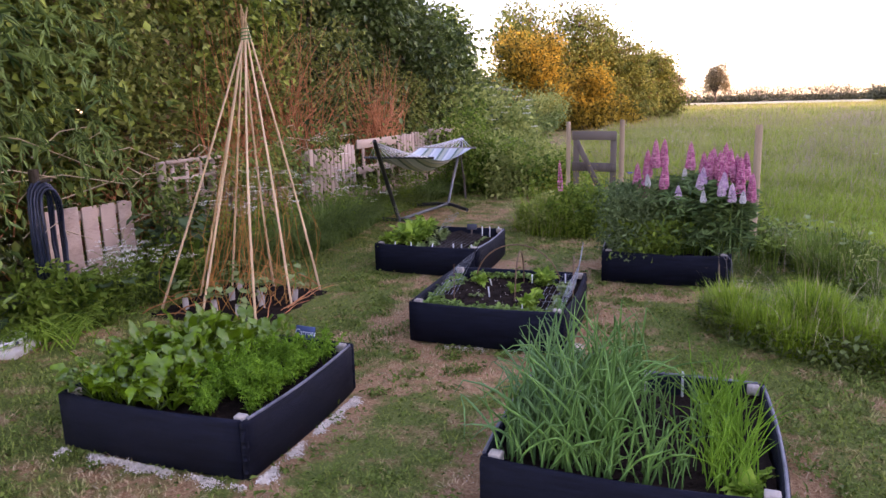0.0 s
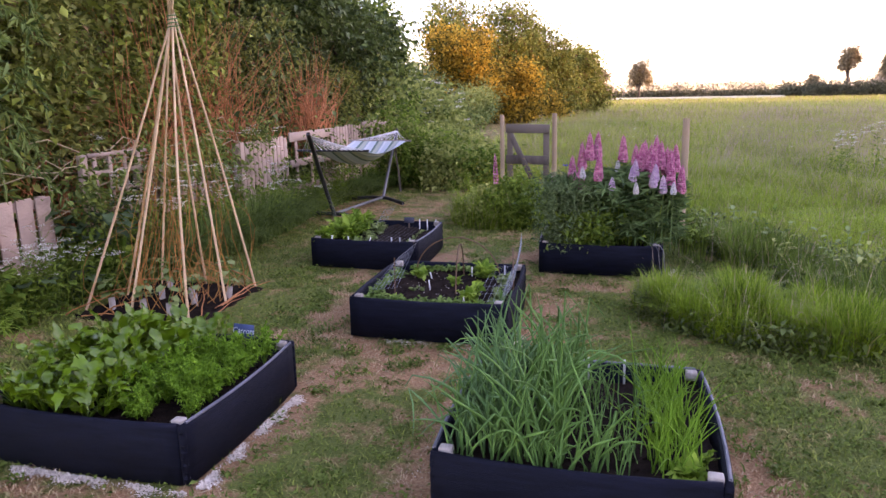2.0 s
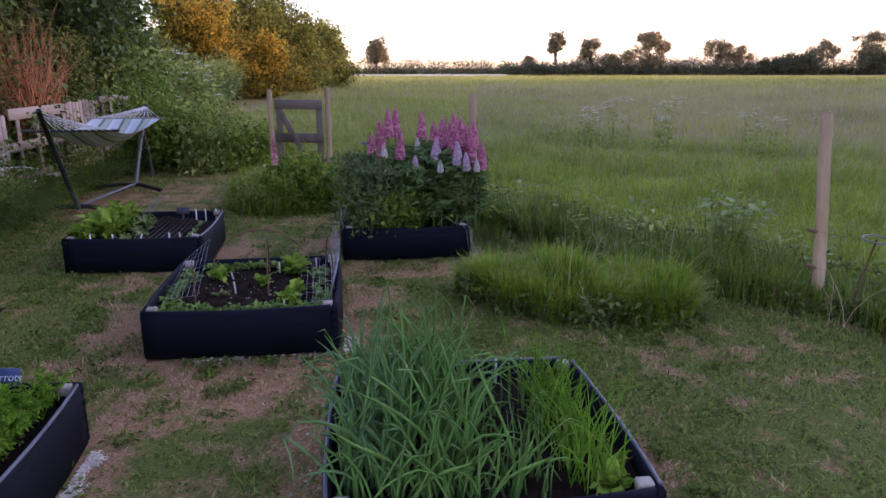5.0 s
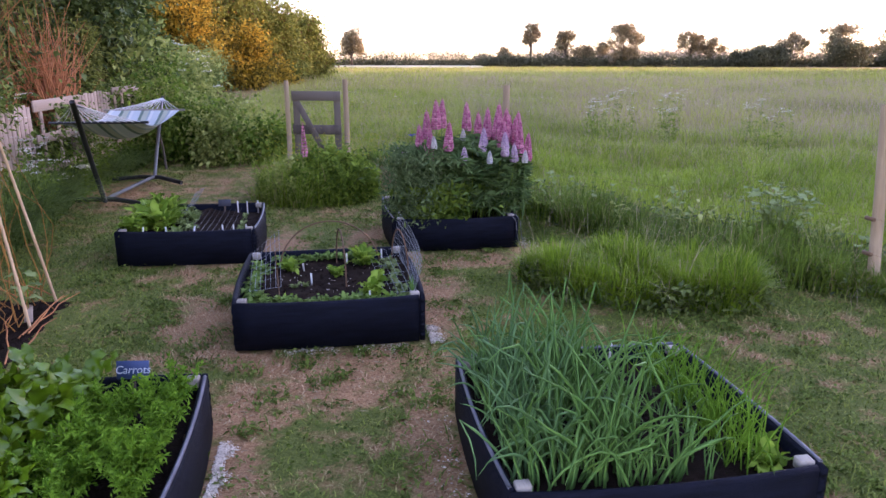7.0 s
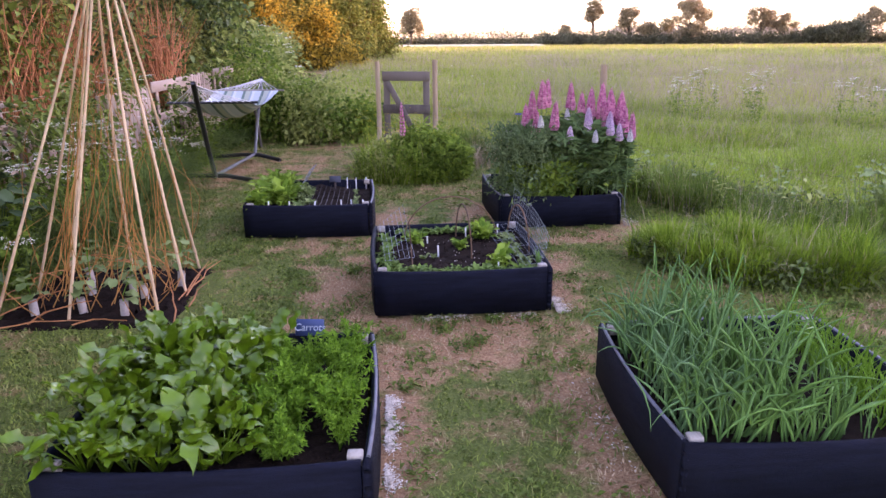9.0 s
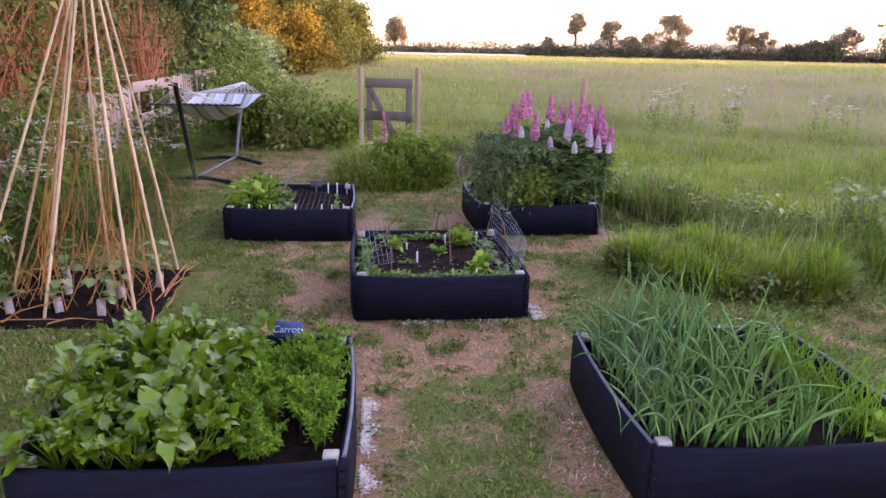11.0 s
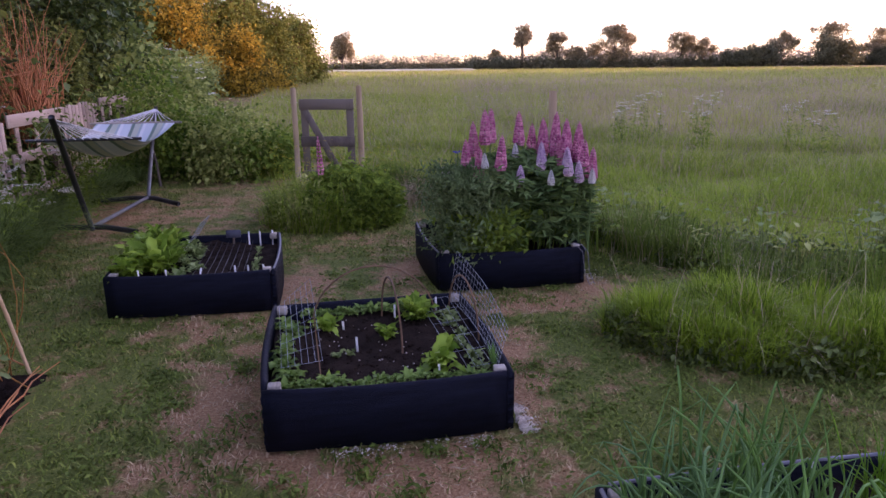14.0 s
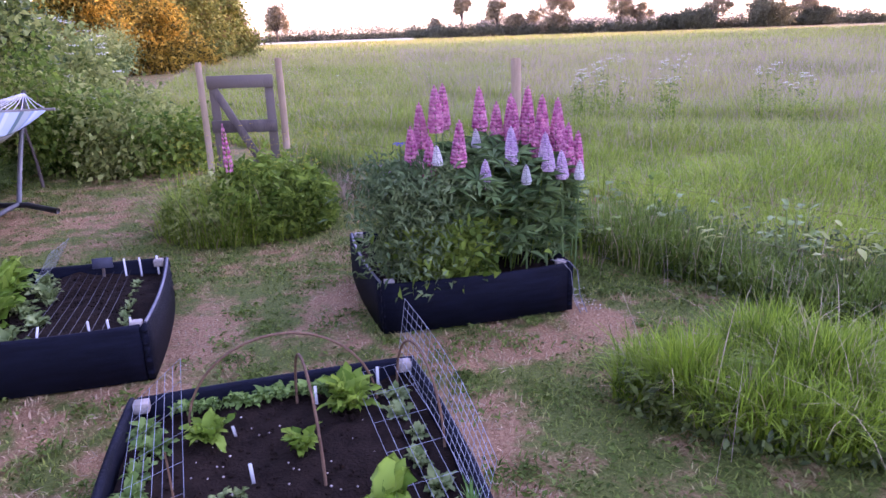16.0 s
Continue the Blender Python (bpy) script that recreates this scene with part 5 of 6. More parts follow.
for s, (x, y) in enumerate(TUBES):
    n = 14
    hgt, r0, r1 = 0.095, 0.024, 0.021
    v = [(rr * math.cos(q * 2 * math.pi / n), rr * math.sin(q * 2 * math.pi / n), z) for rr, z in ((r0, -0.02), (r0, hgt), (r1, hgt), (r1, 0.03)) for q in range(n)]
    gg = Geo().add(v, [[p2 * n + q, p2 * n + (q + 1) % n, (p2 + 1) * n + (q + 1) % n, (p2 + 1) * n + q] for p2 in range(3) for q in range(n)])
    tagged(part("card_tube", gg, M_TUBE, at=pose(x, y, 0.01, (s * 37) % 13 - 6, (s * 23) % 15 - 7, s * 40)), "grey cardboard tube collar in the soil", "plant collar", "collars round the bean plants")
    r = np.random.default_rng(600 + s)
    bean = thing("bean_plant", "young climbing bean plant in a cardboard collar", "bean plant", "young bean plants", Matrix.Translation((x, y, 0.01)))
    gl, gs = Geo(), Geo()
    hh = r.uniform(0.2, 0.36)
    tube(gs, [(0, 0, 0), (r.normal(0, 0.01), r.normal(0, 0.01), hh * 0.5), (r.normal(0, 0.02), r.normal(0, 0.02), hh)], (0.003, 0.003, 0.002), 4, False)
    for q in range(9):
        z = hh * r.uniform(0.45, 1.0)
        d = up_cone(r, 1.6)
        broad(gl, r, (d[0] * 0.03, d[1] * 0.03, z), (d[0], d[1], 0.05), 0.09, 0.065, 0.7)
    part("stem", gs, L_CHIVE, bean)
    tagged(part("leaves", gl, L_KALE, bean, smooth=True), kind="stuff")

# ---- hammock ----
ham = thing("hammock", "green and white striped rope hammock on a dark steel stand", "hammock", m=Matrix.Translation((-2.1, 10.9, 0)))
hx = -2.1


def hv(x, y, z):
    return (x - hx, y - 10.9, z)


part("upright", tube(Geo(), [hv(-2.07, 10.1, 0.05), hv(-2.045, 9.84, 0.4), hv(-1.97, 9.28, 1.15)], 0.026, 10), M_STEEL, ham, smooth=True)
part("upright", tube(Geo(), [hv(-1.92, 11.5, 0.07), hv(-1.905, 11.68, 0.4), hv(-1.87, 12.08, 1.06)], 0.021, 10), M_GREYSTEEL, ham, "bare grey steel upright", smooth=True)
part("foot_bar", tube(Geo(), [hv(-2.55, 10.35, 0.025), hv(-2.2, 10.15, 0.06), hv(-1.95, 10.1, 0.065), hv(-1.65, 10.02, 0.025)], 0.026, 10), M_STEEL, ham, smooth=True)
part("foot_bar", tube(Geo(), [hv(-2.5, 11.72, 0.025), hv(-2.1, 11.54, 0.08), hv(-1.85, 11.48, 0.08), hv(-1.56, 11.36, 0.025)], 0.026, 10), M_STEEL, ham, smooth=True)
part("beam", tube(Geo(), [hv(-2.06, 10.12, 0.07), hv(-1.92, 11.5, 0.09)], 0.021, 10), M_GREYSTEEL, ham, smooth=True)
ya, yb, half = 9.95, 11.6, 0.42


def cloth_z(t2, s2):
    return 0.9 - 0.21 * math.sin(math.pi * t2) * (1 - 0.55 * s2 * s2) + 0.015 * t2 - 0.04 * (1 - s2 * s2) * math.sin(math.pi * t2)


na, nb = 24, 14
v = []
for layer in (0.0, -0.006):
    for a2 in range(na + 1):
        for b2 in range(nb + 1):
            t2, s2 = a2 / na, b2 / nb * 2 - 1
            v.append(hv(-1.98 + s2 * half * (1 - 0.12 * math.sin(math.pi * t2)), ya + (yb - ya) * t2, cloth_z(t2, s2) + layer + 0.006 * math.sin(s2 * 17) * math.sin(math.pi * t2)))
w = (na + 1) * (nb + 1)
f = [[a2 * (nb + 1) + b2, (a2 + 1) * (nb + 1) + b2, (a2 + 1) * (nb + 1) + b2 + 1, a2 * (nb + 1) + b2 + 1] for a2 in range(na) for b2 in range(nb)]
gg = Geo().add(v, f + [[k + w for k in q[::-1]] for q in f])
part("cloth", gg, M_CLOTH, ham, "striped green, cream and pale blue cloth", smooth=True)
for yy, t2, top in ((ya, 0.0, (-1.97, 9.3, 1.13)), (yb, 1.0, (-1.87, 12.06, 1.04))):
    z = cloth_z(t2, 0)
    bar = part("spreader_bar", tube(Geo(), [hv(-1.98 - half - 0.07, yy, z), hv(-1.98 + half + 0.07, yy, z)], 0.014, 8), M_STEEL if t2 == 0 else M_BLOCK, ham, smooth=True)
    for s in range(13):
        xx = -1.98 + (s / 12 * 2 - 1) * half
        part("cord", tube(Geo(), [hv(xx, yy, z), hv(xx * 0.5 + top[0] * 0.5, yy * 0.5 + top[1] * 0.5, (z + top[2]) / 2 - 0.012), hv(*top)], 0.0045, 5, False), M_ROPE, bar)

# ---- gate, posts and wire ----
GL, GR = np.array([-0.27, 12.38]), np.array([0.5, 12.2])
gd = (GR - GL) / np.linalg.norm(GR - GL)
gm = Matrix.Translation((*GL, 0)) @ Matrix.Rotation(math.atan2(gd[1], gd[0]), 4, "Z")
gw = float(np.linalg.norm(GR - GL))
gate = thing("garden_gate", "small weathered wooden field gate with a diagonal brace", "gate", m=gm)
for nm, (x0, z0, x1, z1, y0) in (("stile", (0.06, 0.06, 0.15, 1.1, 0)), ("stile", (gw - 0.15, 0.06, gw - 0.06, 1.1, 0)), ("rail", (0.05, 0.98, gw - 0.05, 1.11, -0.028)), ("rail", (0.05, 0.52, gw - 0.05, 0.65, -0.028)), ("rail", (0.05, 0.1, gw - 0.05, 0.22, -0.028))):
    part(nm, box(Geo(), x0, y0, z0, x1, y0 + 0.026, z1, 0.005), M_GREYWOOD, gate)
dl = math.hypot(gw - 0.34, 0.84)
part("brace", box(Geo(), 0, -0.03, -0.04, dl, -0.004, 0.04, 0.005, Matrix.Translation((0.13, -0.027, 0.97)) @ Matrix.Rotation(math.atan2(0.84, gw - 0.34), 4, "Y")), M_GREYWOOD, gate)


def fence_post(x, y, top, r0, label, lean=0.0):
    t2 = thing("fence_post", label, "fence post", "wire fence posts", pose(x, y, 0, 0, lean, 0))
    part("shaft", tube(Geo(), [(0, 0, -0.1), (0.004, 0, top * 0.5), (0, 0, top - 0.01), (0, 0, top)], (r0 * 1.05, r0, r0 * 0.96, r0 * 0.8), 12), M_POST, t2, smooth=True)
    return t2


fence_post(GL[0] - 0.02, GL[1], 1.25, 0.034, "round wooden gate post")
fence_post(GR[0] + 0.02, GR[1], 1.27, 0.037, "round wooden gate post")
fence_post(2.2, 9.52, 1.28, 0.037, "round pale wooden fence post in the long grass")
fence_post(4.12, 6.42, 1.27, 0.037, "round pale wooden fence post with wire staples", -5.0)
fence_post(5.95, 3.35, 1.27, 0.045, "round pale wooden fence post in the long grass")
line = [GR, np.array([2.23, 9.52]), np.array([4.08, 6.42]), np.array([5.95, 3.35])]
for z in (0.28, 0.52):
    pts = []
    for p0, p1 in zip(line[:-1], line[1:]):
        for k in np.linspace(0, 0.95, 8):
            q = p0 + (p1 - p0) * k
            pts.append((q[0] - 0.05, q[1] - 0.02, z - 0.02 * math.sin(math.pi * k)))
    tagged(part("fence_wire", tube(Geo(), pts, 0.001, 4, False), M_RUSTROD), "thin strand of galvanised fence wire between posts", "wire", "strands of fence wire")
for z in (0.28, 0.52):
    tagged(part("wire_staple", box(Geo(), 4.052 - z * 0.087, 6.38, z - 0.012, 4.077 - z * 0.087, 6.46, z + 0.012), M_RUSTROD), "small rusty staple on a fence post", "staple", "staples on the post")

# a ring-topped plant stake in the verge
stake = thing("plant_stake", "thin rusty plant stake topped with a wire ring", "plant stake", m=Matrix.Translation((4.16, 6.14, 0)))
part("rod", tube(Geo(), [(0, 0, -0.08), (0.0, -0.05, 0.3), (0.02, -0.1, 0.55)], 0.006, 6), M_RUSTROD, stake, smooth=True)
part("ring", tube(Geo(), [(0.02 + 0.075 * math.cos(q), -0.1 + 0.075 * math.sin(q), 0.55 + 0.008 * math.sin(q)) for q in np.linspace(0, 2 * math.pi, 25)], 0.005, 6, False), M_GREYSTEEL, stake, "pale steel ring", smooth=True)

# wild patch before the gate
rng = np.random.default_rng(21)
for nm, lab, mat, n, cx, cy, rx, ry, hh, ll in (("wild_patch", "dense patch of leafy green weeds before the gate", L_WEED, 12000, 0.36, 10.3, 0.52, 0.52, 0.6, 0.085), ("wild_patch", "paler leafy weeds before the gate", L_SHRUB, 7500, -0.02, 10.28, 0.44, 0.5, 0.46, 0.07)):
    g = Geo()
    a2, r2 = rng.uniform(0, 6.28, n), np.sqrt(rng.uniform(0, 1, n))
    lump = 0.72 + 0.28 * np.sin(r2 * np.cos(a2) * 9 + cx * 5) * np.sin(r2 * np.sin(a2) * 8) + 0.14 * np.sin(r2 * np.cos(a2) * 21 + 1) * np.sin(r2 * np.sin(a2) * 17)
    p2 = np.column_stack([cx + rx * r2 * np.cos(a2), cy + ry * r2 * np.sin(a2), rng.uniform(0.0, 1, n) ** 0.8 * hh * (1.05 - 0.45 * r2 ** 2) * lump])
    leaves(g, p2, rng.normal(size=(n, 3)) + np.array([0, -0.2, 0.3]), rng.uniform(0.5, 1.2, n) * ll, rng.uniform(0.025, 0.045, n), rng=rng)
    tagged(part(nm, g, mat), lab, "weeds", kind="stuff")
g = Geo()
n = 1000
a2, r2 = rng.uniform(0, 6.28, n), np.sqrt(rng.uniform(0, 1, n))
blades(g, rng, np.column_stack([0.0 + 0.5 * r2 * np.cos(a2), 10.3 + 0.6 * r2 * np.sin(a2), np.zeros(n)]), rng.uniform(0.25, 0.72, n), rng.uniform(0.004, 0.008, n), rng.uniform(0.1, 0.8, n), 3, lean=0.1)
n = 700
a2, r2 = rng.uniform(0, 6.28, n), np.sqrt(rng.uniform(0, 1, n))
blades(g, rng, np.column_stack([0.15 + 0.7 * r2 * np.cos(a2), 10.3 + 0.62 * r2 * np.sin(a2), np.zeros(n)]), rng.uniform(0.15, 0.45, n), rng.uniform(0.005, 0.01, n), rng.uniform(0.3, 1.1, n), 3, lean=0.15)
tagged(part("patch_grass", g, L_TALL), "tall thin grass standing in the weed patch", "grass", kind="stuff")
g = Geo()
for s in range(420):
    far = s % 5 != 0
    q = (rng.uniform(-2.6, 2.0), rng.uniform(12.8, 19), rng.uniform(0.4, 0.62)) if far else (rng.uniform(-0.3, 0.8), rng.uniform(9.95, 10.8), rng.uniform(0.35, 0.58))
    umbel(g, rng, q, 0.022, 6)
for s in range(260):
    umbel(g, rng, (rng.uniform(-0.6, 1.3), rng.uniform(10.9, 12.6), rng.uniform(0.3, 0.62)), 0.024, 6)
tagged(part("buttercups", g, P_YELLOW), "scattered small yellow buttercup flowers", "wildflowers", kind="stuff")
g = Geo()
n = 900
blades(g, rng, np.column_stack([rng.normal(1.05, 0.3, n), rng.normal(11.2, 0.28, n), np.zeros(n)]), rng.uniform(0.12, 0.42, n), rng.uniform(0.003, 0.006, n), rng.uniform(0.2, 1.1, n), 3, lean=0.15)
tagged(part("dry_grass", g, M_LITTER), "patch of straw-coloured dry grass behind the lupins", "grass", kind="stuff")
g = Geo()
for s in range(130):
    umbel(g, rng, (rng.uniform(-3.2, -1.0), rng.uniform(13.0, 14.4), rng.uniform(0.35, 1.0) + 0.25 * rng.uniform(0, 1) ** 2), rng.uniform(0.012, 0.026), 7)
tagged(part("hedge_blossom", g, P_WHITE), "small white bramble flowers on the shrubs by the gate", "wildflowers", kind="stuff")
g = Geo()
for s in range(240):
    b3, d3 = math.radians(rng.uniform(-8, 42)), rng.uniform(11, 30)
    umbel(g, rng, (1 + d3 * math.sin(b3), 3 + d3 * math.cos(b3), rng.uniform(0.5, 0.75)), rng.uniform(0.015, 0.04), 10)
tagged(part("meadow_flowers", g, P_WHITE), "scattered white flower heads in the meadow", "wildflowers", kind="stuff")


def spike(gf, gs, rng, base, z0, z1, r0, lean=(0, 0), whorls=15, per=9):
    """A flower spike: whorls of small florets that thin to a point, on a stem."""
    base = np.asarray(base, float)
    tip = base + np.array([lean[0], lean[1], z1])
    tube(gs, [base, base + (tip - base) * 0.5, tip], (0.006, 0.005, 0.002), 5, False)
    for w in range(whorls):
        t2 = w / (whorls - 1)
        c2 = base + (tip - base) * ((z0 + (z1 - z0) * t2) / z1)
        rr = r0 * (1 - t2) ** 0.6 * (0.75 if w == 0 else 1) + 0.004
        for q in range(per):
            a3 = q * 2 * math.pi / per + w * 0.4
            d = np.array([math.cos(a3), math.sin(a3), 0.25])
            p0 = c2 + d * rr * 0.35
            s3 = np.array([-d[1], d[0], 0]) * (0.35 * rr + 0.003)
            u3 = np.array([0, 0, (z1 - z0) / whorls * 0.5])
            e3 = c2 + d * rr * 1.05
            gf.add([p0 + s3 * 0.4, e3 + s3, e3 + u3 * 1.3, e3 - s3, p0 - s3 * 0.4, e3 - u3], [[0, 1, 2], [2, 3, 4], [0, 2, 4], [0, 5, 1], [5, 4, 3], [1, 5, 3], [1, 3, 2]])


r = np.random.default_rng(31)
fox = thing("foxglove", "pink foxglove spike growing in the weed patch", "foxglove", m=Matrix.Translation((0.1, 10.1, 0)))
gf, gs = Geo(), Geo()
spike(gf, gs, r, (0, 0, 0), 0.5, 0.85, 0.03, (-0.03, 0), 11, 5)
part("floret_spike", gf, P_PINK, fox, "pink bell flowers")
part("stem", gs, L_WEED, fox)

# ---- lupins ----
r = np.random.default_rng(88)
SPIKES = [(x, y, t, m) for x, y, t, m in (
    (1.19, 8.2, 1.0, 0), (1.27, 8.3, 1.11, 0), (1.33, 8.22, 1.2, 0), (1.37, 8.35, 1.2, 0), (1.39, 8.12, 1.03, 0), (1.31, 8.05, 0.92, 2),
    (1.62, 8.38, 1.17, 0), (1.74, 8.3, 1.1, 0), (1.79, 8.4, 1.12, 0), (1.84, 8.25, 1.1, 0), (1.88, 8.4, 1.16, 0), (1.94, 8.28, 1.12, 0), (1.97, 8.42, 1.06, 0), (2.03, 8.3, 1.05, 0), (2.08, 8.36, 1.09, 0), (2.1, 8.2, 0.92, 0), (2.0, 8.12, 0.98, 0),
    (1.69, 8.08, 0.93, 1), (1.73, 8.15, 0.97, 1), (1.88, 8.02, 0.9, 1), (1.9, 8.1, 0.94, 1), (1.97, 8.0, 0.85, 1), (1.53, 8.0, 0.83, 1), (1.75, 7.98, 0.8, 2), (2.04, 8.0, 0.8, 2), (1.58, 8.3, 0.95, 2), (1.71, 8.45, 1.08, 0), (1.86, 8.18, 1.04, 0), (1.24, 8.12, 0.95, 0))]
for x, y, top, kind in SPIKES:
    lup = thing("lupin", ("tall pink lupin flower spike", "lilac and white lupin flower spike", "pale budding lupin flower spike")[kind] + " in the raised bed", "lupin", "lupins in the bed", Matrix.Translation((x, y, 0.2)))
    gf, gs = Geo(), Geo()
    t2 = top - 0.2
    spike(gf, gs, r, (0, 0, 0), t2 - (0.24, 0.15, 0.1)[kind], t2, (0.041, 0.034, 0.024)[kind], (r.normal(0, 0.02), r.normal(0, 0.02)), 13 if kind < 2 else 9, 10)
    part("floret_spike", gf, (P_PINK, P_LILAC, P_PALE)[kind], lup)
    part("stem", gs, L_LUPIN, lup)
g, gs = Geo(), Geo()
for s in range(760):                  # palmate leaves: a fan of narrow leaflets on a stalk
    a2, r2 = r.uniform(0, 6.28), math.sqrt(r.uniform(0, 1))
    x, y = 1.66 + 0.48 * r2 * math.cos(a2), 8.38 + 0.45 * r2 * math.sin(a2)
    z = 0.24 + 0.68 * r.uniform(0, 1) ** 0.8 * (1 - 0.22 * r2)
    k = 8
    a3 = np.arange(k) * 2 * math.pi / k + r.uniform(0, 1)
    tl = up_cone(r, 0.7)
    way = np.stack([np.cos(a3), np.sin(a3), -tl[0] * np.cos(a3) - tl[1] * np.sin(a3) + 0.15], 1)
    leaves(g, np.tile((x, y, z), (k, 1)), way, r.uniform(0.075, 0.14), 0.027, fold=0.3, droop=0.15, rng=r)
    if s % 4 == 0:
        tube(gs, [(x * 0.8 + 1.62 * 0.2, y * 0.8 + 8.35 * 0.2, 0.18), (x, y, z)], 0.003, 4, False)
tagged(part("lupin_foliage", g, L_LUPIN), "dense dark green palmate lupin leaves", "foliage", kind="stuff")
tagged(part("lupin_stalks", gs, L_WEED), "green stalks among the lupin leaves", "stalks", kind="stuff")
g = Geo()
n = 6200                              # feathery and leafy plants at the bed's left
p2 = np.column_stack([r.normal(1.14, 0.12, n), r.normal(8.15, 0.17, n), 0.2 + r.uniform(0, 1, n) ** 0.8 * 0.62])
leaves(g, p2, r.normal(size=(n, 3)) + np.array([0, 0, 0.6]), r.uniform(0.03, 0.07, n), r.uniform(0.008, 0.022, n), rng=r)
tagged(part("feathery_foliage", g, L_SAGE), "feathery grey-green foliage beside the lupins", "foliage", kind="stuff")
g = Geo()
n = 1700
p2 = np.column_stack([r.normal(1.33, 0.12, n), r.normal(8.02, 0.07, n), 0.2 + r.uniform(0, 1, n) * 0.3])
leaves(g, p2, r.normal(size=(n, 3)) + np.array([0, -0.3, 0.5]), r.uniform(0.05, 0.09, n), r.uniform(0.025, 0.045, n), rng=r)
tagged(part("low_foliage", g, L_WEED), "low mid-green leaves at the bed's front", "foliage", kind="stuff")
for s, (x, y, z) in enumerate(((1.12, 8.2, 0.92), (1.0, 8.25, 0.8), (1.03, 8.15, 0.78), (1.25, 8.1, 0.83))):
    fl = thing("blue_flower", "small violet blue flower on a thin stem", "flower", "blue flowers", Matrix.Translation((x, y, 0.2)))
    gf = umbel(Geo(), r, (0, 0, z - 0.2), 0.035, 26)
    part("petals", gf, P_BLUE if s == 0 else P_LILAC, fl)
    part("stem", tube(Geo(), [(0, 0, 0), (0, 0, z - 0.2)], 0.003, 4), L_WEED, fl)
hs = [(1.9, 7.92, 0.29), (1.95, 7.87, 0.285), (1.985, 7.84, 0.24), (2.0, 7.83, 0.1), (2.03, 7.8, 0.01), (2.12, 7.74, 0.008)]
tagged(part("white_cord", tube(Geo(), hs[:5], 0.0024, 6), M_GREYSTEEL, smooth=True), "pale cord hanging over the corner of a bed", "cord")
tagged(part("white_cord", tube(Geo(), [(x - 0.04, y - 0.01, z + 0.002) for x, y, z in hs[:5]], 0.0018, 6), M_GREYSTEEL, smooth=True), "pale cord hanging over the corner of a bed", "cord")

# ---- bed A: beet and carrots ----


def spread_over(key, s0, s1, t0, t1, nx, ny, r, jit=0.35):
    out = []
    for a2 in range(nx):
        for b2 in range(ny):
            out.append(inside(key, s0 + (s1 - s0) * (a2 + 0.5 + r.uniform(-jit, jit)) / nx, t0 + (t1 - t0) * (b2 + 0.5 + r.uniform(-jit, jit)) / ny))
    return out


def beet(r):
    t2 = thing("beet_plant", "leafy bright green beet plant", "beet", "beet plants")
    for q in range(12):
        d = up_cone(r, 0.95)
        ln = r.uniform(0.05, 0.2)
        tip = d * ln
        gl = tube(Geo(), [(0, 0, 0), tip * 0.5 + np.array([0, 0, 0.01]), tip], (0.004, 0.0035, 0.003), 4, False)
        broad(gl, r, tip, d * np.array([1, 1, 0.6]) + np.array([0, 0, r.uniform(0.1, 0.9)]), r.uniform(0.07, 0.14), r.uniform(0.042, 0.075), r.uniform(0.2, 1.6), 0.22, 8)
        part("leaf", gl, L_BEET, t2, smooth=True)
    return t2


def carrot(r):
    t2 = thing("carrot_plant", "feathery bright green carrot top", "carrot", "carrot plants")
    g2 = Geo()
    for q in range(9):
        d = up_cone(r, 0.6)
        ln = r.uniform(0.14, 0.25)
        pts = [np.array([d[0] * k * (0.6 + 0.5 * k), d[1] * k * (0.6 + 0.5 * k), d[2] * k * (1.1 - 0.25 * k)]) * ln for k in np.linspace(0, 1, 5)]
        tube(g2, pts, 0.002, 3, False)
        k = 46
        u = r.uniform(0.3, 1, k)
        base = np.stack([np.interp(u, np.linspace(0, 1, 5), [p3[a3] for p3 in pts]) for a3 in range(3)], 1)
        base += r.normal(0, 0.016, (k, 3)) * (1.25 - u)[:, None] * np.array([1, 1, 0.5])
        leaves(g2, base, r.normal(size=(k, 3)) + d * 0.7, r.uniform(0.016, 0.036, k), r.uniform(0.006, 0.012, k), rng=r)
    tagged(part("fronds", g2, L_CARROT, t2), kind="stuff")
    return t2


def plant_out(makers, spots, r, lo=0.85, hi=1.15, tilt=8):
    """Copies of a few plants at the spots, turned and scaled."""
    for s, p2 in enumerate(spots):
        src = makers[s % len(makers)]
        sc = r.uniform(lo, hi)
        m4 = pose(p2[0], p2[1], p2[2] - 0.01, r.uniform(-tilt, tilt), r.uniform(-tilt, tilt), r.uniform(0, 360)) @ Matrix.Scale(sc, 4)
        if s < len(makers):
            src.matrix_basis = m4
        else:
            t2 = copy_thing(src, m4)
            t2.matrix_basis = m4


r = np.random.default_rng(101)
plant_out([beet(r) for _ in range(5)], spread_over("A", 0.05, 0.6, 0.06, 0.95, 6, 8, r), r, 0.75, 1.15)
plant_out([carrot(r) for _ in range(5)], spread_over("A", 0.62, 0.77, 0.08, 0.78, 3, 6, r, 0.3) + spread_over("A", 0.84, 0.93, 0.16, 0.84, 1, 9, r, 0.3), r, 0.75, 1.15)


def plant_label(p, tilt, turn, tall=0.09, label="white plastic plant label stuck in the soil"):
    gg = Geo()
    box(gg, -0.0055, -0.001, -0.04, 0.0055, 0.001, tall * 0.9, 0.0006)
    return tagged(part("plant_label", gg, M_WHITE, at=pose(p[0], p[1], p[2], tilt, 0, turn)), label, "plant label", "white plant labels")


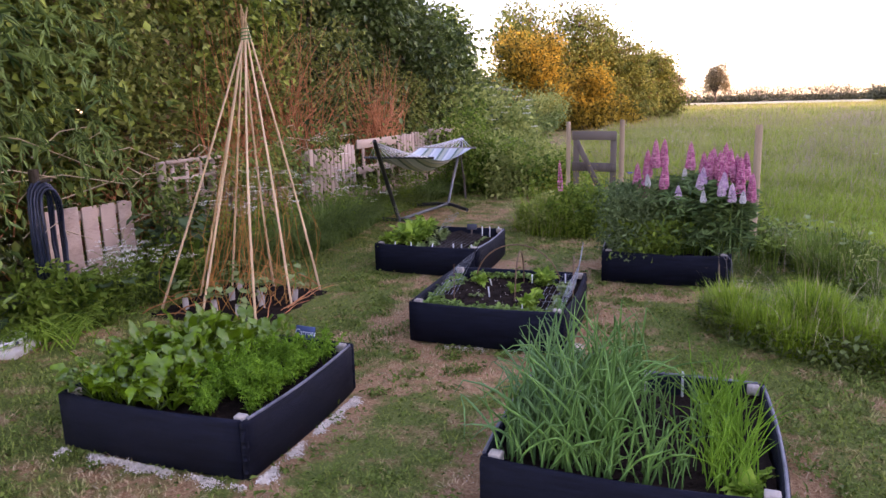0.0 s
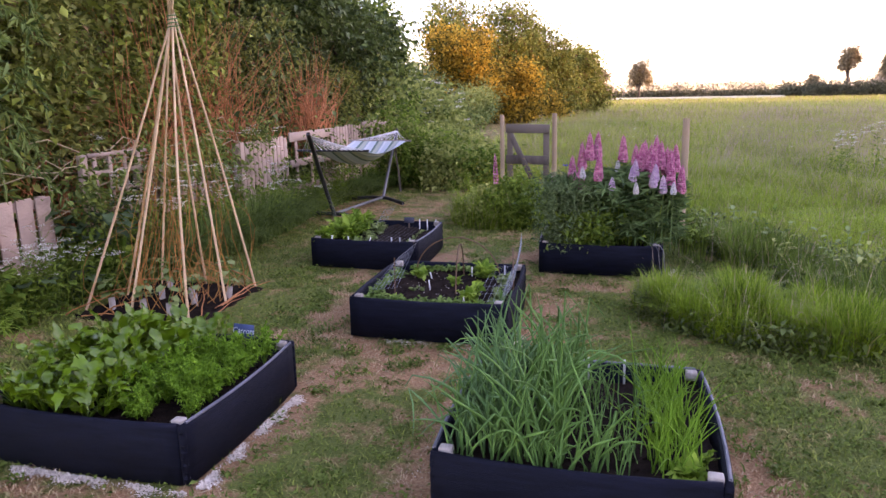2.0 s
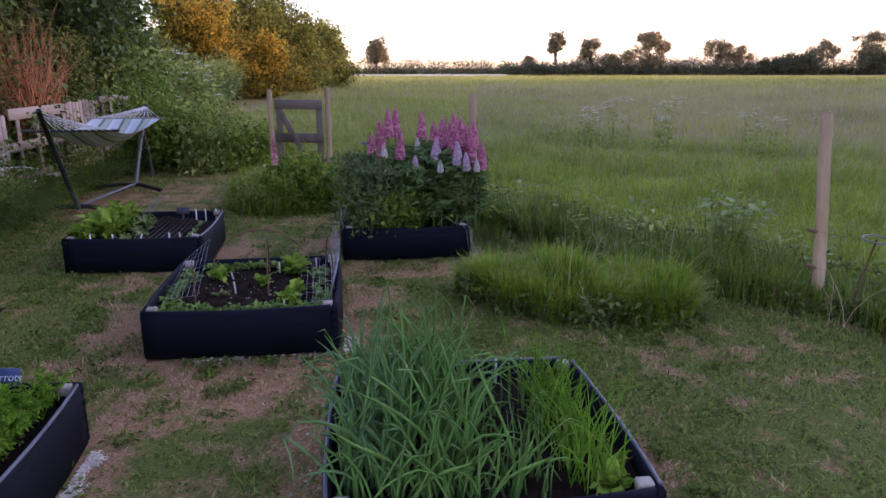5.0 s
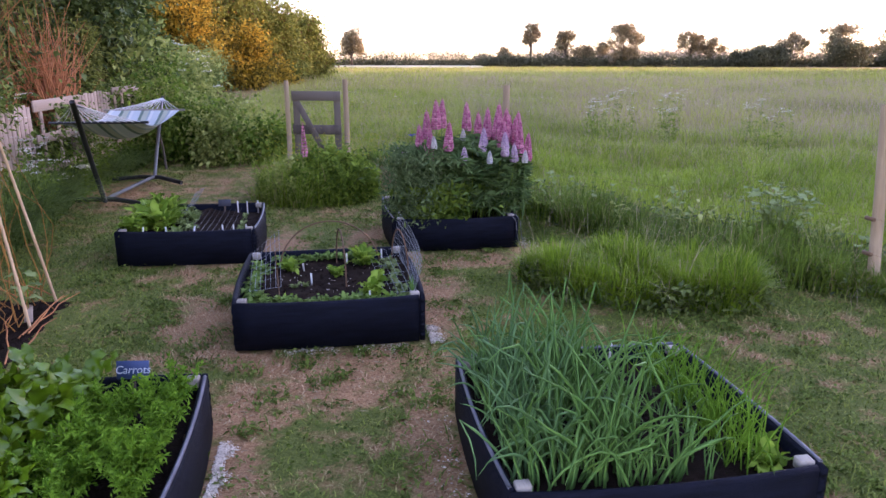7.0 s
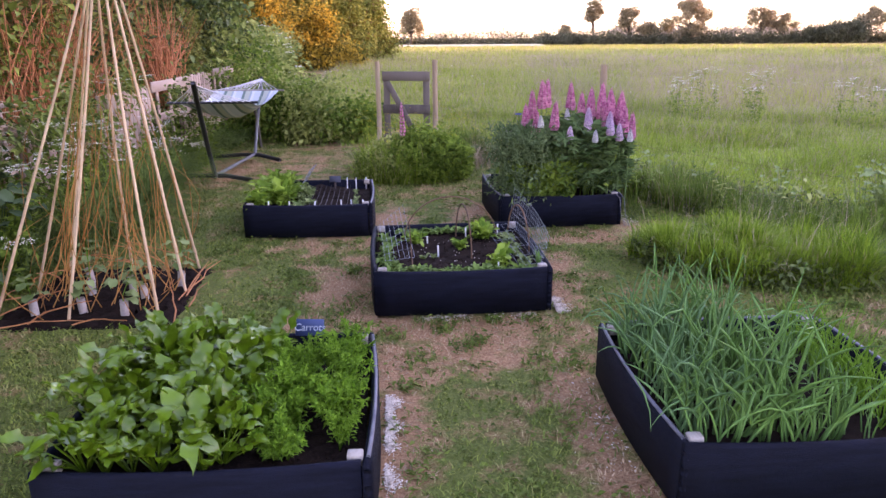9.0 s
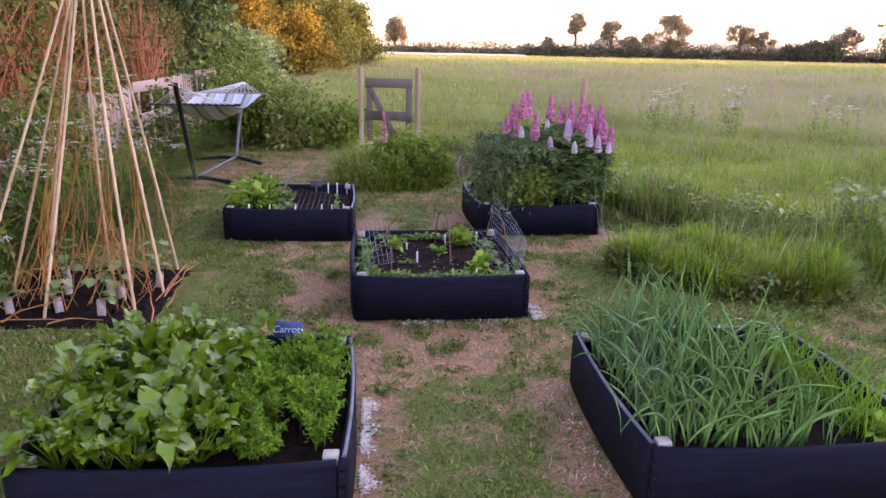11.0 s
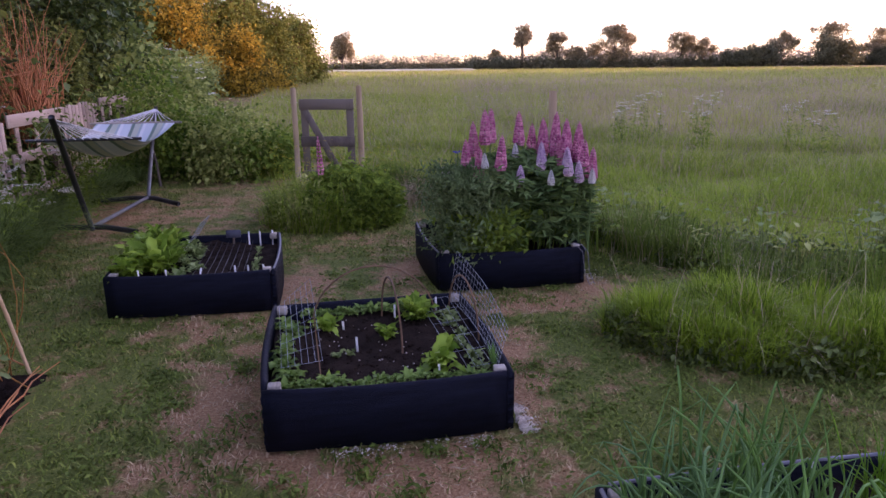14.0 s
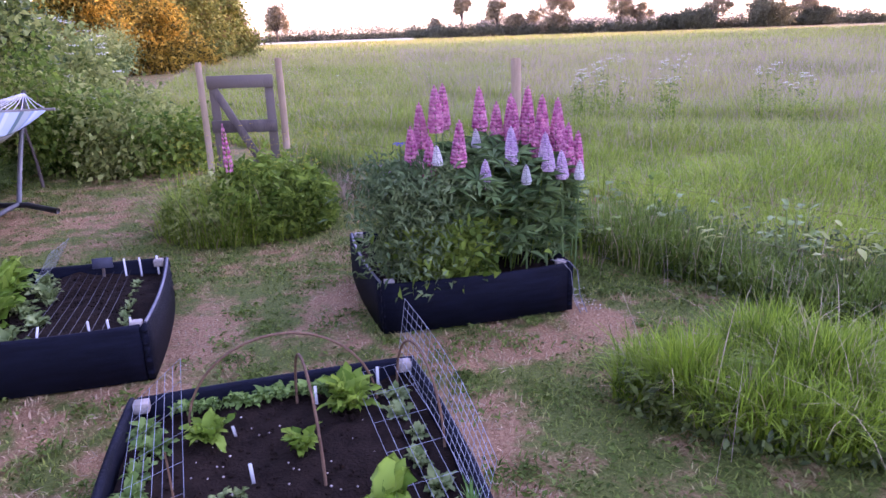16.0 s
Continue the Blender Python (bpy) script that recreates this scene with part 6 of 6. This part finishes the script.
def slate(p, w, h, mat, label, turn, words=""):
    t2 = thing("slate_sign", label, "sign", m=pose(p[0], p[1], p[2], -12, 0, turn))
    plate = part("plate", box(Geo(), -w / 2, -0.003, 0.04, w / 2, 0.003, 0.04 + h, 0.002), mat, t2)
    part("stake", box(Geo(), -0.008, 0.0035, -0.08, 0.008, 0.01, 0.06, 0.002), M_BARK, t2)
    if words:
        cu = bpy.data.curves.new("lettering", "FONT")
        cu.body, cu.size, cu.align_x, cu.align_y, cu.extrude, cu.shear = words, h * 0.62, "CENTER", "CENTER", 0.0006, 0.2
        cu.materials.append(M_CHALK)
        ob = new("lettering", cu)
        ob.parent = plate
        ob.matrix_basis = pose(0, -0.0042, 0.04 + h * 0.5, 90, 0, 0) @ Matrix.Diagonal((0.95, 1, 1, 1))
        tagged(ob, "chalked white lettering")
    return t2


slate(inside("A", 0.725, 0.945, 0.238), 0.13, 0.075, M_SLATE, "small blue slate sign chalked with the word Carrots", -4, "Carrots")
slate(inside("B", 0.66, 0.93, 0.215), 0.11, 0.06, M_DARKSLATE, "small dark slate sign at the back of the bed", 0)

# ---- bed B: lettuce, sown rows ----


def lettuce(r, mat, n, size, name="lettuce", label="bright green loose-leaf lettuce", upright=0.7):
    t2 = thing(name, label, "lettuce", "salad plants")
    gl = Geo()
    for q in range(int(n * 1.6)):
        d = up_cone(r, 1.2)
        broad(gl, r, d * 0.02 * size / 0.12, d * np.array([1, 1, upright]) + np.array([0, 0, 0.15]), size * r.uniform(0.45, 1.1), size * r.uniform(0.26, 0.5), r.uniform(0.3, 1.1), 0.32, 6)
    tagged(part("leaves", gl, mat, t2, smooth=True), kind="stuff")
    return t2


def put(t2, key, s1, s2, sc=1.0, z=0.2, turn=0.0):
    p2 = inside(key, s1, s2, z)
    t2.matrix_basis = pose(p2[0], p2[1], p2[2] - 0.005, 0, 0, turn) @ Matrix.Scale(sc, 4)
    return t2


r = np.random.default_rng(131)
for s, (s1, s2, sc, up) in enumerate(((0.1, 0.16, 1.2, 1.2), (0.12, 0.42, 1.35, 1.6), (0.12, 0.7, 1.4, 1.6), (0.27, 0.25, 1.45, 2.2), (0.26, 0.55, 1.55, 2.4), (0.2, 0.85, 1.35, 1.8))):
    put(lettuce(r, L_LETTUCE, 22, 0.15, upright=up), "B", s1, s2, sc, turn=s * 50)
for s in range(10):
    put(lettuce(r, L_KALE, 14, 0.085, "seedling", "pale green leafy seedling in the bed", 0.9), "B", r.uniform(0.34, 0.5), 0.1 + 0.085 * s, r.uniform(0.8, 1.2), turn=s * 70)
for s in range(9):
    put(lettuce(r, L_KALE, 7, 0.045, "seedling", "pale green leafy seedling in the bed", 0.9), "B", 0.86 + r.normal(0, 0.008), 0.2 + 0.07 * s, r.uniform(0.8, 1.2), turn=s * 70)
for s in range(8):
    a2, b2 = inside("B", 0.5 + 0.043 * s, 0.07, 0.232), inside("B", 0.5 + 0.043 * s, 0.93, 0.232)
    tagged(part("row_wire", tube(Geo(), [a2, (a2 + b2) / 2 - np.array([0, 0, 0.008]), b2], 0.0016, 4), M_STEEL), "thin dark wire stretched over the sown rows", "wire", "wires over the sown rows")
for s1, s2, tl in ((0.2, 0.03, 0), (0.36, 0.03, 5), (0.55, 0.035, -35), (0.76, 0.05, 0), (0.84, 0.05, 4), (0.93, 0.05, 0), (0.77, 0.95, 0), (0.85, 0.95, 3), (0.94, 0.95, -3)):
    plant_label(inside("B", s1, s2, 0.22), tl, r.uniform(-15, 15), 0.085)


def mesh_panel(label, corners, nu, nv, arch=0.0):
    """Welded wire mesh, each strand its own rod."""
    t2 = thing("wire_mesh", label, "wire mesh", "wire mesh panels")
    c4 = [np.array(k, float) for k in corners]

    def at2(u2, w2):
        p3 = (c4[0] * (1 - u2) + c4[1] * u2) * (1 - w2) + (c4[3] * (1 - u2) + c4[2] * u2) * w2
        return p3 + np.array([arch * math.sin(math.pi * w2), 0, 0])
    for s in range(nu):
        u2 = s / (nu - 1)
        part("strand", tube(Geo(), [at2(u2, k) for k in np.linspace(0, 1, 6)], 0.0009, 4, False), M_WIRE, t2)
    for s in range(nv):
        w2 = s / (nv - 1)
        part("strand", tube(Geo(), [at2(k, w2) for k in np.linspace(0, 1, 4)], 0.0007, 4, False), M_WIRE, t2)
    return t2


b3 = inside("B", 0.33, 0.75, 0.2)
mesh_panel("grey wire mesh standing among the lettuces", (b3, b3 + (0.02, 0.3, 0), b3 + (0.16, 0.3, 0.22), b3 + (0.14, 0, 0.22)), 9, 7)

# ---- bed C: young plants, hoops and mesh ----
r = np.random.default_rng(151)
for s in range(7):
    put(lettuce(r, L_STRAW, 16, 0.07, "strawberry_plant", "small strawberry plant along the bed's edge", 0.8), "C", 0.085 + r.normal(0, 0.01), 0.1 + 0.125 * s, r.uniform(0.9, 1.35), turn=s * 61)
for s in range(15):
    put(lettuce(r, L_STRAW, 11, 0.045, "clover_plant", "small round-leaved plant along the bed's edge", 0.5), "C", 0.16 + 0.052 * s, 0.075 + r.normal(0, 0.012), r.uniform(0.9, 1.4), z=0.235, turn=s * 61)
    put(lettuce(r, L_STRAW, 11, 0.045, "clover_plant", "small round-leaved plant along the bed's edge", 0.5), "C", 0.16 + 0.036 * s, 0.93 + r.normal(0, 0.012), r.uniform(0.9, 1.4), z=0.225, turn=s * 51)
for s in range(6):
    put(lettuce(r, L_KALE, 13, 0.06, "seedling", "pale green leafy seedling in the bed", 0.8), "C", 0.9 + r.normal(0, 0.012), 0.18 + 0.13 * s, r.uniform(0.85, 1.3), turn=s * 61)
for s, (s1, s2, n, size, mat, sc) in enumerate(((0.26, 0.13, 16, 0.085, L_LETTUCE, 1.0), (0.27, 0.75, 20, 0.12, L_LETTUCE, 1.0), (0.55, 0.62, 18, 0.095, L_LETTUCE, 1.05), (0.3, 0.42, 7, 0.06, L_KALE, 1.0), (0.36, 0.43, 7, 0.055, L_KALE, 1.0), (0.73, 0.82, 34, 0.15, L_LETTUCE, 1.05))):
    put(lettuce(r, mat, n, size, upright=1.5), "C", s1, s2, sc * 0.85, turn=s * 40)
put(lettuce(r, L_LETTUCE, 13, 0.17, "courgette_plant", "young courgette plant with broad green leaves", 1.0), "C", 0.73, 0.22, 1.0)
for s in range(4):
    b3 = inside("C", 0.95, 0.12 + 0.015 * s, 0.2)
    bulb = thing("spring_onion", "small spring onion at the bed's corner", "onion", "spring onions", Matrix.Translation(b3))
    for q in range(6):
        gg = Geo()
        blades(gg, r, [np.zeros(3)], r.uniform(0.1, 0.17, 1), 0.008, r.uniform(0.1, 0.4, 1), 3)
        part("leaf", gg, L_ONION, bulb)


g = Geo()
for s in range(70):
    p3 = inside("C", r.uniform(0.2, 0.8), r.uniform(0.12, 0.88), 0.205 + r.uniform(0, 0.012))
    rr = r.uniform(0.002, 0.006)
    g.add([p3 + (rr, 0, 0), p3 + (0, rr, 0.002), p3 + (-rr, 0, 0), p3 + (0, -rr, 0), p3 + (0, 0, rr * 0.8), p3 - (0, 0, rr)], [[0, 1, 4], [1, 2, 4], [2, 3, 4], [3, 0, 4], [1, 0, 5], [2, 1, 5], [3, 2, 5], [0, 3, 5]])
tagged(part("soil_specks", g, M_STONE), "small pale stones scattered on the dark soil", "stones", kind="stuff")


def hoop(a3, b3, rise, label="thin rusty hoop bent over the bed"):
    a3, b3 = np.array(a3, float), np.array(b3, float)
    pts = [a3 + (b3 - a3) * (0.5 - 0.5 * math.cos(q)) + np.array([0, 0, rise * math.sin(q)]) for q in np.linspace(0, math.pi, 19)]
    return tagged(part("hoop", tube(Geo(), pts, 0.005, 6), M_RUSTROD, smooth=True), label, "hoop", "hoops over the bed")


hoop(inside("C", 0.2, 0.86, 0.18), inside("C", 0.83, 0.86, 0.18), 0.32)
hoop(inside("C", 0.915, 0.92, 0.18), inside("C", 0.975, 0.5, 0.18), 0.28)
hoop(inside("C", 0.555, 0.9, 0.18), inside("C", 0.6, 0.42, 0.18), 0.31)
tagged(part("stick", tube(Geo(), [inside("C", 0.23, 0.24, 0.18), inside("C", 0.215, 0.3, 0.47)], 0.003, 5), M_RUSTROD), "thin upright stick in the bed", "stick")
for s1, s2, tl in ((0.4, 0.5, 12), (0.715, 0.13, 0), (0.62, 0.88, 0), (0.35, 0.75, 30), (0.85, 0.95, 0)):
    plant_label(inside("C", s1, s2, 0.2), tl, r.uniform(-20, 20), 0.075)
mesh_panel("wire mesh laid along the strawberry plants", (inside("C", 0.07, 0.25, 0.25), inside("C", 0.24, 0.25, 0.27), inside("C", 0.2, 0.9, 0.44), inside("C", 0.04, 0.9, 0.3)), 7, 7)
mesh_panel("wire mesh bent upright along the bed's edge", (inside("C", 0.95, 0.08, 0.25), inside("C", 1.0, 0.1, 0.42), inside("C", 0.97, 0.97, 0.52), inside("C", 0.93, 0.97, 0.25)), 9, 22, 0.03)
mesh_panel("wire mesh laid over the seedlings", (inside("C", 0.8, 0.12, 0.24), inside("C", 0.97, 0.12, 0.26), inside("C", 0.95, 0.95, 0.27), inside("C", 0.76, 0.95, 0.25)), 6, 6)

# ---- bed D: onions, chives ----
r = np.random.default_rng(171)


def onion(r, n, tall, rad, mat, name, label, bendy):
    t2 = thing(name, label, "onion", label.split(" in ")[0])
    for q in range(n):
        g2 = Geo()
        d = up_cone(r, 0.16 if r.uniform(0, 1) < 0.85 else 0.4)
        ln = tall * r.uniform(0.4, 1.05)
        kink = int(r.uniform(4, 8)) if bendy > 0.5 and r.uniform(0, 1) < 0.35 else 99
        fold = r.uniform(0.55, 0.95)
        hang = bendy * (r.uniform(0.25, 0.9) if r.uniform(0, 1) < 0.4 else 0.03)
        pts = []
        p3, dr = np.array([r.normal(0, 0.03), r.normal(0, 0.03), 0]), d.copy()
        sway = r.normal(0, 0.075, 3) * np.array([1, 1, 0.2])
        k = 9
        for s in range(k):
            pts.append(p3.copy())
            dr = dr + np.array([d[0] * 0.06, d[1] * 0.06, -0.03 * bendy]) + sway + r.normal(0, 0.07, 3) * np.array([1, 1, 0.3]) * bendy
            if s / k > fold * 0.75:
                dr = dr + np.array([d[0] * 0.9, d[1] * 0.9, -1.1]) * hang
            if s == kink:           # the hollow leaf folds over sharply
                side = r.normal(0, 1, 2)
                dr = np.array([side[0], side[1], -r.uniform(0.1, 1.3)])
            dr /= np.linalg.norm(dr)
            p3 = p3 + dr * ln / (k - 1)
        tube(g2, pts, rad * np.array([0.9, 1.1, 1.1, 1.0, 0.95, 0.85, 0.7, 0.45, 0.15]), 6, False)
        part("leaf", g2, mat, t2, smooth=True)
    return t2


makers = [onion(r, 11, 0.6, 0.0052, L_ONION, "onion_plant", "tall onion plant with folding hollow leaves in the bed", 1.0) for _ in range(7)]
plant_out(makers, spread_over("D", 0.2, 0.48, 0.07, 0.95, 3, 7, r, 0.4), r, 0.7, 1.12, 6)
makers = [onion(r, 11, 0.58, 0.0056, L_LEEK, "onion_plant", "tall blue-green onion plant with folding hollow leaves", 0.9) for _ in range(5)]
plant_out(makers, spread_over("D", 0.04, 0.22, 0.07, 0.95, 2, 7, r, 0.4), r, 0.7, 1.1, 6)
makers = [onion(r, 6, 0.5, 0.005, L_ONION, "onion_plant", "onion plant with long leaves drooping over the board", 1.3) for _ in range(3)]
plant_out(makers, spread_over("D", 0.06, 0.6, 0.05, 0.11, 6, 1, r, 0.3) + spread_over("D", 0.03, 0.08, 0.15, 0.9, 1, 3, r, 0.3), r, 0.8, 1.1, 17)
makers = [onion(r, 5, 0.42, 0.0036, L_ONION, "onion_plant", "slender young onion plant in the bed", 0.7) for _ in range(4)]
plant_out(makers, spread_over("D", 0.48, 0.72, 0.06, 0.74, 3, 6, r, 0.4), r, 0.6, 1.0, 10)
makers = [onion(r, 15, 0.36, 0.0025, L_CHIVE, "chive_plant", "clump of thin green chives in the bed", 0.3) for _ in range(5)]
plant_out(makers, spread_over("D", 0.74, 0.9, 0.14, 0.86, 2, 8, r, 0.3), r, 0.7, 1.12, 5)
put(lettuce(r, L_LETTUCE, 20, 0.1, upright=0.9), "D", 0.88, 0.12, 1.0)
put(lettuce(r, L_LETTUCE, 16, 0.08, upright=0.9), "D", 0.92, 0.22, 1.0)
for s1, s2 in ((0.5, 0.94), (0.66, 0.94)):
    plant_label(inside("D", s1, s2, 0.21), 6, r.uniform(-10, 10), 0.12)

# ---- chalky crumbs along the beds ----


def crumbs(label, a3, b3, n, width, seed):
    """Pale flakes and dust strewn along a line, in drifts."""
    r2 = np.random.default_rng(seed)
    gg = Geo()
    a3, b3 = np.array(a3), np.array(b3)
    d = b3 - a3
    nrm2 = np.array([d[1], -d[0]]) / np.linalg.norm(d)
    t2 = r2.uniform(0, 1, n * 12)
    t2 = t2[np.sin(t2 * 23 + seed) + np.sin(t2 * 9 + seed * 2) + r2.normal(0, 0.5, n * 12) > -0.35]
    c2 = a3 + d * t2[:, None] + nrm2 * (np.abs(r2.normal(0, width, len(t2))) * (1 + 0.4 * np.sin(t2 * 31)))[:, None]
    k = len(t2)
    leaves(gg, np.column_stack([c2, r2.uniform(-0.006, 0.008, k)]), r2.normal(size=(k, 3)) * np.array([1, 1, 0.12]), np.where(r2.uniform(0, 1, k) < 0.05, 2.2, 1.0) * r2.uniform(0.003, 0.014, k), r2.uniform(0.002, 0.011, k), droop=0.0, rng=r2)
    return tagged(part("chalk_crumbs", gg, M_ASH), label, "crumbs", kind="stuff")


crumbs("white chalky crumbs along a raised bed", (0.075, 4.02), (0.05, 5.02), 800, 0.022, 1)
crumbs("white chalky crumbs along a raised bed", (-1.0, 3.975), (0.06, 3.975), 650, 0.022, 2)
crumbs("white chalky crumbs at a raised bed's corner", (1.035, 5.9), (1.03, 6.15), 420, 0.025, 3)
crumbs("pale chalky crumbs along a raised bed", (1.02, 5.1), (1.01, 4.3), 14, 0.06, 4)
crumbs("pale chalky crumbs at a raised bed's corner", (2.02, 7.82), (2.05, 8.2), 40, 0.06, 5)
crumbs("a few white crumbs before a raised bed", (0.2, 5.88), (0.9, 5.9), 40, 0.03, 6)

# ---- weeds along the wire fence ----
for s, (x, y, n, hgt, mat) in enumerate(((2.75, 9.25, 20, 0.45, L_KALE), (3.05, 8.7, 9, 0.42, L_KALE), (4.0, 7.35, 70, 0.68, L_KALE), (3.45, 8.0, 9, 0.35, L_WEED), (4.35, 6.9, 14, 0.45, L_KALE), (2.35, 8.55, 16, 0.4, L_WEED), (2.2, 8.85, 16, 0.45, L_WEED))):
    leafy_plant("hogweed", "pale leafy weed standing by the wire fence", "weed", (x, y, 0), n, 0.1, 0.075, hgt, mat, 0.14, 700 + s, "weeds by the wire fence")
r = np.random.default_rng(808)
u2 = (FENCE_B - FENCE_A) / np.linalg.norm(FENCE_B - FENCE_A)
for s, (t2, off2, n, hgt, mat, kind) in enumerate((
    (3.0, 0.25, 16, 0.5, L_WEED, 0), (3.6, 0.1, 12, 0.42, L_KALE, 1), (4.2, 0.3, 26, 0.55, L_WEED, 0), (4.7, -0.1, 14, 0.4, L_SHRUB, 1), (5.15, 0.25, 30, 0.5, L_KALE, 0), (5.5, 0.05, 22, 0.46, L_SHRUB, 1),
    (5.85, 0.3, 46, 0.6, L_KALE, 0), (6.1, 0.15, 40, 0.52, L_WEED, 0), (6.4, 0.3, 28, 0.5, L_SHRUB, 1), (7.3, 0.2, 24, 0.5, L_WEED, 0), (7.9, 0.2, 26, 0.48, L_KALE, 1), (2.3, 0.2, 16, 0.5, L_SHRUB, 0), (1.7, 0.3, 16, 0.45, L_WEED, 1))):
    q3 = FENCE_A + u2 * t2 + nrm * off2
    long_leaf = (0.07, 0.11)[kind]
    leafy_plant(("thistle", "dock")[kind], ("small-leaved green weed standing in the verge", "narrow-leaved dock standing in the verge")[kind], "weed", (q3[0], q3[1], 0), n, long_leaf, (0.04, 0.035)[kind], hgt, mat, 0.13, 840 + s, "weeds by the wire fence")
for s, (x, y, n, hgt) in enumerate(((4.9, 14.6, 6, 0.85), (5.5, 15.0, 6, 0.95), (6.1, 14.2, 7, 0.9), (7.7, 13.6, 6, 0.85))):
    cow_parsley((x, y, 0), n, hgt, 0.25, 720 + s, "white umbel flowers in the long meadow grass")
rng = np.random.default_rng(64)
g = Geo()
n = 130
t = rng.uniform(0.5, 8, n)
p = FENCE_A + u * t[:, None] - nrm * rng.uniform(-0.1, 0.7, n)[:, None]
p[:45] = np.column_stack([rng.uniform(1.8, 3.0, 45), rng.uniform(6.3, 6.9, 45)])
blades(g, rng, np.column_stack([p, np.zeros(n)]), rng.uniform(0.3, 0.55, n), 0.0022, rng.uniform(0.1, 0.6, n), 4)
for q in p[:80]:
    umbel(g, rng, (q[0] + rng.normal(0, 0.03), q[1] + rng.normal(0, 0.03), rng.uniform(0.36, 0.52)), 0.012, 6)
tagged(part("grass_stems", g, L_SEED), "thin pale seeding grass stems above the verge", "grass", kind="stuff")
